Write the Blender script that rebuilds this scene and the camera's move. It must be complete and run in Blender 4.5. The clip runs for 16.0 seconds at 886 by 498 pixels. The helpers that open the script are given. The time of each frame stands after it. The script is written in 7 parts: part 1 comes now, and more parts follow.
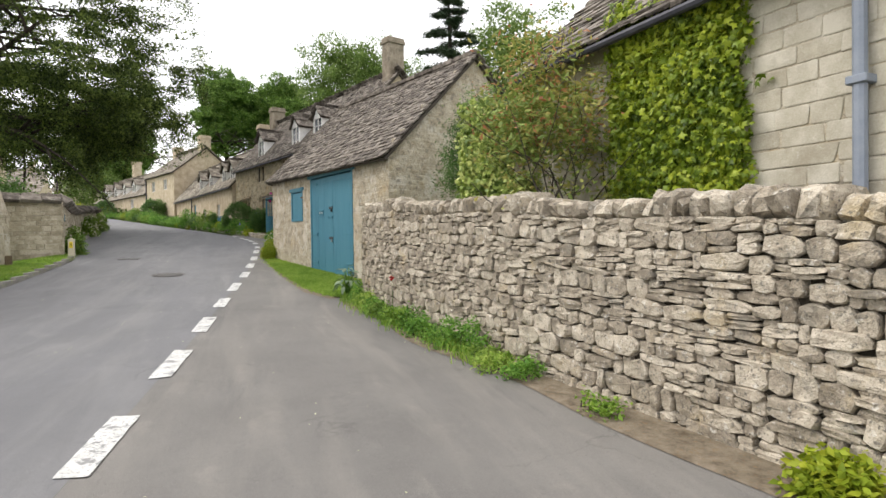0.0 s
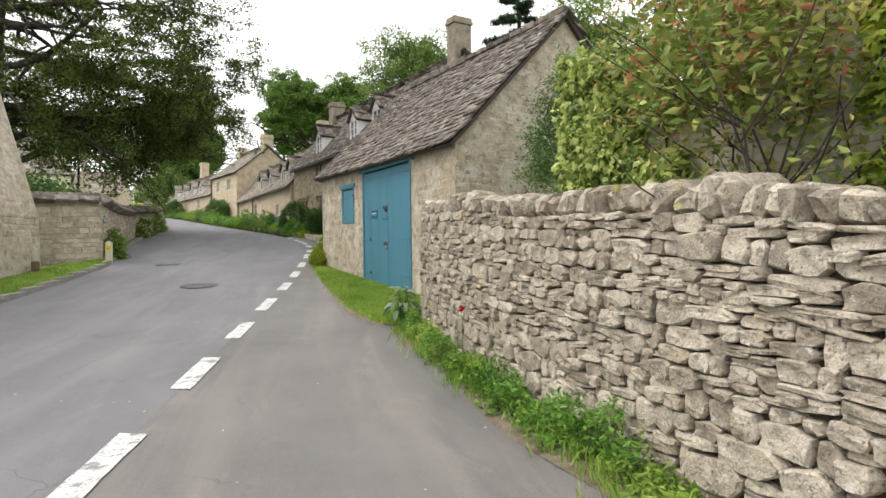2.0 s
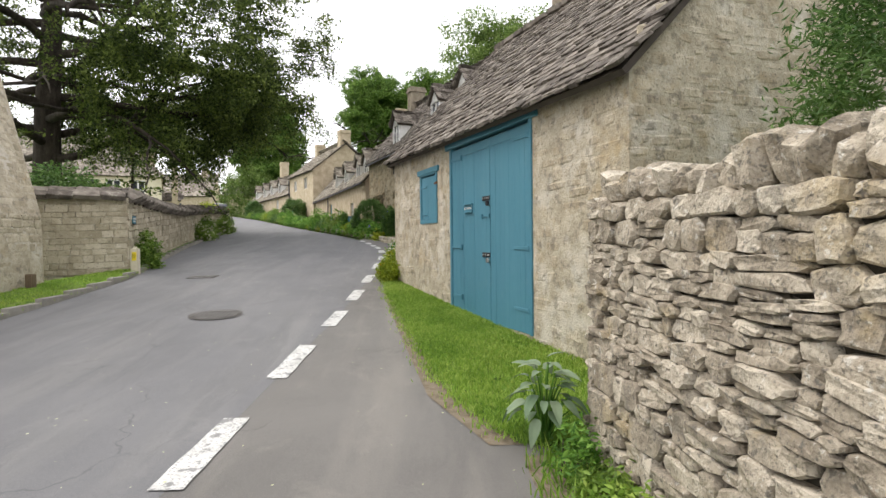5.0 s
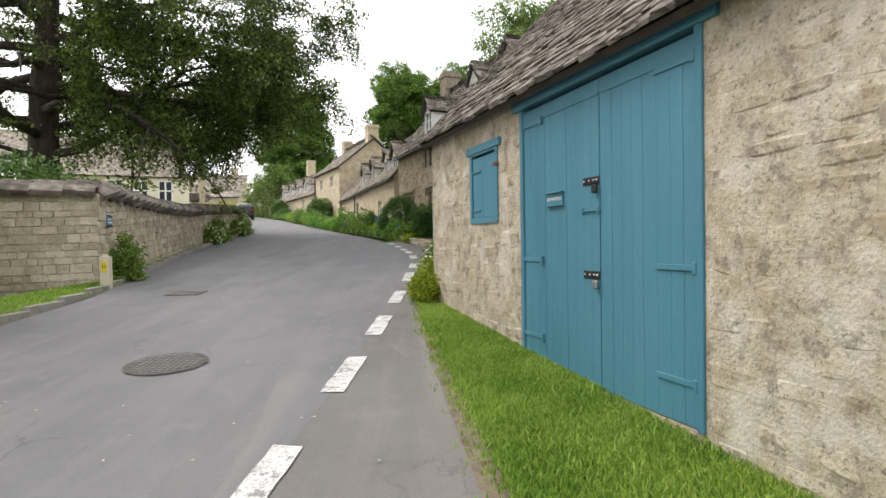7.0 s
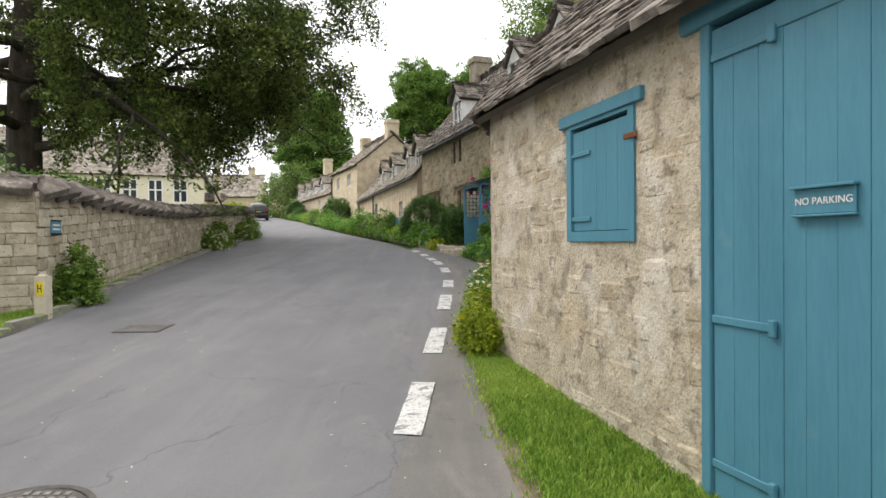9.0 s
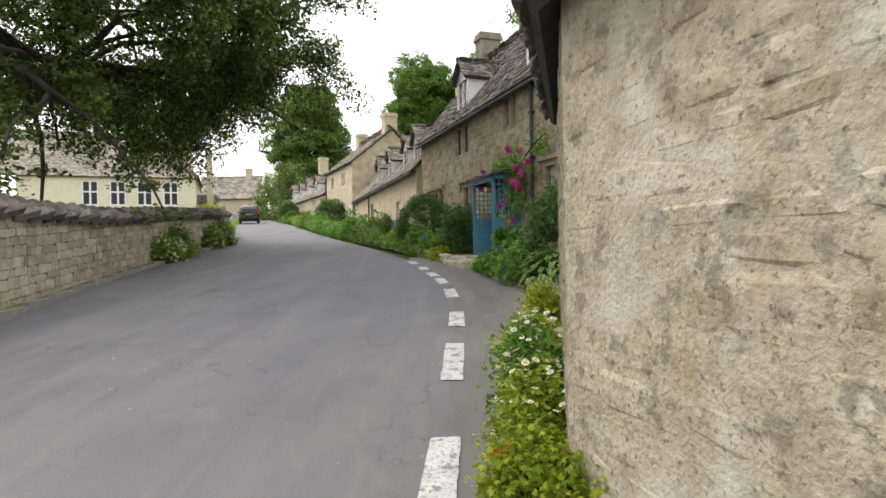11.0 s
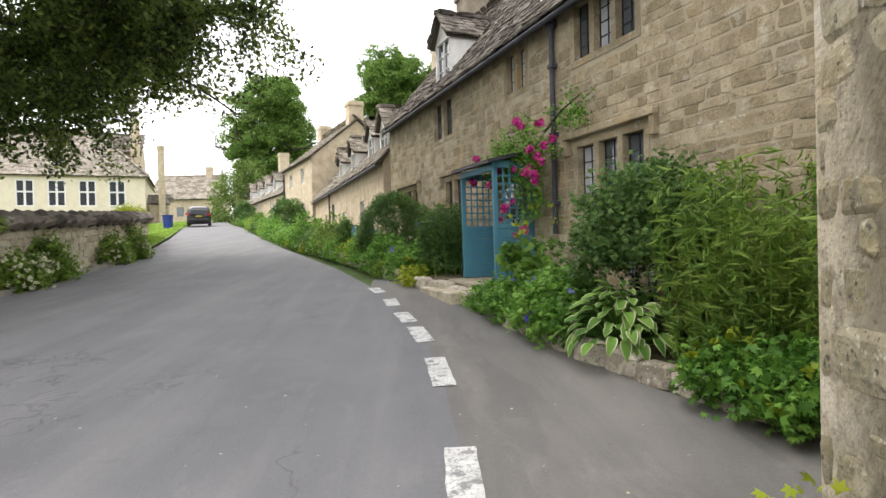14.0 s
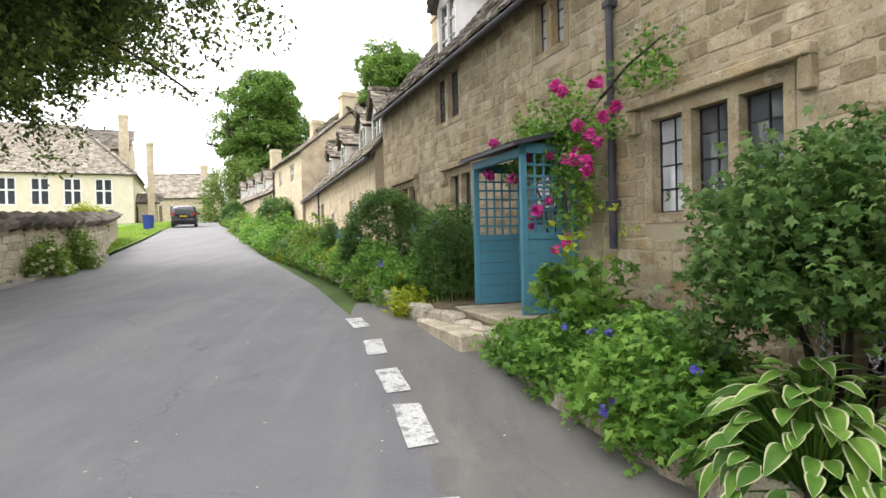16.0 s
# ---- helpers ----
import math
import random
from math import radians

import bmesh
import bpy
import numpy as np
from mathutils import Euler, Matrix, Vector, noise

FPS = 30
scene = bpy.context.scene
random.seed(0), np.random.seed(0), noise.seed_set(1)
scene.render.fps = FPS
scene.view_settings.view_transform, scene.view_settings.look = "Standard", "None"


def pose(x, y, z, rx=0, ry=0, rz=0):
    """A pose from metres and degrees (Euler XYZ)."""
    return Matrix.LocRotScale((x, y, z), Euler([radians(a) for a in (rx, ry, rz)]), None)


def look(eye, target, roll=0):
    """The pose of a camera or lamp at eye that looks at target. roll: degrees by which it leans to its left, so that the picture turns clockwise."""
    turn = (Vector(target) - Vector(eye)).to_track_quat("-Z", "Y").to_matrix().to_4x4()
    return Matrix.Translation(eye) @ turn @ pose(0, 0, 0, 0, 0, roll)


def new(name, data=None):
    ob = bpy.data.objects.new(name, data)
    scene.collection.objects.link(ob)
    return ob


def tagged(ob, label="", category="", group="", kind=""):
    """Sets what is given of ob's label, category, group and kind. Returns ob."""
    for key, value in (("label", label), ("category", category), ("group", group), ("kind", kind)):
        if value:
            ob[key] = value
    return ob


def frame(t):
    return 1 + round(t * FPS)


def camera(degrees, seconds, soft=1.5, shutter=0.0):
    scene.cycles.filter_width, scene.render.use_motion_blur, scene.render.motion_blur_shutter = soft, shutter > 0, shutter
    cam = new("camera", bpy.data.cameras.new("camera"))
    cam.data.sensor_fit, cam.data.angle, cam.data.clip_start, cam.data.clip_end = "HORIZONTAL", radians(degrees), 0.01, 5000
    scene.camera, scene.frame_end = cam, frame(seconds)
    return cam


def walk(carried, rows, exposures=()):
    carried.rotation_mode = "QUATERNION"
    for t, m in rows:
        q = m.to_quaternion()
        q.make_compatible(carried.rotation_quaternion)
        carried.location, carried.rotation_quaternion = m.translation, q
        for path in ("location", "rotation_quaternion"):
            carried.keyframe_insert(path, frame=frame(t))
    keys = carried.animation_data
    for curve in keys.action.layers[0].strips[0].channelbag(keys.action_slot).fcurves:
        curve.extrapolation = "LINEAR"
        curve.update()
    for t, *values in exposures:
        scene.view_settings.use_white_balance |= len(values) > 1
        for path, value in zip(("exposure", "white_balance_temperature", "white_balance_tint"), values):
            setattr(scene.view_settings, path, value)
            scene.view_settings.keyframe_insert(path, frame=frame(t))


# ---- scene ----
cam = camera(76.0, 16.0)
PATH = [
    (0, (0.249, 0.99, 1.433), (0.885, 2.886, 1.402), -0.8),
    (0.5, (0.469, 1.701, 1.471), (1.09, 3.602, 1.44), -0.8),
    (1, (0.595, 2.431, 1.518), (1.159, 4.349, 1.488), -0.7),
    (1.5, (0.721, 3.135, 1.55), (1.218, 5.072, 1.521), -0.5),
    (2, (0.86, 3.918, 1.589), (1.283, 5.873, 1.56), -0.6),
    (2.5, (0.973, 4.665, 1.622), (1.343, 6.63, 1.593), -0.6),
    (3, (1.07, 5.474, 1.64), (1.384, 7.449, 1.61), -0.7),
    (3.5, (1.104, 6.328, 1.663), (1.369, 8.31, 1.633), -0.6),
    (4, (1.117, 7.182, 1.684), (1.344, 9.169, 1.655), -0.5),
    (4.5, (1.078, 8.004, 1.716), (1.259, 9.996, 1.689), -0.4),
    (5, (1.093, 8.801, 1.752), (1.238, 10.795, 1.725), -0.6),
    (7.5, (0.797, 13.024, 1.919), (0.822, 15.023, 1.893), -0.7),
    (8, (0.672, 13.809, 1.99), (0.684, 15.809, 1.965), -0.6),
    (8.5, (0.565, 14.579, 2.052), (0.564, 16.579, 2.024), -0.6),
    (9, (0.457, 15.356, 2.11), (0.437, 17.356, 2.084), -0.6),
    (11.5, (0.367, 19.982, 2.389), (0.34, 21.981, 2.365), -1.2),
    (12, (0.328, 20.789, 2.444), (0.307, 22.788, 2.419), -1.3),
    (12.5, (0.276, 21.533, 2.49), (0.279, 23.533, 2.466), -1.2),
    (13, (0.241, 22.328, 2.556), (0.258, 24.328, 2.529), -1.3),
    (13.5, (0.218, 23.092, 2.63), (0.25, 25.091, 2.602), -1.3),
    (14, (0.235, 23.834, 2.681), (0.304, 25.832, 2.653), -1.5),
    (14.5, (0.237, 24.574, 2.743), (0.31, 26.572, 2.715), -1.4),
    (15, (0.256, 25.287, 2.78), (0.333, 27.285, 2.753), -1.5),
    (15.5, (0.259, 26.01, 2.831), (0.332, 28.009, 2.802), -1.4),
    (16, (0.265, 26.711, 2.886), (0.335, 28.709, 2.856), -1.4),
]
walk(cam, [(t, look(eye, aim, lean)) for t, eye, aim, lean in PATH],
     exposures=[(0, 0.75), (3, 0.84), (5, 0.82), (9, 0.85), (12.5, 0.83), (14.5, 1.42), (16, 1.55)])


# world and sun: a bright overcast day
SUN_EL, SUN_AZ = radians(55), radians(-70)
world = bpy.data.worlds.new("overcast")
scene.world = world
world.use_nodes = True
wn, wl = world.node_tree.nodes, world.node_tree.links
wn.clear()
sky = wn.new("ShaderNodeTexSky")
sky.sky_type, sky.sun_disc = "NISHITA", False
sky.sun_elevation, sky.sun_rotation = SUN_EL, SUN_AZ
sky.air_density, sky.dust_density, sky.ozone_density = 1.0, 6.0, 1.0
cloud = wn.new("ShaderNodeMixRGB")
cloud.inputs[0].default_value = 0.82
cloud.inputs[2].default_value = (9.3, 9.15, 9.25, 1)
bg = wn.new("ShaderNodeBackground")
bg.inputs[1].default_value = 0.13
wout = wn.new("ShaderNodeOutputWorld")
wl.new(sky.outputs[0], cloud.inputs[1])
wl.new(cloud.outputs[0], bg.inputs[0])
wl.new(bg.outputs[0], wout.inputs[0])
sun_data = bpy.data.lights.new("sun", "SUN")
sun_data.energy, sun_data.angle, sun_data.color = 1.1, radians(25), (1.0, 0.96, 0.9)
sun = new("sun", sun_data)
sun.matrix_world = look((math.sin(SUN_AZ) * math.cos(SUN_EL) * 50, math.cos(SUN_AZ) * math.cos(SUN_EL) * 50, math.sin(SUN_EL) * 50), (0, 0, 0))


# materials
def mat(name, cols, scale=4.0, fine=40.0, rough=0.85, bump=0.3, bump_d=0.01, metal=0.0, vary=0.0, stains=None, stretch=(1, 1, 1), spec=0.3, trans=0.0):
    """Two scales of noise through a colour ramp, optional blotches, variation per piece and bump."""
    m = bpy.data.materials.new(name)
    m.use_nodes = True
    n, l = m.node_tree.nodes, m.node_tree.links
    b = n["Principled BSDF"]
    co = n.new("ShaderNodeNewGeometry")
    mp = n.new("ShaderNodeMapping")
    mp.inputs["Scale"].default_value = stretch
    l.new(co.outputs["Position"], mp.inputs[0])
    big, small = n.new("ShaderNodeTexNoise"), n.new("ShaderNodeTexNoise")
    big.inputs["Scale"].default_value, big.inputs["Detail"].default_value, big.inputs["Roughness"].default_value = scale, 6, 0.6
    small.inputs["Scale"].default_value, small.inputs["Detail"].default_value = fine, 4
    l.new(mp.outputs[0], big.inputs["Vector"])
    l.new(mp.outputs[0], small.inputs["Vector"])
    mix = n.new("ShaderNodeMath")
    mix.operation = "MULTIPLY_ADD"
    mix.inputs[1].default_value, mix.inputs[2].default_value = 0.35, -0.17
    l.new(small.outputs["Fac"], mix.inputs[0])
    add = n.new("ShaderNodeMath")
    add.operation = "ADD"
    l.new(big.outputs["Fac"], add.inputs[0])
    l.new(mix.outputs[0], add.inputs[1])
    last = add.outputs[0]
    if vary:
        inf, geo = n.new("ShaderNodeObjectInfo"), n.new("ShaderNodeNewGeometry")
        s = n.new("ShaderNodeMath")
        s.operation = "ADD"
        l.new(inf.outputs["Random"], s.inputs[0])
        l.new(geo.outputs["Random Per Island"], s.inputs[1])
        fr = n.new("ShaderNodeMath")
        fr.operation = "FRACT"
        l.new(s.outputs[0], fr.inputs[0])
        v = n.new("ShaderNodeMath")
        v.operation = "MULTIPLY_ADD"
        v.inputs[1].default_value, v.inputs[2].default_value = vary, -vary / 2
        l.new(fr.outputs[0], v.inputs[0])
        a2 = n.new("ShaderNodeMath")
        a2.operation = "ADD"
        l.new(last, a2.inputs[0])
        l.new(v.outputs[0], a2.inputs[1])
        last = a2.outputs[0]
    ramp = n.new("ShaderNodeValToRGB")
    e = ramp.color_ramp.elements
    while len(e) < len(cols):
        e.new(0.5)
    for i, c in enumerate(cols):
        e[i].position = 0.28 + 0.44 * i / max(1, len(cols) - 1)
        e[i].color = (*c, 1)
    l.new(last, ramp.inputs[0])
    col = ramp.outputs[0]
    for st in stains or []:
        c, sc, lo, hi, amt = st
        t = n.new("ShaderNodeTexNoise")
        t.inputs["Scale"].default_value, t.inputs["Detail"].default_value, t.inputs["Roughness"].default_value = sc, 5, 0.65
        l.new(co.outputs["Position"], t.inputs["Vector"])
        r = n.new("ShaderNodeMapRange")
        r.inputs["From Min"].default_value, r.inputs["From Max"].default_value, r.inputs["To Max"].default_value = lo, hi, amt
        l.new(t.outputs["Fac"], r.inputs[0])
        mx = n.new("ShaderNodeMixRGB")
        mx.inputs[2].default_value = (*c, 1)
        l.new(r.outputs[0], mx.inputs[0])
        l.new(col, mx.inputs[1])
        col = mx.outputs[0]
    l.new(col, b.inputs["Base Color"])
    b.inputs["Roughness"].default_value, b.inputs["Metallic"].default_value = rough, metal
    b.inputs["Specular IOR Level"].default_value = spec
    if bump:
        bp = n.new("ShaderNodeBump")
        bp.inputs["Strength"].default_value, bp.inputs["Distance"].default_value = bump, bump_d
        l.new(add.outputs[0], bp.inputs["Height"])
        l.new(bp.outputs[0], b.inputs["Normal"])
    if trans:
        tr, ms = n.new("ShaderNodeBsdfTranslucent"), n.new("ShaderNodeMixShader")
        ms.inputs[0].default_value = trans
        l.new(col, tr.inputs["Color"])
        out = n["Material Output"]
        l.new(b.outputs[0], ms.inputs[1])
        l.new(tr.outputs[0], ms.inputs[2])
        l.new(ms.outputs[0], out.inputs[0])
    return m


def tarmac(name, cols, dust, dark, crack, rough=0.82):
    """Worn tarmac: streaks along the street, blotches, stone chippings, hairline cracks."""
    m = bpy.data.materials.new(name)
    m.use_nodes = True
    n, l = m.node_tree.nodes, m.node_tree.links
    b = n["Principled BSDF"]
    co = n.new("ShaderNodeNewGeometry")

    def noise_tex(scale, detail, stretch=(1, 1, 1), lo=0.3, hi=0.7, dist=0.0):
        mp, t, r = n.new("ShaderNodeMapping"), n.new("ShaderNodeTexNoise"), n.new("ShaderNodeMapRange")
        mp.inputs["Scale"].default_value = stretch
        mp.inputs["Rotation"].default_value = (0, 0, 0.04)
        t.inputs["Scale"].default_value, t.inputs["Detail"].default_value = scale, detail
        t.inputs["Roughness"].default_value, t.inputs["Distortion"].default_value = 0.62, dist
        r.inputs["From Min"].default_value, r.inputs["From Max"].default_value = lo, hi
        l.new(co.outputs["Position"], mp.inputs[0])
        l.new(mp.outputs[0], t.inputs["Vector"])
        l.new(t.outputs["Fac"], r.inputs[0])
        return r.outputs[0]

    def blend(fac, amt, a, c):
        k, mx = n.new("ShaderNodeMath"), n.new("ShaderNodeMixRGB")
        k.operation = "MULTIPLY"
        k.inputs[1].default_value = amt
        l.new(fac, k.inputs[0])
        l.new(k.outputs[0], mx.inputs[0])
        if isinstance(a, tuple):
            mx.inputs[1].default_value = (*a, 1)
        else:
            l.new(a, mx.inputs[1])
        mx.inputs[2].default_value = (*c, 1)
        return mx.outputs[0]

    col = blend(noise_tex(0.7, 7), 1.0, cols[0], cols[1])
    col = blend(noise_tex(1.0, 6, (1.5, 0.16, 1), 0.46, 0.68, 0.4), 0.6, col, dust)
    col = blend(noise_tex(0.8, 5, (1.3, 0.22, 1), 0.55, 0.6, 0.8), 0.42, col, dark)
    col = blend(noise_tex(2.3, 6, (1, 0.6, 1), 0.58, 0.68, 0.5), 0.4, col, dust)
    chips = noise_tex(190, 2, lo=0.56, hi=0.7)
    col = blend(chips, 0.5, col, tuple(min(1, v * 1.9) for v in cols[1]))
    col = blend(noise_tex(120, 2, lo=0.58, hi=0.68), 0.55, col, tuple(v * 0.5 for v in cols[0]))
    warp, vo, cr = n.new("ShaderNodeTexNoise"), n.new("ShaderNodeTexVoronoi"), n.new("ShaderNodeMapRange")
    warp.inputs["Scale"].default_value, warp.inputs["Detail"].default_value = 1.6, 5
    add = n.new("ShaderNodeVectorMath")
    add.operation = "ADD"
    l.new(co.outputs["Position"], warp.inputs["Vector"])
    l.new(co.outputs["Position"], add.inputs[0])
    l.new(warp.outputs["Color"], add.inputs[1])
    vo.feature = "DISTANCE_TO_EDGE"
    vo.inputs["Scale"].default_value = 0.55
    l.new(add.outputs[0], vo.inputs["Vector"])
    cr.inputs["From Min"].default_value, cr.inputs["From Max"].default_value = 0.0, 0.008
    cr.inputs["To Min"].default_value, cr.inputs["To Max"].default_value = 1.0, 0.0
    l.new(vo.outputs["Distance"], cr.inputs[0])
    mask = n.new("ShaderNodeMath")
    mask.operation = "MULTIPLY"
    l.new(cr.outputs[0], mask.inputs[0])
    l.new(noise_tex(0.5, 3, lo=0.45, hi=0.6), mask.inputs[1])
    col = blend(mask.outputs[0], crack, col, tuple(v * 0.4 for v in cols[0]))
    l.new(col, b.inputs["Base Color"])
    b.inputs["Roughness"].default_value, b.inputs["Specular IOR Level"].default_value = rough, 0.3
    bp = n.new("ShaderNodeBump")
    bp.inputs["Strength"].default_value, bp.inputs["Distance"].default_value = 0.5, 0.004
    l.new(chips, bp.inputs["Height"])
    l.new(bp.outputs[0], b.inputs["Normal"])
    return m


M_ASPHALT = tarmac("asphalt", [(0.128, 0.129, 0.134), (0.168, 0.168, 0.173)], (0.21, 0.207, 0.202), (0.125, 0.125, 0.129), 0.5)
M_APRON = tarmac("old_asphalt", [(0.125, 0.12, 0.113), (0.172, 0.165, 0.154)], (0.24, 0.224, 0.2), (0.105, 0.103, 0.1), 0.3, 0.88)
M_LITTER = mat("leaf_litter", [(0.09, 0.07, 0.045), (0.17, 0.14, 0.1), (0.24, 0.2, 0.15)], 9, 70, 0.95, 1.0, 0.02, stains=[((0.2, 0.12, 0.05), 30, 0.58, 0.66, 0.6)])
M_EARTH = mat("earth", [(0.07, 0.05, 0.03), (0.13, 0.1, 0.065), (0.2, 0.16, 0.11)], 3, 60, 0.95, 0.8, 0.02)
M_MEADOW = mat("meadow", [(0.03, 0.06, 0.012), (0.06, 0.1, 0.02), (0.09, 0.14, 0.035)], 0.5, 25, 0.95, 0.6, 0.03)
M_TURF = mat("turf", [(0.05, 0.1, 0.015), (0.1, 0.17, 0.025), (0.16, 0.2, 0.05)], 2, 60, 0.95, 0.7, 0.02)
M_PAINT = mat("road_paint", [(0.42, 0.42, 0.4), (0.56, 0.56, 0.54), (0.64, 0.64, 0.62)], 6, 90, 0.75, 0.3, 0.003,
              stains=[((0.17, 0.17, 0.17), 8, 0.54, 0.6, 0.85), ((0.19, 0.19, 0.19), 45, 0.53, 0.6, 0.75)])
M_DRY = mat("dry_stone", [(0.225, 0.192, 0.147), (0.375, 0.328, 0.257), (0.53, 0.475, 0.385)], 9, 60, 0.93, 1.0, 0.03, vary=0.36,
            stains=[((0.4, 0.31, 0.16), 2.2, 0.57, 0.7, 0.5), ((0.62, 0.6, 0.54), 16, 0.6, 0.66, 0.7), ((0.1, 0.095, 0.085), 26, 0.57, 0.64, 0.75), ((0.16, 0.15, 0.125), 5, 0.55, 0.66, 0.55), ((0.09, 0.085, 0.075), 70, 0.58, 0.64, 0.6)])
# near-black, not stone colour: shade of the dry-wall gaps put into the core
M_GAP_SHADE = mat("wall_core", [(0.03, 0.026, 0.019), (0.06, 0.052, 0.038)], 8, 60, 0.95, 0.6, 0.02)
M_RUBBLE = mat("rubble_stone", [(0.3, 0.25, 0.17), (0.42, 0.36, 0.265), (0.56, 0.5, 0.39)], 5, 38, 0.92, 1.0, 0.022, vary=0.2,
               stains=[((0.4, 0.28, 0.12), 1.6, 0.56, 0.7, 0.4), ((0.64, 0.61, 0.54), 1.8, 0.52, 0.66, 0.6), ((0.17, 0.15, 0.12), 6, 0.54, 0.62, 0.65), ((0.09, 0.08, 0.06), 36, 0.57, 0.63, 0.65), ((0.62, 0.59, 0.52), 14, 0.6, 0.66, 0.5)])
M_ASHLAR2 = mat("cream_rubble", [(0.31, 0.27, 0.19), (0.44, 0.385, 0.285), (0.56, 0.505, 0.39)], 4, 45, 0.92, 0.9, 0.014, vary=0.34,
                stains=[((0.2, 0.17, 0.12), 1.4, 0.55, 0.7, 0.45), ((0.12, 0.105, 0.08), 22, 0.57, 0.64, 0.6), ((0.62, 0.58, 0.5), 9, 0.6, 0.66, 0.5)])
M_CHIMNEY = mat("chimney_stone", [(0.15, 0.125, 0.09), (0.235, 0.2, 0.15), (0.33, 0.285, 0.22)], 3, 30, 0.92, 0.8, 0.014,
                stains=[((0.1, 0.09, 0.075), 4, 0.54, 0.64, 0.6)])
M_ALGAE = mat("algae_stone", [(0.16, 0.138, 0.085), (0.25, 0.222, 0.15), (0.345, 0.312, 0.225)], 2.4, 30, 0.92, 1.0, 0.03, vary=0.14,
              stains=[((0.3, 0.22, 0.07), 1.3, 0.54, 0.66, 0.5), ((0.44, 0.42, 0.36), 2.6, 0.55, 0.66, 0.5), ((0.12, 0.11, 0.085), 8, 0.55, 0.62, 0.65), ((0.055, 0.05, 0.04), 27, 0.59, 0.63, 0.85), ((0.52, 0.49, 0.42), 21, 0.6, 0.65, 0.55), ((0.07, 0.064, 0.05), 60, 0.59, 0.64, 0.6)])
M_MORTAR = mat("lime_mortar", [(0.32, 0.277, 0.2), (0.42, 0.37, 0.28), (0.53, 0.477, 0.378)], 5, 40, 0.95, 1.0, 0.02,
               stains=[((0.17, 0.15, 0.12), 6, 0.54, 0.62, 0.6), ((0.09, 0.08, 0.06), 36, 0.58, 0.64, 0.6), ((0.42, 0.3, 0.13), 1.6, 0.56, 0.7, 0.4), ((0.64, 0.61, 0.54), 1.8, 0.52, 0.66, 0.55)])
M_ASHLAR = mat("honey_stone", [(0.205, 0.165, 0.1), (0.305, 0.25, 0.163), (0.42, 0.358, 0.248)], 3.5, 36, 0.92, 1.0, 0.02, vary=0.34,
               stains=[((0.19, 0.165, 0.12), 1.5, 0.52, 0.66, 0.6), ((0.4, 0.26, 0.1), 1.1, 0.55, 0.7, 0.5), ((0.5, 0.465, 0.385), 4.5, 0.57, 0.66, 0.5), ((0.12, 0.1, 0.07), 19, 0.58, 0.65, 0.6), ((0.1, 0.085, 0.06), 55, 0.58, 0.64, 0.5)])
M_ASHMORT = mat("honey_mortar", [(0.29, 0.248, 0.172), (0.39, 0.34, 0.245)], 3, 60, 0.95, 0.6, 0.008)
M_FARSTONE = mat("far_honey_stone", [(0.37, 0.3, 0.205), (0.48, 0.4, 0.285), (0.58, 0.5, 0.375)], 2.2, 14, 0.9, 0.5, 0.02)
M_BLOCK = mat("cream_block", [(0.36, 0.325, 0.25), (0.45, 0.415, 0.33), (0.54, 0.505, 0.42)], 4, 60, 0.92, 0.8, 0.01, vary=0.3,
              stains=[((0.27, 0.235, 0.17), 2.2, 0.55, 0.66, 0.45), ((0.62, 0.59, 0.52), 12, 0.6, 0.68, 0.4)])
M_CREAM = mat("cream_render", [(0.6, 0.54, 0.4), (0.7, 0.64, 0.49)], 1.5, 20, 0.9, 0.3, 0.01)
M_TILE = mat("stone_tile", [(0.065, 0.055, 0.046), (0.13, 0.112, 0.095), (0.225, 0.198, 0.168)], 5, 60, 0.92, 0.8, 0.008, vary=0.42,
             stains=[((0.36, 0.34, 0.29), 5, 0.6, 0.68, 0.6), ((0.06, 0.05, 0.035), 3, 0.56, 0.68, 0.55)])
M_TILEPALE = mat("pale_stone_tile", [(0.15, 0.13, 0.105), (0.25, 0.22, 0.18), (0.36, 0.325, 0.27)], 2, 14, 0.92, 0.6, 0.02, vary=0.35)
M_UNDER = mat("roof_underlay", [(0.05, 0.042, 0.035), (0.09, 0.075, 0.06)], 4, 40, 0.95)
M_BLUE = mat("blue_paint", [(0.052, 0.17, 0.235), (0.068, 0.205, 0.275), (0.085, 0.235, 0.305)], 1.6, 50, 0.5, 0.12, 0.003, stretch=(1, 1, 0.15),
             stains=[((0.13, 0.25, 0.29), 2.5, 0.6, 0.75, 0.4)])
M_WHITE = mat("white_paint", [(0.62, 0.61, 0.58), (0.78, 0.77, 0.74)], 5, 60, 0.6, 0.1, 0.002)
M_IRON = mat("dark_iron", [(0.02, 0.02, 0.025), (0.05, 0.05, 0.055)], 8, 80, 0.55, 0.2, 0.002, metal=0.6)
M_LEADPIPE = mat("dark_pipe", [(0.03, 0.03, 0.04), (0.06, 0.06, 0.075)], 5, 60, 0.5, 0.1, 0.002)
M_GREYPIPE = mat("grey_pipe", [(0.2, 0.23, 0.28), (0.27, 0.3, 0.35)], 5, 60, 0.5, 0.1, 0.002)
M_STEEL = mat("worn_steel", [(0.3, 0.3, 0.3), (0.45, 0.45, 0.44)], 20, 90, 0.35, 0.1, 0.001, metal=0.9)
M_RUST = mat("rust", [(0.1, 0.04, 0.02), (0.2, 0.08, 0.03)], 20, 90, 0.85, 0.3, 0.002)
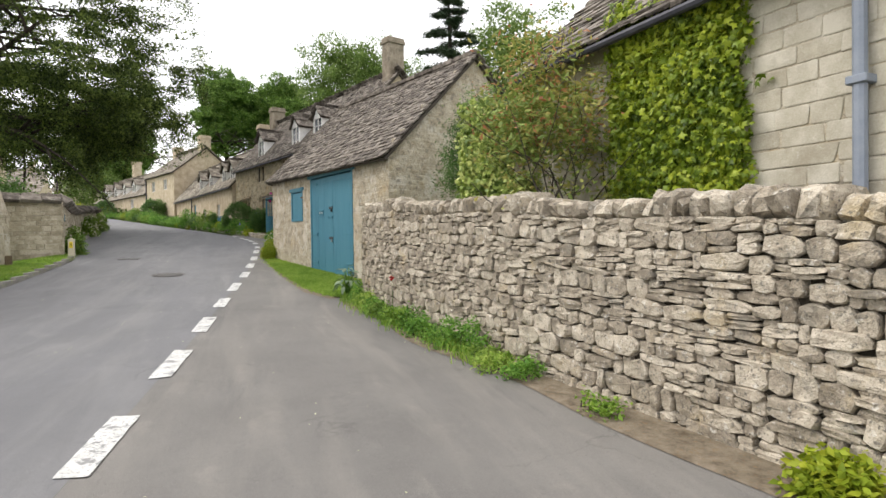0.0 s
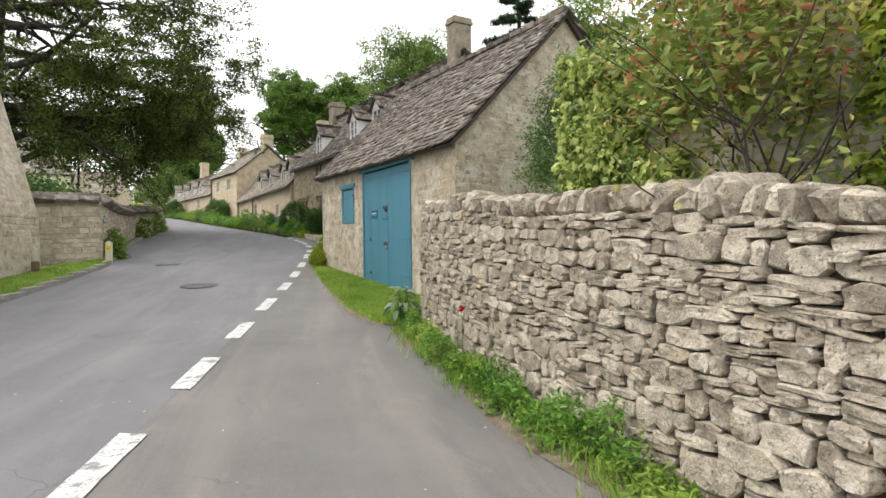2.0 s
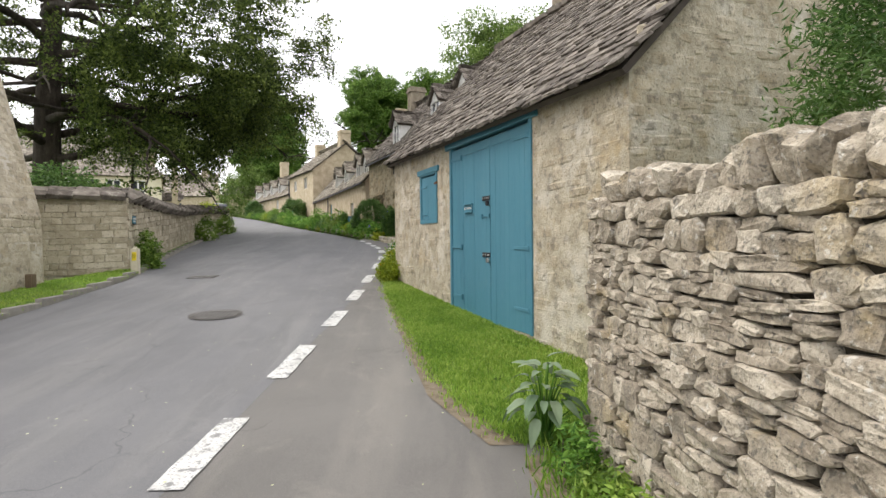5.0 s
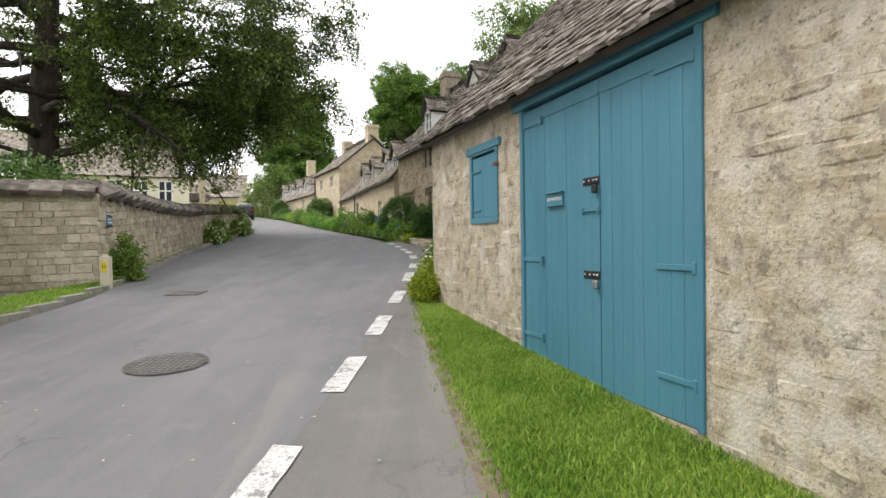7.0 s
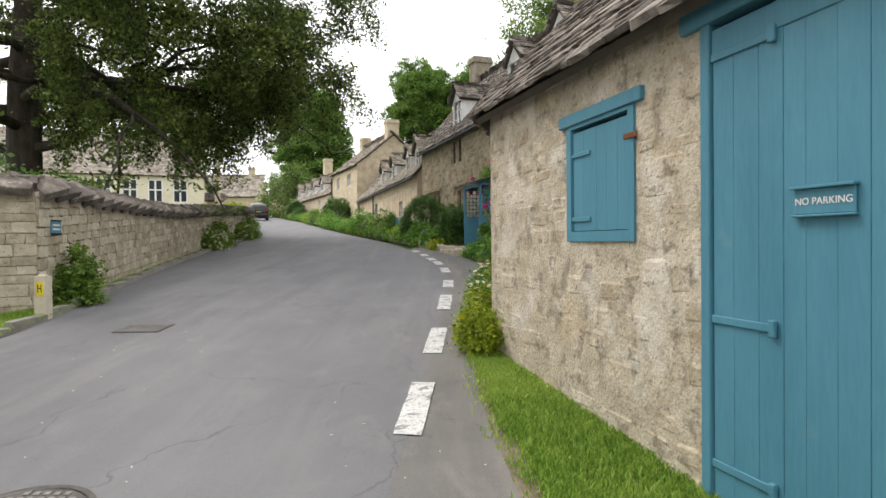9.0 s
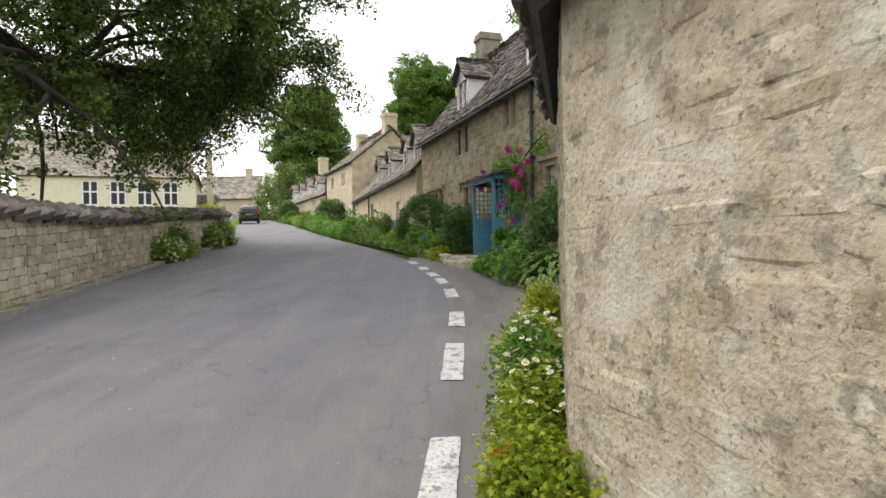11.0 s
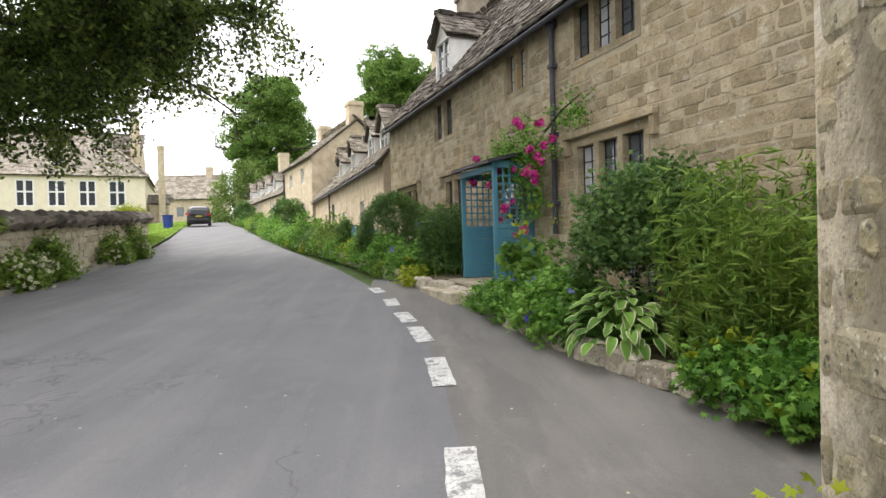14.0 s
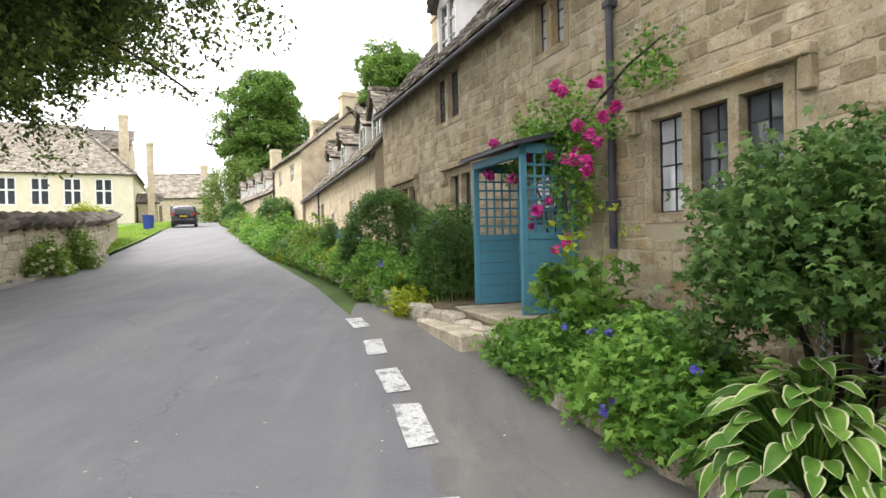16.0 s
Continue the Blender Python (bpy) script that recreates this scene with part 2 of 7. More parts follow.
M_OAK = mat("weathered_oak", [(0.09, 0.065, 0.04), (0.17, 0.125, 0.08)], 4, 60, 0.85, 0.5, 0.004, stretch=(1, 1, 0.2))
# darkness of unlit rooms painted as a near-black surface colour
M_UNLIT = mat("unlit_interior", [(0.02, 0.019, 0.017), (0.035, 0.033, 0.03)], 2, 20, 0.9, 0)
M_BARK = mat("bark", [(0.02, 0.016, 0.013), (0.045, 0.036, 0.028), (0.08, 0.066, 0.052)], 4, 40, 0.95, 0.9, 0.03, stretch=(1, 1, 0.3))


def leafmat(name, a, b, c, trans=0.42, rough=0.5):
    k = 1.0 if any(w in name for w in ("petal", "margin", "eye", "hosta")) else 1.3 if "needle" in name else 1.3 if "lime" in name or "ivy" in name else 1.6
    a, b, c = [tuple(min(0.85, v * k) for v in q) for q in (a, b, c)]
    return mat(name, [a, b, c], 0.8, 9, rough, 0, 0, vary=0.45, trans=trans, spec=0.25)


M_BEECH = leafmat("beech_leaf", (0.02, 0.032, 0.009), (0.05, 0.074, 0.017), (0.12, 0.155, 0.034), 0.5)
M_CHESTNUT = leafmat("chestnut_leaf", (0.036, 0.074, 0.014), (0.082, 0.146, 0.026), (0.135, 0.205, 0.045), 0.35)
M_PALETREE = leafmat("pale_tree_leaf", (0.05, 0.085, 0.02), (0.09, 0.14, 0.03), (0.14, 0.19, 0.055))
M_CONIFER = leafmat("conifer_needle", (0.012, 0.025, 0.012), (0.025, 0.045, 0.02), (0.045, 0.07, 0.03), 0.15)
M_IVY = leafmat("ivy_leaf", (0.05, 0.085, 0.008), (0.14, 0.2, 0.015), (0.28, 0.33, 0.03), 0.3, 0.4)
M_IVYVAR = leafmat("pale_ivy_leaf", (0.07, 0.115, 0.02), (0.2, 0.27, 0.05), (0.42, 0.46, 0.15), 0.3, 0.4)
M_SHRUB = leafmat("photinia_leaf", (0.075, 0.112, 0.0225), (0.15, 0.195, 0.045), (0.255, 0.225, 0.0675), 0.3)
M_REDLEAF = leafmat("red_leaf", (0.192, 0.072, 0.036), (0.288, 0.12, 0.06), (0.36, 0.204, 0.096), 0.3)
M_GREEN = leafmat("garden_leaf", (0.042, 0.105, 0.0168), (0.091, 0.189, 0.028), (0.154, 0.266, 0.049))
M_DGREEN = leafmat("dark_garden_leaf", (0.0308, 0.07, 0.0168), (0.063, 0.119, 0.0308), (0.105, 0.168, 0.049))
M_YGREEN = leafmat("lime_leaf", (0.12, 0.17, 0.012), (0.22, 0.28, 0.02), (0.33, 0.36, 0.035))
M_GRASS = leafmat("grass_blade", (0.081, 0.149, 0.0203), (0.149, 0.243, 0.0338), (0.243, 0.311, 0.0675))
M_PINK = leafmat("pink_petal", (0.45, 0.03, 0.2), (0.6, 0.05, 0.3), (0.75, 0.12, 0.42), 0.3)
M_PETAL = leafmat("white_petal", (0.65, 0.65, 0.6), (0.75, 0.75, 0.7), (0.82, 0.82, 0.78), 0.2)
M_ORANGE = leafmat("orange_petal", (0.75, 0.2, 0.01), (0.85, 0.28, 0.02), (0.9, 0.34, 0.03), 0.2)
M_RED = leafmat("red_petal", (0.45, 0.01, 0.02), (0.55, 0.02, 0.03), (0.6, 0.04, 0.05), 0.2)
M_VIOLET = leafmat("violet_petal", (0.1, 0.08, 0.45), (0.16, 0.13, 0.55), (0.25, 0.2, 0.6), 0.2)
M_LILAC = leafmat("lilac_petal", (0.42, 0.38, 0.55), (0.52, 0.48, 0.62), (0.6, 0.56, 0.68), 0.2)
M_SILVER = leafmat("silver_leaf", (0.2, 0.28, 0.2), (0.28, 0.36, 0.27), (0.36, 0.43, 0.34), 0.2)


def glass_mat():
    m = bpy.data.materials.new("window_glass")
    m.use_nodes = True
    b = m.node_tree.nodes["Principled BSDF"]
    b.inputs["Base Color"].default_value = (0.07, 0.08, 0.09, 1)
    b.inputs["Roughness"].default_value = 0.06
    b.inputs["Specular IOR Level"].default_value = 0.9
    return m


M_GLASS = glass_mat()
M_DIMGLASS = mat("dim_glass", [(0.02, 0.022, 0.028), (0.05, 0.055, 0.065)], 3, 20, 0.2, 0, 0, spec=0.2)
M_CURTAIN = mat("curtained_glass", [(0.3, 0.32, 0.34), (0.45, 0.47, 0.48)], 6, 20, 0.12, 0, 0, stretch=(1, 1, 0.1), spec=0.8)


# building tools
rng = random.Random(7)


def mesh_ob(name, verts, faces, material, smooth=False):
    me = bpy.data.meshes.new(name)
    me.from_pydata([tuple(v) for v in verts], [], [tuple(f) for f in faces])
    me.materials.append(material)
    if smooth:
        me.polygons.foreach_set("use_smooth", [True] * len(me.polygons))
    me.update()
    return new(name, me)


def part(name, bm, material, parent, label="", smooth=False):
    """Links a bmesh as one mesh object under a thing or part."""
    me = bpy.data.meshes.new(name)
    bm.to_mesh(me)
    bm.free()
    me.materials.append(material)
    if smooth:
        me.polygons.foreach_set("use_smooth", [True] * len(me.polygons))
    ob = new(name, me)
    ob.parent = parent
    if label:
        tagged(ob, label)
    return ob


def box(bm, x0, x1, y0, y1, z0, z1, m=None):
    vs = [bm.verts.new((x, y, z)) for z in (z0, z1) for y in (y0, y1) for x in (x0, x1)]
    for f in ((0, 2, 3, 1), (4, 5, 7, 6), (0, 1, 5, 4), (2, 6, 7, 3), (0, 4, 6, 2), (1, 3, 7, 5)):
        bm.faces.new([vs[i] for i in f])
    if m is not None:
        bmesh.ops.transform(bm, matrix=m, verts=vs)
    return vs


def boxes(*spans, bevel=0.0):
    bm = bmesh.new()
    for s in spans:
        box(bm, *s)
    if bevel:
        bmesh.ops.bevel(bm, geom=bm.edges[:], offset=bevel, segments=1, affect="EDGES")
    return bm


def tube(bm, pts, radii, sides=8):
    """A tapered tube along points."""
    rings = []
    for i, p in enumerate(pts):
        a, b = Vector(pts[max(i - 1, 0)]), Vector(pts[min(i + 1, len(pts) - 1)])
        q = (b - a).to_track_quat("Z", "Y")
        rings.append([bm.verts.new(Vector(p) + q @ Vector((math.cos(k * math.tau / sides) * radii[i], math.sin(k * math.tau / sides) * radii[i], 0))) for k in range(sides)])
    for r, s in zip(rings, rings[1:]):
        for k in range(sides):
            bm.faces.new((r[k], r[(k + 1) % sides], s[(k + 1) % sides], s[k]))
    bm.faces.new(rings[0][::-1])
    bm.faces.new(rings[-1])


def empty(name, m, label, category, group="", kind=""):
    ob = new(name)
    ob.empty_display_size = 0.2
    ob.matrix_world = m
    return tagged(ob, label, category, group, kind)


def courses(parent, m, L, z0, z1, ch, cw, units, material, holes=(), inside=None, proud=0.012, joint=0.012, seed=1, singles=0, name="stone", near=None, label="coursed stones", thick=0.05, wave=0.0, skip=0.0):
    """Stones laid in courses over a wall face along x (outward y), clear of holes. near: sort key that puts the stones passed closest first."""
    r = random.Random(seed)
    out = []
    z = z0
    while z < z1 - 0.03:
        h = min(r.uniform(*ch), z1 - z)
        x = -r.uniform(0, cw[1])
        while x < L:
            w = r.uniform(*cw)
            a, b = max(x, 0), min(x + w, L)
            x += w
            for hx0, hx1, hz0, hz1 in holes:
                if z + h > hz0 + 0.02 and z < hz1 - 0.02 and a < hx1 and b > hx0:
                    if a >= hx0 and b <= hx1:
                        b = a
                    elif a < hx0:
                        b = hx0
                    else:
                        a = hx1
            if b - a < 0.05:
                continue
            c, cz = (a + b) / 2, z + h / 2
            if (inside and not inside(c, cz)) or (skip and r.random() < skip):
                continue
            g = m @ srt(c, proud - thick / 2 + r.uniform(-0.4, 0.4) * proud, cz + wave * math.sin(c * 2.1 + z), b - a - joint, thick, h - joint, 0, r.uniform(-0.015, 0.015) * wave * 40, 0)
            out.append((near(c, cz) if near else c, g))
        z += h
    out.sort(key=lambda i: i[0])
    lay(parent, name, [g for _, g in out], units, material, singles, label)


def lump(seed, rough=0.16, cut=0.16, soft=False, fine=0.0):
    """A unit stone, 24 corners, with chipped edges and an uneven face."""
    r = random.Random(seed)
    bm = bmesh.new()
    vs = box(bm, -0.5, 0.5, -0.5, 0.5, -0.5, 0.5)
    for v in vs:
        v.co += Vector((r.uniform(-1, 1), r.uniform(-1, 1), r.uniform(-1, 1))) * rough
    bmesh.ops.bevel(bm, geom=bm.edges[:], offset=cut, segments=1, affect="EDGES")
    for v in bm.verts:
        v.co += Vector((r.uniform(-1, 1), r.uniform(-1, 1), r.uniform(-1, 1))) * rough * 0.25
    if fine:
        bmesh.ops.triangulate(bm, faces=bm.faces)
        bmesh.ops.subdivide_edges(bm, edges=bm.edges[:], cuts=1, use_grid_fill=True)
        for v in bm.verts:
            v.co += v.co.normalized() * noise.noise(v.co * 3.0 + Vector((seed * 3.7, 0, 0))) * fine
    bmesh.ops.recalc_face_normals(bm, faces=bm.faces)
    me = bpy.data.meshes.new("unit")
    bm.to_mesh(me)
    bm.free()
    if soft:
        me.polygons.foreach_set("use_smooth", [True] * len(me.polygons))
    return me


def unit_arrays(me):
    v = np.zeros(len(me.vertices) * 3)
    me.vertices.foreach_get("co", v)
    return v.reshape(-1, 3), [list(p.vertices) for p in me.polygons]


SHARED = {}


def lay(parent, name, items, units, material, singles, label=""):
    """items: matrices in the parent's space. The first `singles` become objects that share meshes, the rest one joined part."""
    for i, m in enumerate(items[:singles]):
        u = units[i % len(units)]
        key = (u.name, material.name)
        if key not in SHARED:
            SHARED[key] = u.copy()
            SHARED[key].materials.append(material)
        ob = new(name, SHARED[key])
        ob.parent = parent
        ob.matrix_local = m
    rest = items[singles:]
    if rest:
        arr = [unit_arrays(u) for u in units]
        vs, fs, k = [], [], 0
        for i, m in enumerate(rest):
            v, f = arr[i % len(units)]
            mm = np.array(m)
            vs.append(v @ mm[:3, :3].T + mm[:3, 3])
            fs += [[a + k for a in q] for q in f]
            k += len(v)
        ob = mesh_ob(name, np.concatenate(vs), fs, material, bool(units[0].polygons[0].use_smooth))
        ob.parent = parent
        tagged(ob, label, kind="stuff")


def srt(x, y, z, sx, sy, sz, rx=0, ry=0, rz=0):
    return Matrix.LocRotScale((x, y, z), Euler((rx, ry, rz)), (sx, sy, sz))


def leaves(centres, size, spread, per, r, up=0.3, aspect=0.55, droop=0.0):
    """Small folded leaves scattered round centres: arrays of corners and faces."""
    c = np.repeat(np.asarray(centres, float), per, axis=0)
    n = len(c)
    g = np.random.RandomState(r)
    p = c + g.normal(size=(n, 3)) * np.asarray(spread)
    a = g.normal(size=(n, 3))
    a[:, 2] = a[:, 2] * 0.6 - droop
    a /= np.linalg.norm(a, axis=1)[:, None]
    b = g.normal(size=(n, 3))
    b[:, 2] *= 0.5
    b -= (b * a).sum(1)[:, None] * a
    b /= np.linalg.norm(b, axis=1)[:, None]
    nn = np.cross(a, b)
    s = size * g.uniform(0.6, 1.3, size=(n, 1))
    lift = nn * s * 0.12
    v = np.stack([p - a * s * 0.5, p + b * s * aspect * 0.5 + lift, p + a * s * 0.5, p - b * s * aspect * 0.5 + lift], 1).reshape(-1, 3)
    i = np.arange(n) * 4
    f = np.concatenate([np.stack([i, i + 1, i + 2], 1), np.stack([i, i + 2, i + 3], 1)])
    return v, f


def lobed_leaves(centres, size, spread, per, r, droop=0.0, face=(0, 0, 0.8)):
    """Round leaves cut into five pointed lobes, scattered round centres and mostly facing up and outward."""
    c = np.repeat(np.asarray(centres, float), per, axis=0)
    n = len(c)
    g = np.random.RandomState(r)
    p = c + g.normal(size=(n, 3)) * np.asarray(spread)
    up = g.normal(size=(n, 3)) * 0.55
    up += np.array(face)
    up /= np.linalg.norm(up, axis=1)[:, None]
    a = g.normal(size=(n, 3))
    a[:, 2] -= droop
    a -= (a * up).sum(1)[:, None] * up
    a /= np.linalg.norm(a, axis=1)[:, None]
    b = np.cross(up, a)
    s = size * g.uniform(0.6, 1.3, size=(n, 1)) * 0.5
    rim = [(0.25, -2.75), (0.8, -1.95), (0.5, -1.45), (0.95, -0.85), (0.55, -0.42), (1.1, 0.0), (0.55, 0.42), (0.95, 0.85), (0.5, 1.45), (0.8, 1.95), (0.25, 2.75)]
    ring = [p + up * s * 0.1] + [p + (a * math.cos(t) + b * math.sin(t)) * s * q - up * s * (0.22 if q > 0.7 else 0.0) for q, t in rim]
    v = np.stack(ring, 1).reshape(-1, 3)
    i = np.arange(n) * 12
    f = np.concatenate([np.stack([i, i + 1 + k, i + 2 + k], 1) for k in range(10)])
    return v, f


def mound(cx, cy, cz, rx, ry, rz, n, r, lo=0.55):
    """Centres of leaf clumps over the upper part of an uneven mound."""
    g = np.random.RandomState(r)
    u = g.normal(size=(n, 3))
    u[:, 2] = np.abs(u[:, 2]) - 0.15
    u /= np.linalg.norm(u, axis=1)[:, None]
    k = g.uniform(lo, 1.05, size=(n, 1))
    return u * k * np.array([rx, ry, rz]) + np.array([cx, cy, cz])


def leaf_ob(name, v, f, material, parent=None, label=""):
    me = bpy.data.meshes.new(name)
    me.vertices.add(len(v))
    me.vertices.foreach_set("co", np.asarray(v, np.float32).ravel())
    f = np.asarray(f, np.int32)
    k = f.shape[1]
    me.loops.add(f.size)
    me.loops.foreach_set("vertex_index", f.ravel())
    me.polygons.add(len(f))
    me.polygons.foreach_set("loop_start", np.arange(len(f), dtype=np.int32) * k)
    me.update(calc_edges=True)
    me.materials.append(material)
    ob = new(name, me)
    if parent:
        ob.parent = parent
    if label:
        tagged(ob, label)
    return ob


# ground heights along the street, which climbs away from the camera
GROUND = [(-60, -3.0), (-30, -1.9), (-10, -0.75), (1, -0.22), (6.25, 0), (11.3, 0.18), (16.3, 0.4), (23, 0.9), (29, 1.37), (40, 2.2), (60, 3.6), (80, 4.9), (100, 6.0), (130, 7.3), (200, 9), (400, 12)]
GY, GZ = np.array(GROUND).T


def gz(y):
    return float(np.mean([np.interp(y + d, GY, GZ) for d in (-2, -1, 0, 1, 2)]))


def along(pts, step):
    """Points at even steps along a polyline, smoothed."""
    p = np.array(pts, float)
    d = np.concatenate([[0], np.cumsum(np.linalg.norm(np.diff(p, axis=0), axis=1))])
    s = np.arange(0, d[-1] + step * 0.5, step)
    s = np.minimum(s, d[-1])
    q = np.stack([np.interp(s, d, p[:, k]) for k in range(p.shape[1])], 1)
    for _ in range(2):
        q[1:-1] = (q[:-2] + 2 * q[1:-1] + q[2:]) / 4
    return q


def at_y(pts, y):
    p = np.array(pts, float)
    return float(np.interp(y, p[:, 1], p[:, 0]))


# the street: edges from near to far
LEFT_EDGE = [(-4.9, -30), (-5.1, 0), (-5.2, 10), (-5.32, 16.8), (-5.5, 23), (-6.0, 25.5), (-6.8, 29), (-7.6, 33), (-8.2, 37), (-8.9, 42.5), (-10.6, 47), (-13.0, 54), (-15.2, 60), (-19.0, 70), (-25, 88), (-31, 105), (-40, 135)]
LINE = [(-1.3, -6), (-1.05, 3), (-0.78, 6.3), (-0.6, 8.7), (-0.45, 11.3), (-0.15, 16), (0.04, 18.2), (0.17, 20.3), (0.3, 22.7), (0.39, 25.2), (0.46, 27.4), (0.38, 29.4), (0.2, 30.9), (-0.05, 32.0), (-0.25, 32.8), (-0.4, 33.7), (-0.85, 35.1)]
RIGHT_EDGE = [(4.6, -30), (4.0, 1), (3.35, 4.5), (2.92, 6.7), (2.36, 12.6), (2.0, 13.0), (1.55, 14.1), (1.0, 19), (0.86, 20.4), (0.85, 21.2), (0.9, 22), (1.0, 23), (1.5, 25.5), (3.6, 27.0), (2.92, 28), (2.6, 28.6), (2.2, 29.5), (1.65, 30.8), (1.45, 32), (1.0, 33.7), (0.3, 34.8), (-1.5, 39.3), (-4.5, 45.4), (-6.5, 49.3), (-9.9, 58), (-12.8, 66), (-17.8, 78), (-24.5, 97), (-34, 125)]


def strip(name, left, right, ys, dz, material, label, category, cols=8, wob=0.0):
    """A ground sheet between two edges that follows the slope."""
    vs, fs = [], []
    for y in ys:
        a, b = at_y(left, y), at_y(right, y)
        for k in range(cols + 1):
            x = a + (b - a) * k / cols
            vs.append((x, y, gz(y) + dz + 0.004 * noise.noise((x * 0.6, y * 0.4, 0)) + wob * noise.noise((x * 3, y * 3, 4))))
    w = cols + 1
    for j in range(len(ys) - 1):
        for k in range(cols):
            i = j * w + k
            fs.append((i, i + 1, i + w + 1, i + w))
    return tagged(mesh_ob(name, vs, fs, material, True), label, category, kind="structure")


near_ys = list(np.arange(-12, 50, 0.5)) + list(np.arange(50, 126, 2.0))
gys = [-60, -40, -25, -14] + list(np.arange(-12, 130, 1.5)) + [135, 150, 170, 200, 250, 300, 400]
strip("ground", [(-14, -60), (-14, 20), (-22, 45), (-34, 90), (-60, 400)], [(14, -60), (14, 400)], gys, -0.1, M_MEADOW, "green meadow ground under the village", "ground", 24)
for side in ("west", "east"):
    L = [(-14, -60), (-14, 20), (-22, 45), (-34, 90), (-60, 400)] if side == "west" else [(14, -60), (14, 400)]
    F = [(-400, -60), (-400, 400)] if side == "west" else [(400, -60), (400, 400)]
    strip("ground_" + side, F if side == "west" else L, L if side == "west" else F, gys, -0.1, M_MEADOW, "green meadow beyond the village houses", "ground", 6)
strip("road", LEFT_EDGE, LINE + [(-1.9, 38), (-4.9, 45), (-6.6, 49.3), (-10, 58), (-12.9, 66), (-17.9, 78), (-24.6, 97), (-34, 125)], near_ys, 0.0, M_ASPHALT, "smooth grey asphalt village road", "road", 14)
ap_ys = [y for y in near_ys if y <= 36]
strip("pavement", LINE, RIGHT_EDGE, ap_ys, -0.002, M_APRON, "worn brownish asphalt apron beside the road", "pavement", 10)


def dash(c, d, L, w, i):
    """One painted dash with ragged ends."""
    r = random.Random(i)
    n = 8
    vs, fs = [], []
    side = Vector((d.y, -d.x))
    for k in range(n + 1):
        for s in (-1, 1):
            f = k / n - 0.5
            q = c + d * (f * L + (r.uniform(-0.03, 0.03) if k in (0, n) else 0)) + side * (s * w * 0.5 + r.uniform(-0.006, 0.006))
            vs.append((q.x, q.y, gz(q.y) + 0.009))
    for k in range(n):
        fs.append((2 * k, 2 * k + 1, 2 * k + 3, 2 * k + 2))
    ob = mesh_ob("road_marking", vs, fs, M_PAINT)
    return tagged(ob, "worn white painted dash on the asphalt road", "road marking", "dashes of the edge line")


def lerp_line(pts, y):
    return Vector((at_y(pts, y), y))


DASHES = [(5.71, 1.17), (8.13, 1.3), (10.64, 1.33), (13.02, 1.24), (15.53, 1.44), (18.0, 1.2), (20.22, 1.22), (22.52, 1.26), (25.15, 1.35), (27.2, 0.95), (29.4, 0.92), (30.95, 0.83), (32.0, 0.72), (33.2, 0.65), (34.5, 0.6), (3.2, 1.2), (0.7, 1.2)]
for i, (y, L) in enumerate(DASHES):
    a, b = lerp_line(LINE, y - 0.5), lerp_line(LINE, y + 0.5)
    dash((a + b) / 2, (b - a).normalized(), L, 0.22, i)

# left verge with its kerb
VERGE = [(-9, -12), (-8.6, 10), (-7.9, 21), (-6.3, 24.3), (-6.45, 25.7)]
strip("verge_left", VERGE, [(-5.0, -12), (-5.22, 5), (-5.36, 16.8), (-5.56, 23), (-6.05, 25.5), (-6.2, 25.7)], [y for y in near_ys if y < 25.7], 0.07, M_TURF, "mown green grass verge beside the kerb", "grass", 6, 0.02)
strip("verge_wall", [(-6.35, 25.5), (-7.2, 29), (-8.05, 33), (-8.75, 37), (-9.3, 42.5), (-10.9, 47), (-30, 62), (-34, 90), (-38, 110)], [(-6.05, 25.5), (-6.85, 29), (-7.65, 33), (-8.25, 37), (-8.95, 42.5), (-10.65, 47), (-13.05, 54), (-15.25, 60), (-19.05, 70), (-25, 88), (-31.5, 106), (-33, 110)], [y for y in near_ys if 25.5 <= y <= 110], 0.07, M_TURF, "green grass strip along the far garden wall", "grass", 6, 0.02)


def kerb(y0, y1):
    q = along([(at_y(LEFT_EDGE, y), y) for y in np.arange(y0, y1, 1.0)], 0.9)
    root = empty("kerb", Matrix.Translation((q[0][0], q[0][1], gz(q[0][1]))), "low grey concrete kerb stones at the road edge", "kerb", kind="structure")
    units = [lump(300 + i, 0.02, 0.05) for i in range(3)]
    items = []
    for a, b in zip(q, q[1:]):
        c = (a + b) / 2
        items.append(srt(c[0] - 0.05 - q[0][0], c[1] - q[0][1], gz(c[1]) + 0.03 - gz(q[0][1]), 0.13, 0.9, 0.18, 0, 0, math.atan2(-(b[0] - a[0]), b[1] - a[1])))
    lay(root, "kerb_stone", items, units, M_KERB, 300)


M_KERB = mat("kerb_stone", [(0.2, 0.19, 0.165), (0.3, 0.285, 0.25)], 5, 70, 0.92, 0.5, 0.006, vary=0.2)
kerb(6, 47)
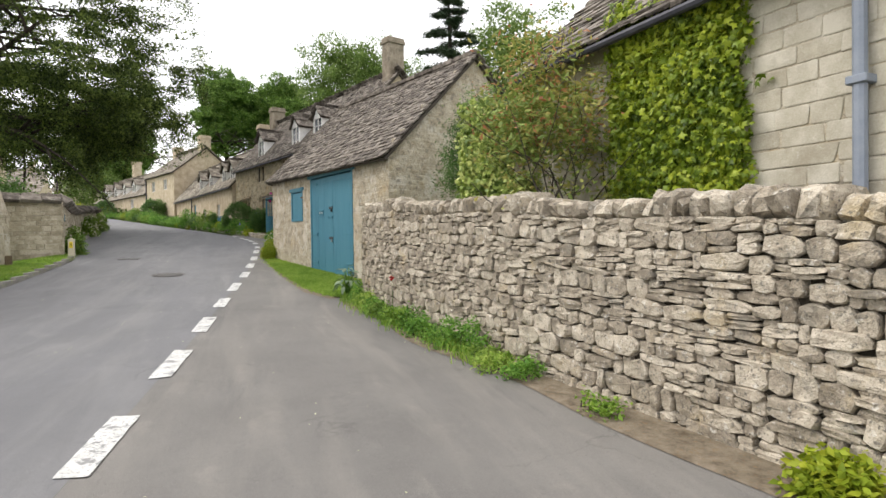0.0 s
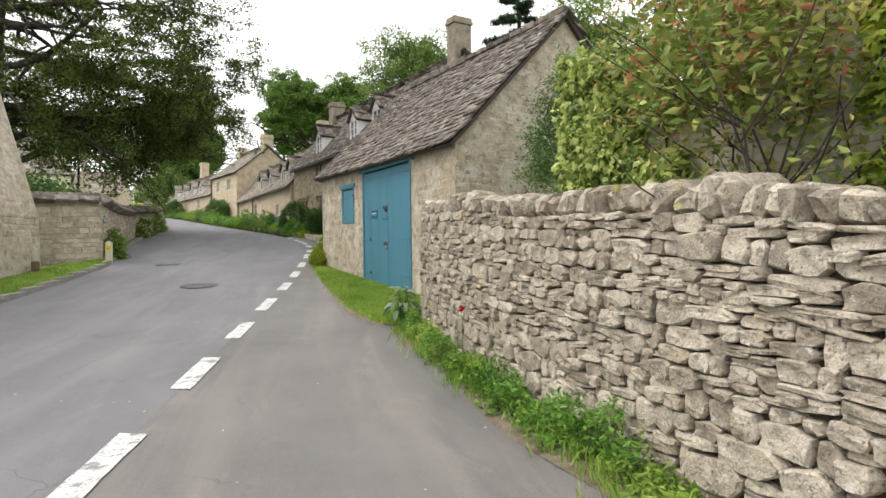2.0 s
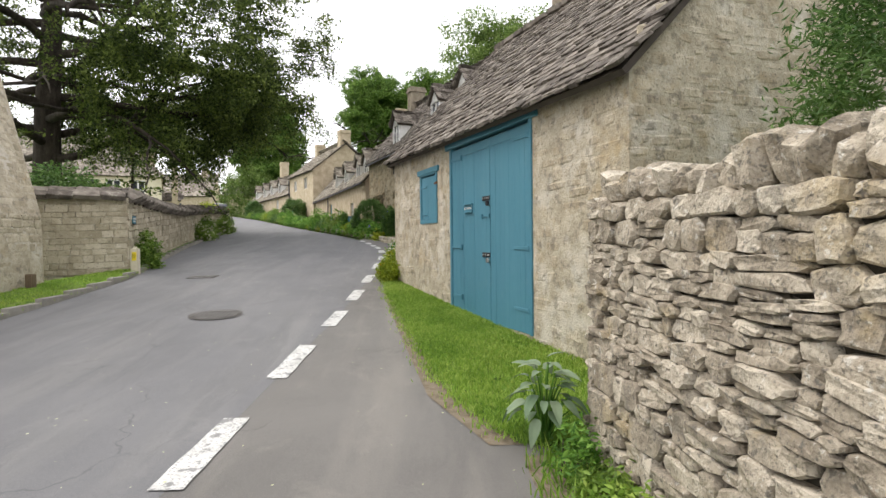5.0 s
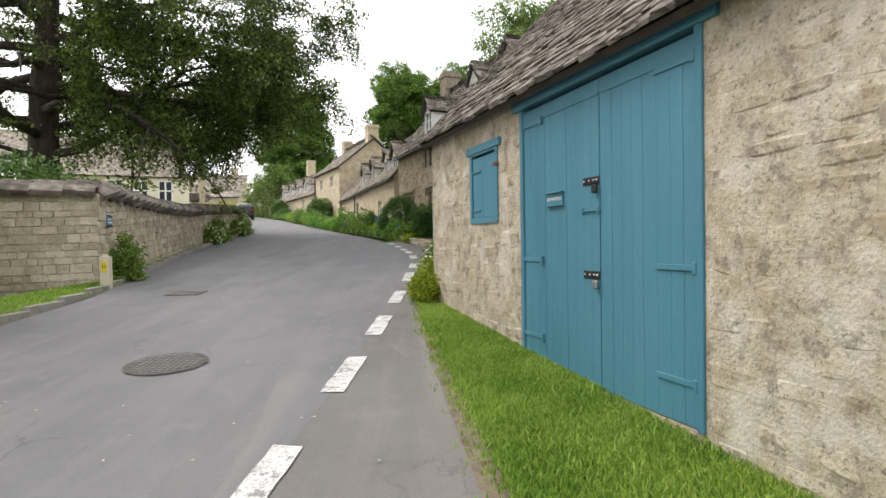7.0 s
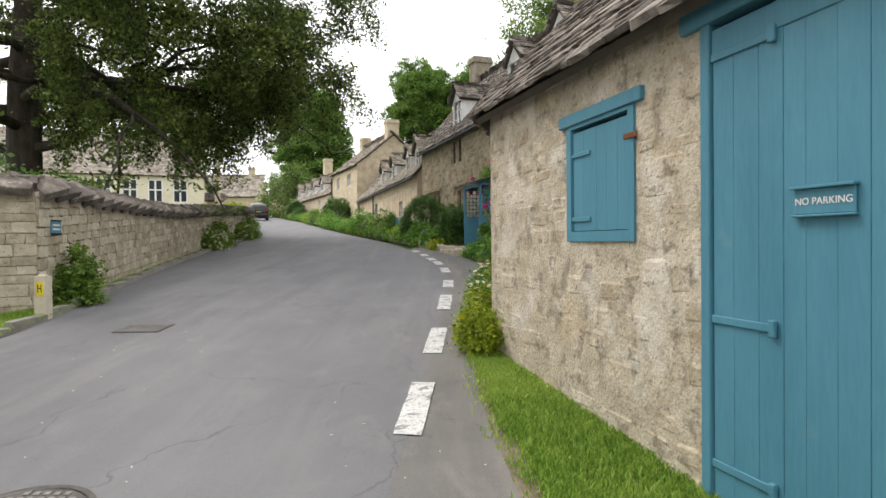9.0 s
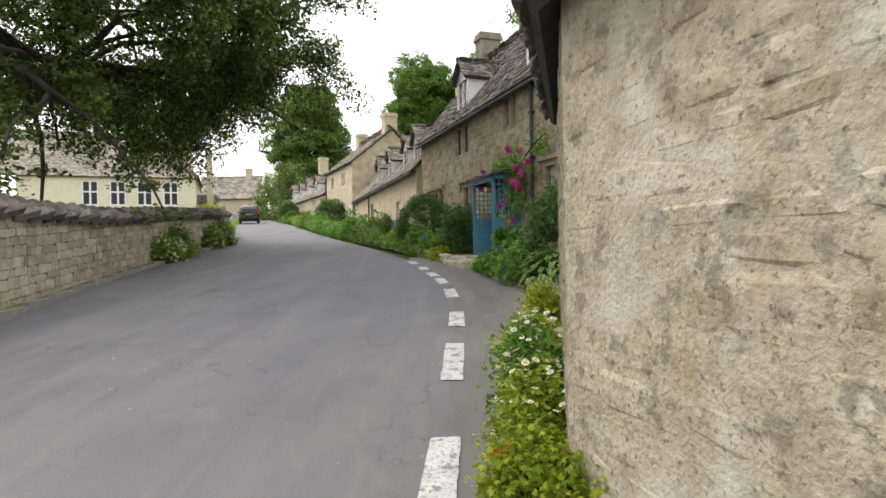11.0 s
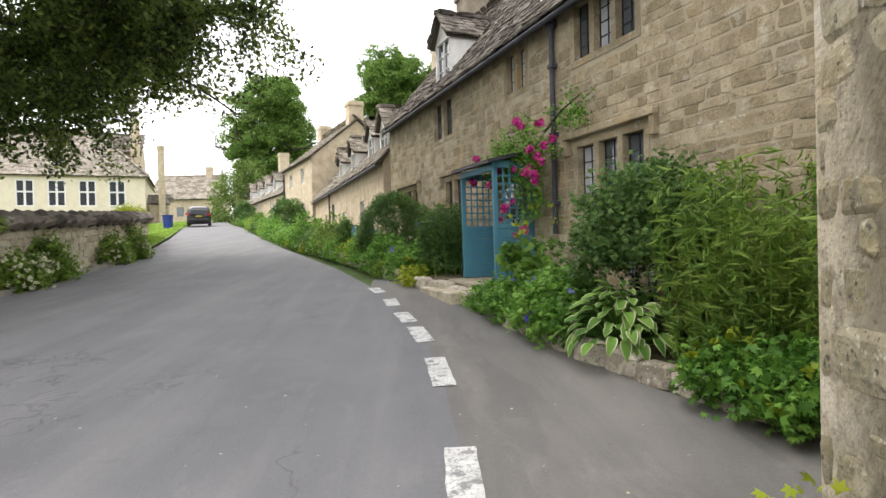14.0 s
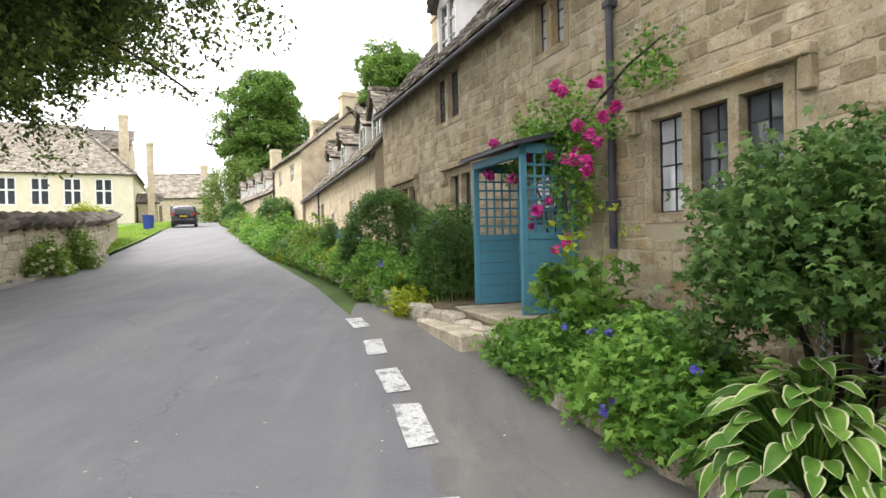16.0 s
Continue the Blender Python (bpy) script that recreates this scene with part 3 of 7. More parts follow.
# verge before the blue-doored outbuilding
strip("verge_garage", [(1.95, 12.9), (1.5, 14.1), (0.98, 19), (0.83, 20.4), (0.8, 21.3), (0.86, 22)], [(2.6, 12.9), (3.4, 14.3), (1.95, 18.9), (1.3, 21), (1.02, 22)], list(np.arange(12.9, 22.01, 0.35)), 0.015, M_TURF, "green grass strip in front of the blue doors", "grass", 6, 0.03)
strip("garden_bed", [(3.2, 27), (2.72, 28), (2.4, 28.6), (2.0, 29.5), (1.45, 30.8), (1.25, 32), (0.8, 33.7), (0.1, 34.8), (-1.75, 39.3), (-4.7, 45.4), (-6.4, 49.3), (-9.8, 58), (-12.7, 66), (-18, 79), (-18.3, 80)], [(4.8, 27), (4.4, 28), (-0.5, 42.5), (-6.4, 60), (-9, 67), (-12, 78), (-12.5, 80)], list(np.arange(27, 80, 0.7)), 0.16, M_EARTH, "dark soil of the cottage garden border", "garden bed", 5, 0.05)

# bare earth and litter along the foot of the dry-stone wall
FOOT = [(3.7, 1), (3.38, 4.5), (2.88, 6.7), (2.45, 10), (2.3, 12.8)]
strip("wall_foot", [(x - 0.34 - 0.1 * math.sin(y * 1.7), y) for x, y in along(FOOT, 0.3)], [(x + 0.25, y) for x, y in along(FOOT, 0.3)], list(np.arange(1.0, 12.9, 0.3)), 0.004, M_LITTER, "brown earth and leaf litter at the wall foot", "earth", 6, 0.003)
strip("verge_edge", [(1.72, 12.9), (1.32, 14.1), (0.84, 19), (0.72, 20.4), (0.7, 21.9)], [(2.05, 12.9), (1.6, 14.1), (1.05, 19), (0.9, 20.4), (0.9, 21.9)], list(np.arange(12.9, 21.91, 0.3)), 0.004, M_LITTER, "brown earth and leaf litter beside the grass", "earth", 3, 0.004)


def basis(a, b):
    """Pose at a, with x towards b and y to the left of it."""
    return Matrix.Translation(a) @ Matrix.Rotation(math.atan2(b[1] - a[1], b[0] - a[0]), 4, "Z")


def lattice(x0, x1, z0, z1, y0, y1, gaps):
    """One connected slab between y0 and y1 with rectangular gaps."""
    bm = bmesh.new()
    xs = sorted({x0, x1, *[v for h in gaps for v in h[:2]]})
    zs = sorted({z0, z1, *[v for h in gaps for v in h[2:]]})
    for xa, xb in zip(xs, xs[1:]):
        for za, zb in zip(zs, zs[1:]):
            cx, cz = (xa + xb) / 2, (za + zb) / 2
            if xb - xa > 1e-5 and zb - za > 1e-5 and not any(h[0] < cx < h[1] and h[2] < cz < h[3] for h in gaps):
                box(bm, xa, xb, y0, y1, za, zb)
    bmesh.ops.remove_doubles(bm, verts=bm.verts, dist=0.0003)
    return bm


def panel(name, m, parent, L, z0, z1, t, holes, material):
    """A wall along x of thickness t (behind y = 0), with holes (x0, x1, z0, z1) right through."""
    xs = sorted({0, L, *[h[0] for h in holes], *[h[1] for h in holes]})
    zs = sorted({z0, z1, *[h[2] for h in holes], *[h[3] for h in holes]})
    bm = bmesh.new()
    for xa, xb in zip(xs, xs[1:]):
        for za, zb in zip(zs, zs[1:]):
            cx, cz = (xa + xb) / 2, (za + zb) / 2
            if not any(h[0] < cx < h[1] and h[2] < cz < h[3] for h in holes):
                box(bm, xa, xb, -t, 0, za, zb)
    bmesh.ops.remove_doubles(bm, verts=bm.verts, dist=0.0005)
    ob = part(name, bm, material, parent)
    ob.matrix_local = m
    return ob


def prism(name, pts, depth_vec, material, parent):
    bm = bmesh.new()
    a = [bm.verts.new(p) for p in pts]
    b = [bm.verts.new(Vector(p) + Vector(depth_vec)) for p in pts]
    bm.faces.new(a)
    bm.faces.new(b[::-1])
    for i in range(len(a)):
        j = (i + 1) % len(a)
        bm.faces.new((a[j], a[i], b[i], b[j]))
    bmesh.ops.recalc_face_normals(bm, faces=bm.faces)
    return part(name, bm, material, parent)


COTTAGE_UNITS = [lump(760 + i, 0.11, 0.1) for i in range(12)]
BLOCK_UNITS = [lump(700 + i, 0.055, 0.06) for i in range(8)]
TILE_UNITS = [lump(500 + i, 0.1, 0.12) for i in range(8)]
PALE_UNITS = [lump(520 + i, 0.1, 0.12) for i in range(6)]


def roof(parent, e0, e1, r0, r1, material, units, tile=0.27, course=0.19, singles=0, thick=0.07, seed=1, sag=0.0):
    """A stone-tiled slope between an eave and a ridge line, courses getting smaller upwards."""
    e0, e1, r0, r1 = map(Vector, (e0, e1, r0, r1))
    nrm = (e1 - e0).cross(r0 - e0).normalized()
    if nrm.z < 0:
        nrm = -nrm
    prism("roof_deck", [e0 - nrm * 0.03, e1 - nrm * 0.03, r1 - nrm * 0.03, r0 - nrm * 0.03], -nrm * thick, M_UNDER, parent)
    r = random.Random(seed)
    H = ((r0 + r1) / 2 - (e0 + e1) / 2).length
    items, v = [], -0.02
    while v * H < H - 0.02:
        h = course * (1.15 - 0.45 * v)
        a, b = e0.lerp(r0, max(v, 0)), e1.lerp(r1, max(v, 0))
        xdir = (b - a).normalized()
        up = nrm.cross(xdir)
        if up.z < 0:
            up = -up
        L, s = (b - a).length, r.uniform(0, tile)
        s = -s * 0.5
        while s < L:
            w = tile * r.uniform(0.6, 1.35)
            c = min(max(s + w / 2, 0.02), L)
            p = a + xdir * c + up * (h * 0.62) + nrm * (0.02 + r.uniform(-0.008, 0.014)) - Vector((0, 0, sag * math.sin(math.pi * c / L)))
            rot = Matrix((xdir, up, nrm)).transposed().to_4x4()
            tilt = Matrix.Rotation(radians(-8 + r.uniform(-3, 3)), 4, "X") @ Matrix.Rotation(radians(r.uniform(-3, 3)), 4, "Z")
            items.append(Matrix.Translation(p) @ rot @ tilt @ Matrix.Diagonal((w * 0.96, h * 1.5, 0.045 * r.uniform(0.7, 1.5), 1)))
            s += w
        v += h / H
    if singles:
        lay(parent, "roof_tile", items, units, material, singles, "rows of grey stone roof tiles")
    else:
        lay(parent, "roof_tile", items, units, material, 0, "rows of grey stone roof tiles")
    # ridge stones
    ridge = []
    n = max(2, int((r1 - r0).length / 0.45))
    for i in range(n):
        p = r0.lerp(r1, (i + 0.5) / n)
        d = (r1 - r0).normalized()
        ridge.append(Matrix.Translation(p + Vector((0, 0, 0.03))) @ d.to_track_quat("X", "Z").to_matrix().to_4x4() @ Matrix.Diagonal(((r1 - r0).length / n * 0.97, 0.26, 0.14, 1)))
    lay(parent, "ridge_stone", ridge, units, material, 60)


def chimney(parent, x, y, z0, z1, w, d, material, pots=0):
    ob = part("chimney", boxes((x - w / 2, x + w / 2, y - d / 2, y + d / 2, z0, z1 - 0.3), bevel=0.015), material, parent)
    part("chimney_cap", boxes((x - w / 2 - 0.06, x + w / 2 + 0.06, y - d / 2 - 0.06, y + d / 2 + 0.06, z1 - 0.3, z1 - 0.16), (x - w / 2 - 0.02, x + w / 2 + 0.02, y - d / 2 - 0.02, y + d / 2 + 0.02, z1 - 0.16, z1), bevel=0.012), material, ob)
    return ob


def window(parent, x, z, w, h, lights=2, stone=M_ASHLAR, hood=False, bars=(2, 4), frame_m=M_IRON, inset=0.11, mull=0.11, sill=True, pale=()):
    """A mullioned stone window in a wall at y = 0; x, z of its lower near corner."""
    b = 0.1
    lw = (w - mull * (lights - 1)) / lights
    win = part("window", lattice(x - b, x + w + b, z - b, z + h + b, -0.2, 0.012, [(x + i * (lw + mull), x + i * (lw + mull) + lw, z, z + h) for i in range(lights)]), stone, parent)
    if hood:
        part("hood_mould", boxes((x - 0.28, x + w + 0.28, 0.0, 0.11, z + h + b + 0.03, z + h + b + 0.13), (x - 0.28, x - 0.17, 0.0, 0.09, z + h - 0.12, z + h + b + 0.03), (x + w + 0.17, x + w + 0.28, 0.0, 0.09, z + h - 0.12, z + h + b + 0.03), bevel=0.012), stone, win)
    for i in range(lights):
        xa = x + i * (lw + mull)
        t, cw, chh = 0.018, lw / bars[0], h / bars[1]
        gaps = [(xa + cw * a + (t if a == 0 else 0.007), xa + cw * (a + 1) - (t if a == bars[0] - 1 else 0.007), z + chh * c + (t if c == 0 else 0.007), z + chh * (c + 1) - (t if c == bars[1] - 1 else 0.007)) for a in range(bars[0]) for c in range(bars[1])]
        part("casement", lattice(xa, xa + lw, z, z + h, -inset - 0.012, -inset + 0.012, gaps), frame_m, win)
        for a in range(bars[0]):
            for c in range(bars[1]):
                bm = bmesh.new()
                vs = box(bm, xa + lw * a / bars[0] + 0.008, xa + lw * (a + 1) / bars[0] - 0.008, -inset - 0.006, -inset, z + h * c / bars[1] + 0.008, z + h * (c + 1) / bars[1] - 0.008)
                bmesh.ops.rotate(bm, verts=vs, cent=(xa, -inset, z + h * (c + 0.5) / bars[1]), matrix=Matrix.Rotation(radians(rng.uniform(-2, 2)), 3, "X"))
                part("pane", bm, M_CURTAIN if i in pale else M_GLASS, win)
    return (x - b, x + w + b, z - b, z + h + b)


def dormer(parent, x, y, z, w, h, back, tiles, units, wall_m=M_WHITE):
    """A small gabled dormer: white window cheeked by white boards, stone-tiled roof. (x, y, z): the foot of its front at its middle."""
    d = part("dormer", boxes((x - w / 2, x - w / 2 + 0.1, y - 0.1, y, z, z + h), (x + w / 2 - 0.1, x + w / 2, y - 0.1, y, z, z + h), (x - w / 2 + 0.1, x + w / 2 - 0.1, y - 0.1, y, z, z + 0.12), (x - w / 2 + 0.1, x + w / 2 - 0.1, y - 0.1, y, z + h - 0.1, z + h)), wall_m, parent)
    for s in (-1, 1):
        part("cheek", boxes((x + s * (w / 2 - 0.08), x + s * (w / 2), y - back, y - 0.1, z, z + h)) if s > 0 else boxes((x - w / 2, x - w / 2 + 0.08, y - back, y - 0.1, z, z + h)), wall_m, d)
    prism("dormer_gable", [(x - w / 2, y, z + h), (x + w / 2, y, z + h), (x, y, z + h + w * 0.5)], (0, -0.1, 0), wall_m, d)
    # added black sheet that stands for the shade inside the dormer
    part("dormer_shade", boxes((x - w / 2 + 0.1, x + w / 2 - 0.1, y - 0.5, y - 0.4, z, z + h)), M_UNLIT, d)
    part("dormer_pane", boxes((x - w / 2 + 0.1, x + w / 2 - 0.1, y - 0.075, y - 0.065, z + 0.12, z + h - 0.1)), M_GLASS, d)
    bm = bmesh.new()
    box(bm, x - 0.03, x + 0.03, y - 0.07, y - 0.02, z + 0.12, z + h - 0.1)
    for k in (1, 2):
        c = z + 0.12 + (h - 0.22) * k / 3
        box(bm, x - w / 2 + 0.1, x + w / 2 - 0.1, y - 0.065, y - 0.04, c - 0.012, c + 0.012)
    part("glazing_bar", bm, wall_m, d)
    for s in (-1, 1):
        e0, e1 = Vector((x + s * (w / 2 + 0.12), y + 0.12, z + h - 0.1)), Vector((x + s * (w / 2 + 0.12), y - back, z + h - 0.1))
        r0, r1 = Vector((x, y + 0.12, z + h + w * 0.5 + 0.08)), Vector((x, y - back, z + h + w * 0.5 + 0.08))
        roof(d, e0, e1, r0, r1, tiles, units, 0.24, 0.16, thick=0.05, seed=int(x * 10))


def cottage(name, a, b, depth, eave, ridge, label, wall_m, tiles, units, holes, tile=0.27, course=0.19, singles=0, base_drop=0.5, over=0.22, verge=0.12, seed=3, back=True):
    """A gabled cottage with its front from a to b (near to far); heights are above a's z. Returns its Empty and length."""
    L = math.dist(a[:2], b[:2])
    h = empty(name, basis(a, b), label, "cottage", "cottages along the street")
    I = Matrix.Identity(4)
    panel("wall_front", I, h, L, -base_drop, eave, 0.4, holes, wall_m)
    panel("wall_back", Matrix.Translation((0, -depth + 0.4, 0)), h, L, -base_drop, eave, 0.4, [], wall_m)
    for nm, x in (("wall_near", 0.0), ("wall_far", L)):
        s = 1 if x == 0 else -1
        prism(nm, [(x, -0.4, -base_drop), (x, -depth + 0.4, -base_drop), (x, -depth + 0.4, eave), (x, -depth, eave), (x, -depth / 2, ridge - 0.06), (x, 0, eave), (x, -0.4, eave)], (0.4 * s, 0, 0), wall_m, h)
    k = (ridge - eave) / (depth / 2)
    e = 0.02
    roof(h, (-verge, over, eave - over * k + e), (L + verge, over, eave - over * k + e), (-verge, -depth / 2, ridge + e), (L + verge, -depth / 2, ridge + e), tiles, units, tile, course, singles, seed=seed)
    if back:
        roof(h, (-verge, -depth - over, eave - over * k + e), (L + verge, -depth - over, eave - over * k + e), (-verge, -depth / 2, ridge + e), (L + verge, -depth / 2, ridge + e), tiles, units, tile * 2, course * 2, 0, seed=seed + 1)
    # ceiling and floor coloured near-black to paint the indoor shade
    part("ceiling", boxes((0.4, L - 0.4, -depth + 0.4, -0.4, eave - 0.3, eave - 0.2)), M_UNLIT, h)
    part("floor", boxes((0.4, L - 0.4, -depth + 0.4, -0.4, -0.1, 0.0)), M_UNLIT, h)
    return h, L


# the main cottage with the porch
H_A, H_B = (4.5, 27.1, 1.25), (-0.75, 42.15, 1.25)


# windows: distance along the front, height of the sill above the near corner, width, height, lights, hood
MAIN_WINDOWS = [(4.2, 1.86, 1.46, 0.95, 3, True), (4.32, 4.12, 1.36, 0.82, 3, False), (7.2, 4.15, 0.7, 0.72, 2, False), (10.65, 3.95, 1.2, 0.9, 2, False), (10.2, 1.75, 0.95, 1.1, 2, True), (13.3, 1.7, 1.5, 1.2, 3, True)]
holes = [(x - 0.1, x + w + 0.1, z - 0.1, z + h + 0.1) for x, z, w, h, n, hd in MAIN_WINDOWS]
house, HL = cottage("stone_cottage", H_A, H_B, 5.6, 5.2, 8.45, "two-storey honey-stone cottage with stone-tiled roof and dormers", M_ASHMORT, M_TILE, TILE_UNITS, holes, singles=300, seed=11)
for x, z, w, h, n, hd in MAIN_WINDOWS:
    window(house, x, z, w, h, n, M_ASHLAR, hd, (2, 4) if h > 0.8 else (2, 3), pale=(1,) if z > 4 and n == 3 else (0, 1) if z > 4 else (2,) if x < 5 else ())
for x in (3.8, 6.6, 11.9):
    dormer(house, x, -0.3, 5.35, 1.05, 1.28, 1.9, M_TILE, TILE_UNITS)
chimney(house, 0.45, -2.8, 7.6, 10.15, 0.62, 0.9, M_CHIMNEY)
chimney(house, HL - 0.5, -2.8, 7.6, 9.6, 0.62, 0.9, M_CHIMNEY)

courses(house, Matrix.Identity(4), HL, -0.4, 5.1, (0.1, 0.21), (0.14, 0.46), COTTAGE_UNITS, M_ASHLAR, [(a - 0.02, b + 0.02, c - 0.02, d + 0.02) for a, b, c, d in holes], None, 0.006, 0.011, 12, 300, "stone_block", lambda x, z: abs(x - 5) + abs(z - 2.5) * 0.3, "honey-coloured squared limestone blocks", 0.05, 0.014)
M_FACE = Matrix.Rotation(radians(90), 4, "Z") @ Matrix.Translation((-5.6, 0, 0))
courses(house, M_FACE, 5.6, 3.0, 8.4, (0.17, 0.27), (0.26, 0.6), BLOCK_UNITS, M_ASHLAR, (), lambda x, z: z < 5.1 + 3.2 * (1 - abs(x - 2.8) / 2.8), 0.005, 0.007, 13, 0, "gable_block", None, "honey-coloured gable blocks")


def downpipe(parent, x, y, z0, z1, material, hopper=True, r=0.042):
    bm = bmesh.new()
    tube(bm, [(x, y, z0), (x, y, z1 - 0.12), (x, y, z1)], [r, r, r], 10)
    p = part("downpipe", bm, material, parent)
    for z in np.arange(z0 + 0.5, z1 - 0.2, 1.1):
        part("pipe_collar", boxes((x - r * 1.5, x + r * 1.5, y - r * 1.9, y + r * 1.25, z - 0.035, z + 0.035), bevel=0.008), material, p)
    if hopper:
        bm = bmesh.new()
        tube(bm, [(x, y, z1 - 0.02), (x, y, z1 + 0.1), (x, y, z1 + 0.2)], [r, r * 2.2, r * 2.3], 8)
        part("hopper", bm, material, p)
    return p


def gutter(parent, x0, x1, y, z, material):
    bm = bmesh.new()
    tube(bm, [(x0, y, z), ((x0 + x1) / 2, y, z - 0.015), (x1, y, z)], [0.05] * 3, 8)
    return part("gutter", bm, material, parent)


downpipe(house, 6.22, 0.075, 1.5, 4.75, M_LEADPIPE)
gutter(house, 0, HL, 0.22, 4.9, M_LEADPIPE)


# the outbuilding with the blue doors: its front bends where the road bends
G1, G2, G3 = (3.36, 14.3, 0.3), (0.95, 21.9, 0.3), (1.67, 25.85, 0.3)
garage = empty("outbuilding", basis(G1, G2), "rubble-stone outbuilding with stone-tiled roof and blue doors", "outbuilding")
GL = math.dist(G1[:2], G2[:2])
g_inv = basis(G1, G2).inverted()
g3 = g_inv @ Vector(G3)
GEAVE, GRIDGE, GDEP = 3.3, 6.05, 5.4
# heights above the foot of the near corner
DOOR = (1.87, 4.62, 0.2, 3.06)
HATCH = (5.27, 6.2, 1.8, 2.76)
SHUT = (1.72, 2.62, 2.32, 3.4)
panel("wall_front", Matrix.Identity(4), garage, GL, -0.5, GEAVE, 0.45, [DOOR, HATCH], M_MORTAR)
seg2 = Matrix.Translation((GL, 0, 0)) @ Matrix.Rotation(math.atan2(g3.y, g3.x - GL), 4, "Z")
panel("wall_bend", seg2, garage, math.dist(G2[:2], G3[:2]), -0.5, GEAVE + 0.18, 0.45, [SHUT], M_ALGAE)
prism("wall_near", [(0, -0.45, -0.5), (0, -GDEP, -0.5), (0, -GDEP, GEAVE), (0, -GDEP / 2, GRIDGE - 0.05), (0, 0, GEAVE), (0, -0.45, GEAVE)], (0.45, 0, 0), M_MORTAR, garage)
nf = Vector((-g3.y, g3.x - GL, 0)).normalized()
far_r = Vector((g3.x, g3.y, 0)) - nf * (GDEP / 2)
far_b = Vector((g3.x, g3.y, 0)) - nf * GDEP
prism("wall_far", [(g3.x, g3.y, -0.5), (far_b.x, far_b.y, -0.5), (far_b.x, far_b.y, GEAVE), (far_r.x, far_r.y, GRIDGE - 0.05), (g3.x, g3.y, GEAVE)], tuple(-0.45 * Vector((g3.x - GL, g3.y, 0)).normalized()), M_MORTAR, garage)
k = (GRIDGE - GEAVE) / (GDEP / 2)
ov = 0.2
zb = GEAVE - ov * k + 0.02
mid_r = (GL, -GDEP / 2, GRIDGE + 0.1)
roof(garage, (-0.12, ov, zb), (GL + 0.02, ov, zb + 0.1), (-0.12, -GDEP / 2, GRIDGE + 0.02), mid_r, M_TILE, TILE_UNITS, 0.22, 0.15, 300, seed=21, sag=0.04)
roof(garage, (GL + 0.02, ov, zb + 0.1), (g3.x + nf.x * 0.1, g3.y + nf.y * 0.1, zb + 0.34), mid_r, (far_r.x, far_r.y, GRIDGE + 0.2), M_TILE, TILE_UNITS, 0.22, 0.15, 0, seed=22)
roof(garage, (-0.12, -GDEP - ov, zb), (far_b.x, far_b.y, zb), (-0.12, -GDEP / 2, GRIDGE + 0.02), (far_r.x, far_r.y, GRIDGE + 0.02), M_TILE, TILE_UNITS, 0.6, 0.4, 0, seed=23)
prism("wall_back", [(0.3, -GDEP, -0.5), (far_b.x, far_b.y, -0.5), (far_b.x, far_b.y, GEAVE), (0.3, -GDEP, GEAVE)], (0, 0.4, 0), M_MORTAR, garage)
# indoor shade put into the floor's near-black colour
part("garage_floor", boxes((0.5, GL, -GDEP + 0.2, -0.45, -0.05, 0.0)), M_UNLIT, garage)
RUB_UNITS = [lump(720 + i, 0.14, 0.2) for i in range(10)]
courses(garage, Matrix.Identity(4), GL, -0.35, GEAVE - 0.05, (0.1, 0.24), (0.12, 0.5), RUB_UNITS, M_RUBBLE, [DOOR, HATCH], None, 0.003, 0.02, 24, 300, "stone", lambda x, z: -x, "lime-washed rubble stones", 0.05, 0.03, 0.25)
courses(garage, seg2, math.dist(G2[:2], G3[:2]), -0.35, GEAVE - 0.05, (0.09, 0.22), (0.12, 0.42), RUB_UNITS, M_ALGAE, [SHUT], None, 0.007, 0.02, 25, 0, "bend_stone", lambda x, z: x, "lime-washed rubble stones", 0.05, 0.03, 0.45)
courses(garage, Matrix.Rotation(radians(90), 4, "Z") @ Matrix.Translation((-GDEP, 0, 0)), GDEP, -0.35, GRIDGE - 0.1, (0.07, 0.19), (0.1, 0.42), RUB_UNITS, M_RUBBLE, (), lambda x, z: z < GEAVE - 0.05 + (GRIDGE - GEAVE) * (1 - abs(x - GDEP / 2) / (GDEP / 2)), 0.004, 0.02, 26, 0, "gable_stone", None, "rough rubble stones of the gable", 0.05, 0.03)


def board_run(parent, x0, x1, y0, y1, z0, z1, n, seed):
    """Upright boards with narrow grooves between them."""
    r = random.Random(seed)
    ws = [r.uniform(0.8, 1.2) for _ in range(n)]
    x, k = x0, (x1 - x0) / sum(ws)
    for w in ws:
        part("board", boxes((x + 0.0004, x + w * k - 0.0004, y0, y1 + r.uniform(-0.002, 0.002), z0, z1), bevel=0.0025), M_BLUE, parent)
        x += w * k


def strap(parent, x0, x1, y, z, w=0.045):
    p = part("strap_hinge", boxes((x0, x1, y, y + 0.012, z - w / 2, z + w / 2), bevel=0.004), M_BLUE, parent)
    e = x0 if x0 < x1 and parent.name.startswith("door_leaf.") else x0
    part("hinge_knuckle", boxes((e - 0.02, e + 0.02, y, y + 0.03, z - w, z + w), bevel=0.006), M_BLUE, p)


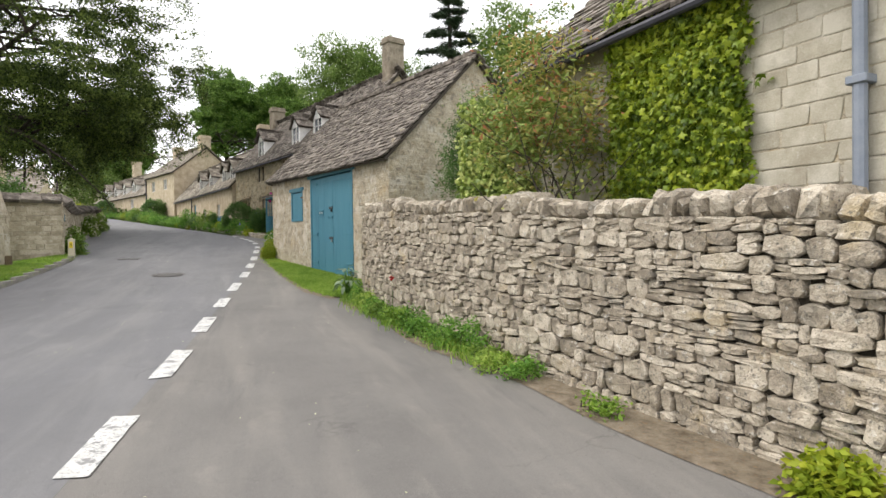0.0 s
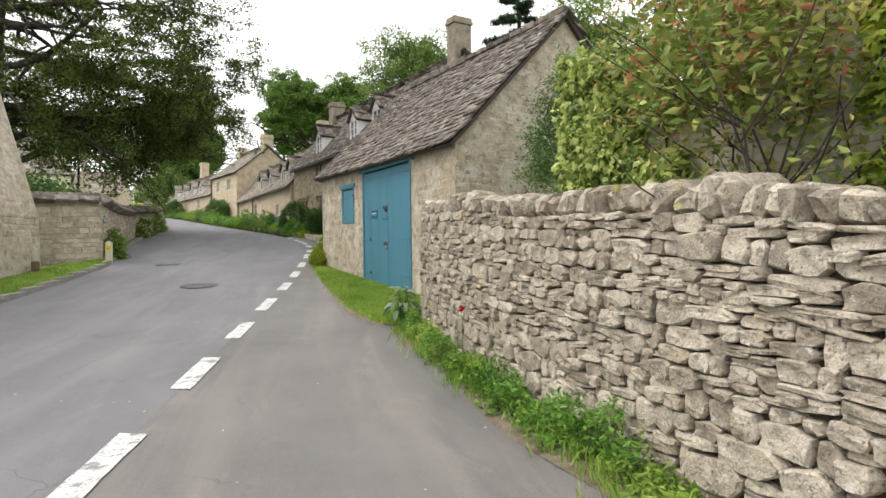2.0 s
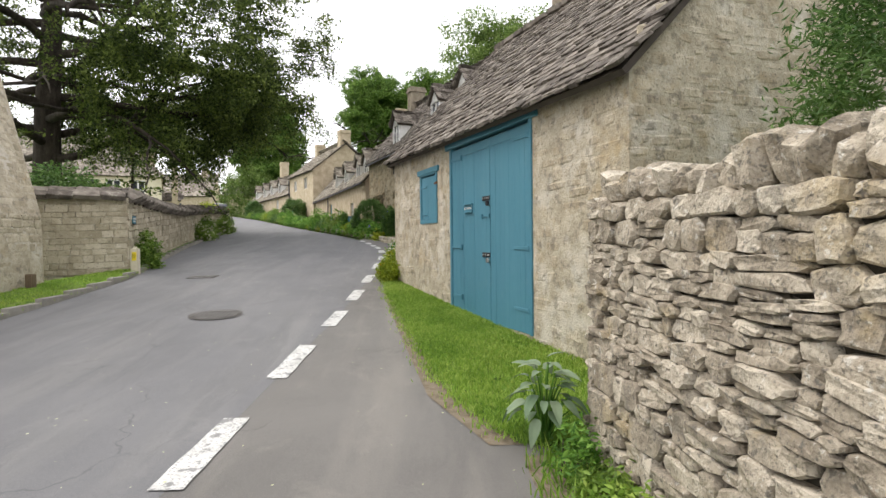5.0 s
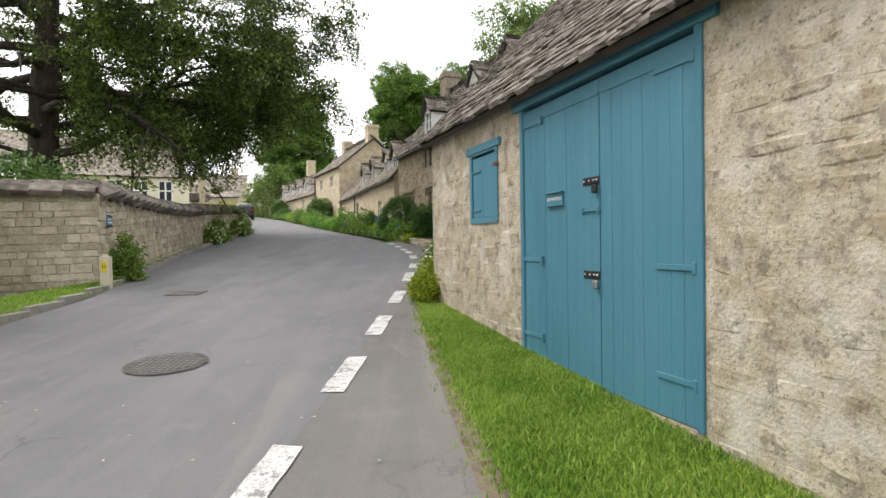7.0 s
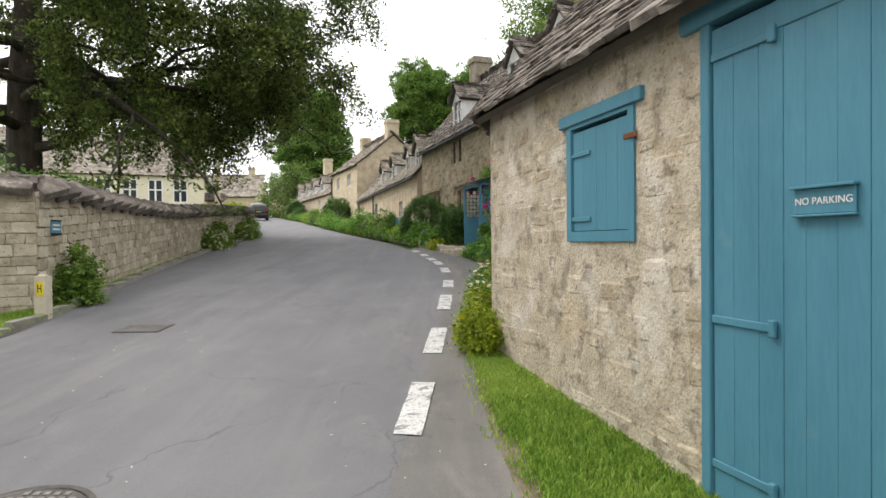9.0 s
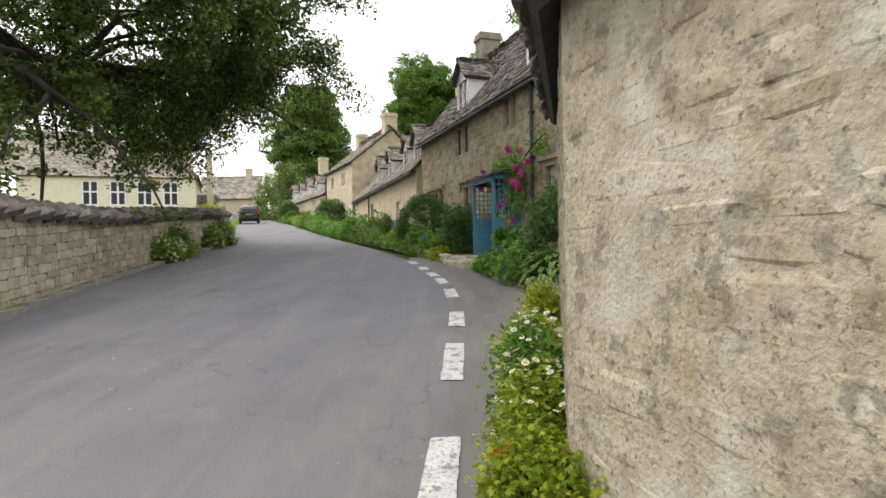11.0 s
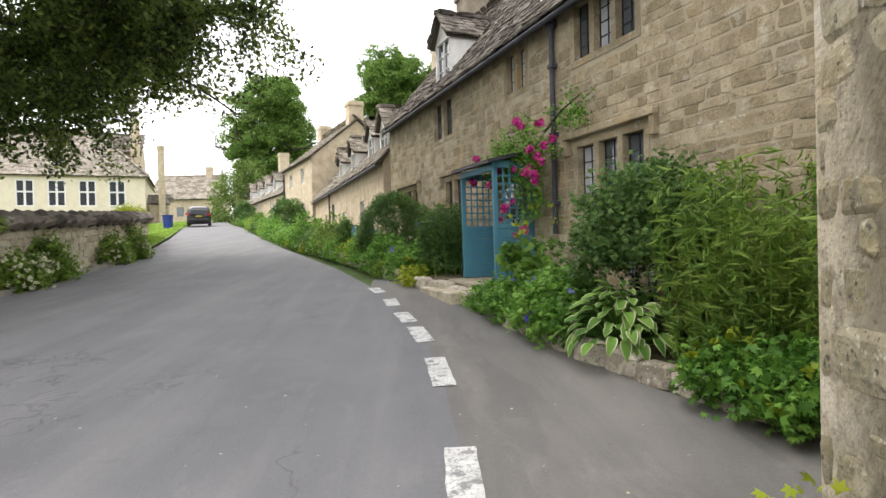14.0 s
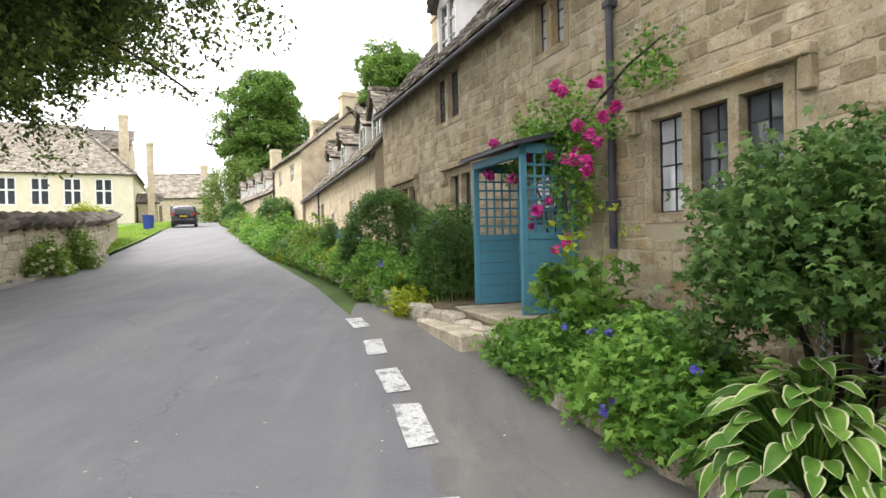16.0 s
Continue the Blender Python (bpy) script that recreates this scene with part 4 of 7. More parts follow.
dx0, dx1, dz0, dz1 = DOOR
for xa, xb in ((dx0 - 0.01, dx0 + 0.06), (dx1 - 0.06, dx1 + 0.01)):
    part("door_post", boxes((xa, xb, -0.2, 0.025, dz0, dz1), bevel=0.006), M_BLUE, garage, "blue painted door post")
part("lintel_board", boxes((dx0 - 0.16, dx1 + 0.16, -0.2, 0.05, dz1 - 0.02, dz1 + 0.15), bevel=0.008), M_BLUE, garage, "blue painted lintel board")
part("door_sill", boxes((dx0 - 0.05, dx1 + 0.05, -0.3, 0.1, dz0 - 0.25, dz0 - 0.06), bevel=0.02), M_ASHLAR, garage, "worn stone sill")
xm = dx0 + 1.22
for i, (xa, xb, nb) in enumerate(((dx0 + 0.065, xm, 8), (xm + 0.006, dx1 - 0.065, 10))):
    leaf = part("door_leaf", boxes((xa, xb, -0.07, -0.03, dz0, dz1 - 0.06)), M_BLUE, garage)
    board_run(leaf, xa + 0.004, xb - 0.004, -0.03, 0.0, dz0 + 0.01, dz1 - 0.2, nb, 31 + i)
    part("top_rail", boxes((xa, xb, -0.03, 0.008, dz1 - 0.2, dz1 - 0.06), bevel=0.005), M_BLUE, leaf)
    for z in (dz0 + 0.32, dz0 + 1.15, dz1 - 0.22):
        if i == 0:
            strap(leaf, xa, xa + 0.42, 0.004, z)
        else:
            strap(leaf, xb - 0.42, xb, 0.004, z)
for z, x in ((dz0 + 1.9, xm + 0.2), (dz0 + 1.04, xm + 0.2)):
    hasp = part("hasp", boxes((x - 0.2, x + 0.06, 0.004, 0.016, z - 0.035, z + 0.035), bevel=0.006), M_IRON, garage, "black iron hasp with padlock")
    for k in (-0.17, -0.12, -0.05, 0.03):
        bm = bmesh.new()
        bmesh.ops.create_uvsphere(bm, u_segments=8, v_segments=5, radius=0.012, matrix=Matrix.Translation((x + k, 0.016, z)))
        part("bolt", bm, M_STEEL, hasp)
    part("padlock", boxes((x - 0.2, x - 0.13, 0.018, 0.055, z - 0.12, z - 0.045), bevel=0.01), M_STEEL if z < 1.5 else M_IRON, hasp)
part("door_latch", boxes((xm - 0.02, xm + 0.3, 0.004, 0.022, dz0 + 1.62, dz0 + 1.635), (xm, xm + 0.02, 0.004, 0.03, dz0 + 1.6, dz0 + 1.66), (xm + 0.25, xm + 0.27, 0.004, 0.03, dz0 + 1.6, dz0 + 1.66), bevel=0.003), M_BLUE, garage, "blue painted slide bolt")
sx, sz = dx0 + 1.84, dz0 + 1.72
plaque = part("door_sign", boxes((sx, sx + 0.3, 0.004, 0.02, sz, sz + 0.12), bevel=0.004), M_BLUE, garage, "blue door sign with white lettering")
part("sign_ledge", boxes((sx - 0.01, sx + 0.31, 0.004, 0.045, sz + 0.12, sz + 0.135), (sx - 0.01, sx + 0.31, 0.004, 0.035, sz - 0.012, sz), bevel=0.003), M_BLUE, plaque)
cu = bpy.data.curves.new("lettering", "FONT")
cu.body, cu.size, cu.extrude, cu.align_x, cu.align_y = "NO PARKING", 0.047, 0.001, "CENTER", "CENTER"
tmp = new("lettering", cu)
bpy.context.view_layer.update()
me = bpy.data.meshes.new_from_object(tmp.evaluated_get(bpy.context.evaluated_depsgraph_get()))
bpy.data.objects.remove(tmp)
me.materials.clear()
me.materials.append(M_WHITE)
txt = new("lettering", me)
txt.parent = plaque
txt.matrix_local = Matrix.Translation((sx + 0.15, 0.023, sz + 0.06)) @ Matrix.Rotation(radians(180), 4, "Z") @ Matrix.Rotation(radians(90), 4, "X")

hx0, hx1, hz0, hz1 = HATCH
sh = part("shutter", lattice(hx0, hx1, hz0, hz1, -0.12, 0.02, [(hx0 + 0.07, hx1 - 0.07, hz0 + 0.08, hz1 - 0.03)]), M_BLUE, garage, "blue painted wooden window shutter")
board_run(sh, hx0 + 0.075, hx1 - 0.075, -0.05, -0.004, hz0 + 0.085, hz1 - 0.06, 5, 41)
part("lintel_board", boxes((hx0 - 0.1, hx1 + 0.1, -0.12, 0.04, hz1, hz1 + 0.1), bevel=0.006), M_BLUE, sh)
for z in (hz0 + 0.18, hz1 - 0.25):
    part("strap_hinge", boxes((hx1 - 0.35, hx1 - 0.03, 0.0, 0.012, z - 0.018, z + 0.018), bevel=0.004), M_BLUE, sh)
part("catch", boxes((hx0 - 0.05, hx0 + 0.1, 0.02, 0.035, hz1 - 0.24, hz1 - 0.2), bevel=0.004), M_RUST, sh, "rusty iron catch")
ax0, ax1, az0, az1 = SHUT
sh2 = part("shutter", lattice(ax0, ax1, az0, az1, -0.14, -0.02, [(ax0 + 0.06, ax1 - 0.06, az0 + 0.07, az1)]), M_BLUE, garage, "tall blue painted board shutter")
sh2.matrix_local = seg2
board_run(sh2, ax0 + 0.062, ax1 - 0.062, -0.08, -0.03, az0 + 0.072, az1, 8, 43)


# the dry-stone wall
WALL = [(4.3, -3), (3.66, 3.4), (3.44, 4.5), (2.95, 7.2), (2.55, 10), (2.38, 12.75)]
WALL_RISE = [(-3, 1.6), (3.4, 1.62), (7, 1.7), (12.8, 1.8)]


def bed_stone(seed):
    """A unit bed stone, its weathered face towards -x, with a worn uneven rim."""
    r = random.Random(seed)
    bm = bmesh.new()
    n, p = 9, r.uniform(5.0, 14.0)
    ring = []
    for k in range(n):
        a = (k + r.uniform(-0.25, 0.25)) * math.tau / n
        c, d = math.cos(a), math.sin(a)
        q = 0.5 * (abs(c) ** p + abs(d) ** p) ** (-1 / p) * r.uniform(0.86, 1.06)
        ring.append((c * q, d * q))
    back = [bm.verts.new((0.5, y * 0.96, z * 0.96)) for y, z in ring]
    rim = [bm.verts.new((-0.4 + r.uniform(-0.03, 0.03), y, z)) for y, z in ring]
    face = [bm.verts.new((-0.475 + r.uniform(-0.04, 0.04), y * r.uniform(0.9, 0.97), z * r.uniform(0.78, 0.94))) for y, z in ring]
    mid = bm.verts.new((-0.49 + r.uniform(-0.04, 0.04), r.uniform(-0.25, 0.25), r.uniform(-0.2, 0.2)))
    for k in range(n):
        j = (k + 1) % n
        bm.faces.new((back[k], back[j], rim[j], rim[k]))
        bm.faces.new((rim[k], rim[j], face[j], face[k]))
        bm.faces.new((face[k], face[j], mid))
    bmesh.ops.recalc_face_normals(bm, faces=bm.faces)
    me = bpy.data.meshes.new("unit")
    bm.to_mesh(me)
    bm.free()
    return me


def dry_wall():
    q = along(WALL, 0.25)
    ry, rh = np.array(WALL_RISE).T
    rise = lambda y: float(np.interp(y, ry, rh)) + 0.025 * math.sin(y * 1.9)
    root = empty("dry_stone_wall", Matrix.Translation((2.9, 7, gz(7))), "dry-stone boundary wall with upright coping stones", "wall", kind="structure")
    inv = Vector((2.9, 7, gz(7)))
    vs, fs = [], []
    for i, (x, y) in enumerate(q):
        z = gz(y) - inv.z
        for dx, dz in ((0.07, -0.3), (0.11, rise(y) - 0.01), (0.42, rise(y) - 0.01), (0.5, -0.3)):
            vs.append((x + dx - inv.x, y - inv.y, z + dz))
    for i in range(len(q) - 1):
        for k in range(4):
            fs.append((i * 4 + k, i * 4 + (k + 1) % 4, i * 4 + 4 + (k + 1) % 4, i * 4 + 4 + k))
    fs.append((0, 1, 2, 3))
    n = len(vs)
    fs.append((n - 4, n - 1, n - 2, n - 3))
    # the core's dark colour paints the shade seen between the stones
    core = mesh_ob("wall_core", vs, fs, M_GAP_SHADE)
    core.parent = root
    r = random.Random(5)
    d = np.concatenate([[0], np.cumsum(np.linalg.norm(np.diff(q, axis=0), axis=1))])
    total = d[-1]

    def place(s):
        x, y = np.interp(s, d, q[:, 0]), np.interp(s, d, q[:, 1])
        x2, y2 = np.interp(s + 0.3, d, q[:, 0]), np.interp(s + 0.3, d, q[:, 1])
        x1, y1 = np.interp(s - 0.3, d, q[:, 0]), np.interp(s - 0.3, d, q[:, 1])
        return x, y, math.atan2(-(x2 - x1), y2 - y1)

    items, copings = [], []

    def stone(c, w, z, h):
        """z and h are shares of the wall's height."""
        x, y, a = place(c)
        k = rise(y)
        zz = (z + h / 2) * k + 0.025 * math.sin(c * 1.3 + z * 3) * (1 - z)
        items.append((y, srt(x + 0.13 + 0.035 * z + r.gauss(0, 0.013) - inv.x, y - inv.y, gz(y) + zz - inv.z, 0.26, w * 1.0 + 0.004, h * k * 1.08, r.gauss(0, 0.06), r.gauss(0, 0.05), a + r.gauss(0, 0.04))))

    z = -0.05
    while z < 0.985:
        low = z < 0.3
        H = min((r.uniform(0.085, 0.13) if low else r.uniform(0.055, 0.1)), 1.0 - z)
        s = 1.2 + r.uniform(0, 0.3)
        while s < total - 0.03:
            cell = min(r.uniform(0.16, 0.6), total - s)
            kind = r.random()
            layers = 1 if kind < (0.55 if low else 0.38) or H < 0.04 else 2 if kind < 0.8 else 3 if H > 0.07 else 2
            cuts = sorted(r.uniform(0.3, 0.7) if layers == 2 else (k + r.uniform(-0.2, 0.2)) / layers for k in range(1, layers))
            cuts = [0.0] + cuts + [1.0]
            for a, b in zip(cuts, cuts[1:]):
                u = s
                while u < s + cell - 0.02:
                    w = r.uniform(0.09, 0.2) if r.random() < 0.45 else r.uniform(0.18, 0.42)
                    if s + cell - u - w < 0.07:
                        w = s + cell - u
                    stone(u + w / 2, w, z + H * a, H * (b - a))
                    u += w
            s += cell
        z += H
    s = 1.2
    while s < total - 0.05:
        w = r.uniform(0.09, 0.18)
        hh = r.uniform(0.16, 0.26)
        x, y, a = place(s + w / 2)
        copings.append(srt(x + 0.25 - inv.x, y - inv.y, gz(y) + rise(y) + hh * 0.4 - inv.z, r.uniform(0.32, 0.44), w * 1.1, hh, r.gauss(0.1, 0.2), r.uniform(-0.12, 0.12), a + r.uniform(-0.15, 0.15)))
        s += w
    # the end of the wall
    ex, ey, a = place(total)
    z = -0.08
    while z < rise(ey):
        h = r.uniform(0.06, 0.13)
        items.append((99, srt(ex + 0.3 - inv.x, ey - 0.08 - inv.y, gz(ey) + z + h / 2 - inv.z, 0.5, 0.28, h, 0, 0, a + r.uniform(-0.05, 0.05))))
        z += h
    items.sort(key=lambda i: abs(i[0] - 8.5))
    lay(root, "stone", [m for _, m in items], [bed_stone(40 + i) for i in range(24)], M_DRY, 300, "weathered grey-cream limestone courses")
    cu = [lump(60 + i, 0.13, 0.2, False, 0.1) for i in range(12)]
    lay(root, "coping_stone", copings, cu, M_DRY, 200)


dry_wall()

# building behind the dry-stone wall
B1, B2 = (5.53, 1.0, -0.2), (4.45, 8.9, -0.2)
barn = empty("block_building", basis(B1, B2), "pale squared-block building with stone-tiled roof", "building")
BL = math.dist(B1[:2], B2[:2])
panel("wall_front", Matrix.Identity(4), barn, BL, -0.4, 4.35, 0.3, [], M_MORTAR)
panel("wall_back", Matrix.Translation((0, -6, 0)), barn, BL, -0.4, 4.35, 0.3, [], M_MORTAR)
for x in (0, BL - 0.3):
    prism("wall_end", [(x, -0.3, -0.4), (x, -6, -0.4), (x, -6, 4.35), (x, -3.1, 7.0), (x, 0, 4.35)], (0.3, 0, 0), M_MORTAR, barn)
kk = (7.2 - 4.35) / 3.1
roof(barn, (-0.2, 0.25, 4.35 - 0.25 * kk), (BL + 0.2, 0.25, 4.35 - 0.25 * kk), (-0.2, -3.1, 7.2), (BL + 0.2, -3.1, 7.2), M_TILE, TILE_UNITS, 0.3, 0.2, 0, seed=31)
roof(barn, (-0.2, -6.45, 4.35 - 0.25 * kk), (BL + 0.2, -6.45, 4.35 - 0.25 * kk), (-0.2, -3.1, 7.2), (BL + 0.2, -3.1, 7.2), M_TILE, TILE_UNITS, 0.6, 0.4, 0, seed=32)

courses(barn, Matrix.Identity(4), BL, 0.8, 4.1, (0.165, 0.2), (0.28, 0.46), BLOCK_UNITS, M_BLOCK, (), None, 0.01, 0.014, 33, 300, "stone_block", lambda x, z: abs(x - 4), "pale cream squared blocks")
downpipe(barn, 3.36, 0.09, 0.2, 4.1, M_GREYPIPE, False, 0.055)
gutter(barn, -0.1, BL + 0.1, 0.3, 4.04, M_LEADPIPE)

# left side: battered gable and the garden wall with its tile coping
LW = [(-8.4, 23.7), (-6.15, 24.4), (-7.15, 29), (-7.95, 33), (-8.6, 37), (-9.2, 42.5), (-10.2, 45.6), (-12.3, 50), (-14.3, 54.3)]
LW_TOP = [2.98, 2.98, 2.94, 3.02, 3.3, 3.58, 3.76, 4.1, 4.45]


def coped_wall(name, pts, tops, label, seed):
    root = empty(name, Matrix.Translation((pts[0][0], pts[0][1], gz(pts[0][1]))), label, "wall", kind="structure")
    o = Vector((pts[0][0], pts[0][1], gz(pts[0][1])))
    r = random.Random(seed)
    stones, caps = [], []
    for (xa, ya), (xb, yb), ta, tb in zip(pts, pts[1:], tops, tops[1:]):
        L = math.dist((xa, ya), (xb, yb))
        ang = math.atan2(yb - ya, xb - xa)
        za, zb2 = gz(ya), gz(yb)
        h = max(ta - za, tb - zb2)
        cut = lambda f: ta + (tb - ta) * f
        n = Vector((math.sin(ang), -math.cos(ang), 0))
        prism("wall_core", [Vector((xa, ya, za - 0.4)) - o, Vector((xb, yb, zb2 - 0.4)) - o, Vector((xb, yb, tb)) - o, Vector((xa, ya, ta)) - o], tuple(-n * 0.4), M_MORTAR, root)
        z = 0.0
        while z < h - 0.04:
            hh = min(r.uniform(0.13, 0.2), h - z)
            s = r.uniform(-0.2, 0)
            while s < L:
                w = r.uniform(0.2, 0.52)
                c0, c1 = max(s, 0), min(s + w, L)
                if c1 - c0 > 0.06:
                    f = (c0 + c1) / 2 / L
                    if za + (zb2 - za) * f + z + hh > cut(f) + 0.03:
                        s += w
                        continue
                    stones.append(srt(xa + (xb - xa) * f + n.x * 0.005 - o.x, ya + (yb - ya) * f + n.y * 0.005 - o.y, za + (zb2 - za) * f + z + hh / 2 - o.z, c1 - c0 - 0.012, 0.06 * r.uniform(0.7, 1.2), hh - 0.012, 0, 0, ang) @ Matrix.Rotation(0, 4, "X"))
                s += w
            z += hh
        m = max(1, int(L / 0.5))
        for side in (0, 1):
            for row in range(2):
                for i in range(m):
                    f = (i + 0.5) / m
                    off = (0.1 if side == 0 else -0.5) - (0.16 * row if side == 0 else -0.16 * row)
                    caps.append(srt(xa + (xb - xa) * f + n.x * off - o.x, ya + (yb - ya) * f + n.y * off - o.y, cut(f) + 0.06 + 0.1 * row - o.z, L / m * 0.99, 0.3, 0.05, r.uniform(-0.03, 0.03), 0, ang) @ Matrix.Rotation(radians(28 if side else -28) * -1, 4, "X"))
        for i in range(m):
            f = (i + 0.5) / m
            caps.append(srt(xa + (xb - xa) * f - n.x * 0.2 - o.x, ya + (yb - ya) * f - n.y * 0.2 - o.y, cut(f) + 0.2 - o.z, L / m * 0.98, 0.2, 0.13, 0, 0, ang))
    units = [lump(80 + i, 0.05, 0.07) for i in range(6)]
    lay(root, "stone", stones, units, M_ASHLAR2, 300, "coursed cream limestone blocks")
    lay(root, "coping_tile", caps, [lump(90 + i, 0.06, 0.08) for i in range(5)], M_TILE, 280)


coped_wall("garden_wall", LW, LW_TOP, "coursed limestone garden wall with stone-tile coping", 8)

# the house with a battered corner beside the verge
corner = empty("corner_house", Matrix.Translation((-7.0, 22.2, gz(22))), "cream rubble-stone house with a battered corner", "house")
prism("wall_road", [(0.05, 0, -0.3), (0.0, 0, 1.6), (-1.05, 0, 5.7), (-7, 0, 5.7), (-7, 0, -0.3)], (0, -12, 0), M_MORTAR, corner)
prism("roof", [(-0.95, 0.1, 5.55), (-1.0, 0.1, 5.75), (-4.0, 0.1, 9.6), (-7.4, 0.1, 5.7), (-7.3, 0.1, 5.5)], (0, -12.4, 0), M_UNDER, corner)
roof(corner, (-0.95, 0.12, 5.6), (-0.95, -12.2, 5.6), (-4.0, 0.12, 9.65), (-4.0, -12.2, 9.65), M_TILE, TILE_UNITS, 0.35, 0.26, 0, seed=81)
courses(corner, Matrix.Translation((0.02, 0, 0)) @ Matrix.Rotation(radians(-90), 4, "Z"), 12, -0.1, 1.6, (0.12, 0.2), (0.2, 0.5), RUB_UNITS, M_ASHLAR2, (), None, 0.003, 0.012, 34, 0, "stone", None, "cream rubble stones")
courses(corner, Matrix.Translation((0.0, 0, 1.6)) @ Matrix.Rotation(radians(-90), 4, "Z") @ Matrix.Rotation(radians(14.4), 4, "X"), 12, 0.0, 4.1, (0.12, 0.2), (0.2, 0.5), RUB_UNITS, M_ASHLAR2, (), None, 0.003, 0.012, 35, 0, "stone", None, "cream rubble stones")


# further cottages along the street
FAR_UNITS = [lump(740 + i, 0.05, 0.06) for i in range(6)]


def small_window(parent, x, z, w, h):
    """A white casement in an opening."""
    win = part("window", lattice(x, x + w, z, z + h, -0.2, -0.06, [(a, a + w / 2 - 0.105, c, c + h / 2 - 0.09) for a in (x + 0.07, x + w / 2 + 0.035) for c in (z + 0.07, z + h / 2 + 0.02)]), M_WHITE, parent)
    part("pane", boxes((x + 0.07, x + w - 0.07, -0.15, -0.14, z + 0.07, z + h - 0.07)), M_GLASS, win)
    part("lintel", boxes((x - 0.15, x + w + 0.15, -0.1, 0.02, z + h, z + h + 0.16)), M_FARSTONE, win)


def plank_door(parent, x, z, w, h, material):
    d = part("door", boxes((x, x + w, -0.18, -0.1, z, z + h), (x + 0.1, x + w - 0.1, -0.1, -0.085, z + 0.15, z + h - 0.15)), material, parent)
    part("door_knob", boxes((x + w - 0.15, x + w - 0.1, -0.085, -0.04, z + 0.95, z + 1.0), bevel=0.01), M_IRON, d)


LOW_A, LOW_B = (-1.0, 42.5, 2.4), (-6.5, 60.0, 2.4)
lw = [(3.2, 4.1, 1.0, 1.9), (7.4, 8.3, 0.7, 1.7), (10.6, 11.5, 0.5, 2.3), (13, 13.9, 1.0, 1.9)]
low, LL = cottage("low_cottage", LOW_A, LOW_B, 5.0, 3.15, 6.0, "low honey-stone cottage with pale tiled roof and four dormers", M_FARSTONE, M_TILEPALE, PALE_UNITS, lw, 0.35, 0.25, seed=41)
for a, b, c, d in lw:
    if d - c > 1.5:
        plank_door(low, a, c, b - a, d - c, M_BLUE)
    else:
        small_window(low, a, c, b - a, d - c)
for x in (0.9, 2.9, 6.6, 9.8):
    dormer(low, x, -0.25, 3.15, 1.1, 1.15, 1.6, M_TILEPALE, PALE_UNITS)
downpipe(low, 11.9, 0.08, 0.6, 2.9, M_LEADPIPE, False)
gutter(low, 0, LL, 0.25, 2.82, M_LEADPIPE)
chimney(low, 1.2, -2.6, 5.4, 7.6, 0.6, 0.7, M_FARSTONE)
courses(low, Matrix.Identity(4), LL, -0.2, 3.0, (0.18, 0.28), (0.3, 0.7), FAR_UNITS, M_FARSTONE, lw, None, 0.012, 0.012, 42, 0, "stone_block", None, "honey-stone blocks")
TALL_A, TALL_B = (-6.75, 60.3, 3.6), (-10.3, 67.9, 3.6)
tw = [(2.0, 3.0, 3.2, 4.2), (7.0, 7.95, 0.2, 2.2), (5.6, 6.6, 3.2, 4.2)]
tall, TLL = cottage("tall_cottage", TALL_A, TALL_B, 6.2, 4.8, 7.3, "tall honey-stone cottage with plain gable and pale roof", M_FARSTONE, M_TILEPALE, PALE_UNITS, tw, 0.35, 0.25, seed=51)
small_window(tall, 2.0, 3.2, 1.0, 1.0)
small_window(tall, 5.6, 3.2, 1.0, 1.0)
plank_door(tall, 7.0, 0.2, 0.95, 2.0, M_BLUE)
courses(tall, Matrix.Rotation(radians(90), 4, "Z") @ Matrix.Translation((-6.2, 0, 0)), 6.2, 0, 7.1, (0.2, 0.3), (0.35, 0.7), FAR_UNITS, M_FARSTONE, (), lambda x, z: z < 4.7 + 2.4 * (1 - abs(x - 3.1) / 3.1), 0.012, 0.012, 52, 0, "gable_block", None, "honey-stone gable blocks")
chimney(tall, 0.45, -3.1, 6.8, 8.5, 0.8, 1.0, M_FARSTONE)
chimney(tall, TLL - 0.5, -3.1, 6.8, 8.3, 0.7, 0.9, M_FARSTONE)
downpipe(tall, TLL - 0.15, 0.08, 0.3, 4.5, M_LEADPIPE, False, 0.06)
END_A, END_B = (-10.45, 68.3, 4.6), (-18.7, 84.6, 4.6)
endc, EL = cottage("far_cottage", END_A, END_B, 5.8, 2.3, 5.1, "low far cottage with pale tiled roof and dormers", M_FARSTONE, M_TILEPALE, PALE_UNITS, [(4, 5, 0.9, 1.9), (11, 12, 0.9, 1.9)], 0.4, 0.3, seed=61)
small_window(endc, 4, 0.9, 1.0, 1.0)
small_window(endc, 11, 0.9, 1.0, 1.0)
for x in (4.6, 8.0, 11.4, 15.2):
    dormer(endc, x, -0.3, 2.4, 1.2, 1.2, 1.7, M_TILEPALE, PALE_UNITS)
chimney(endc, 12.0, -2.9, 4.8, 7.1, 0.8, 0.9, M_FARSTONE)


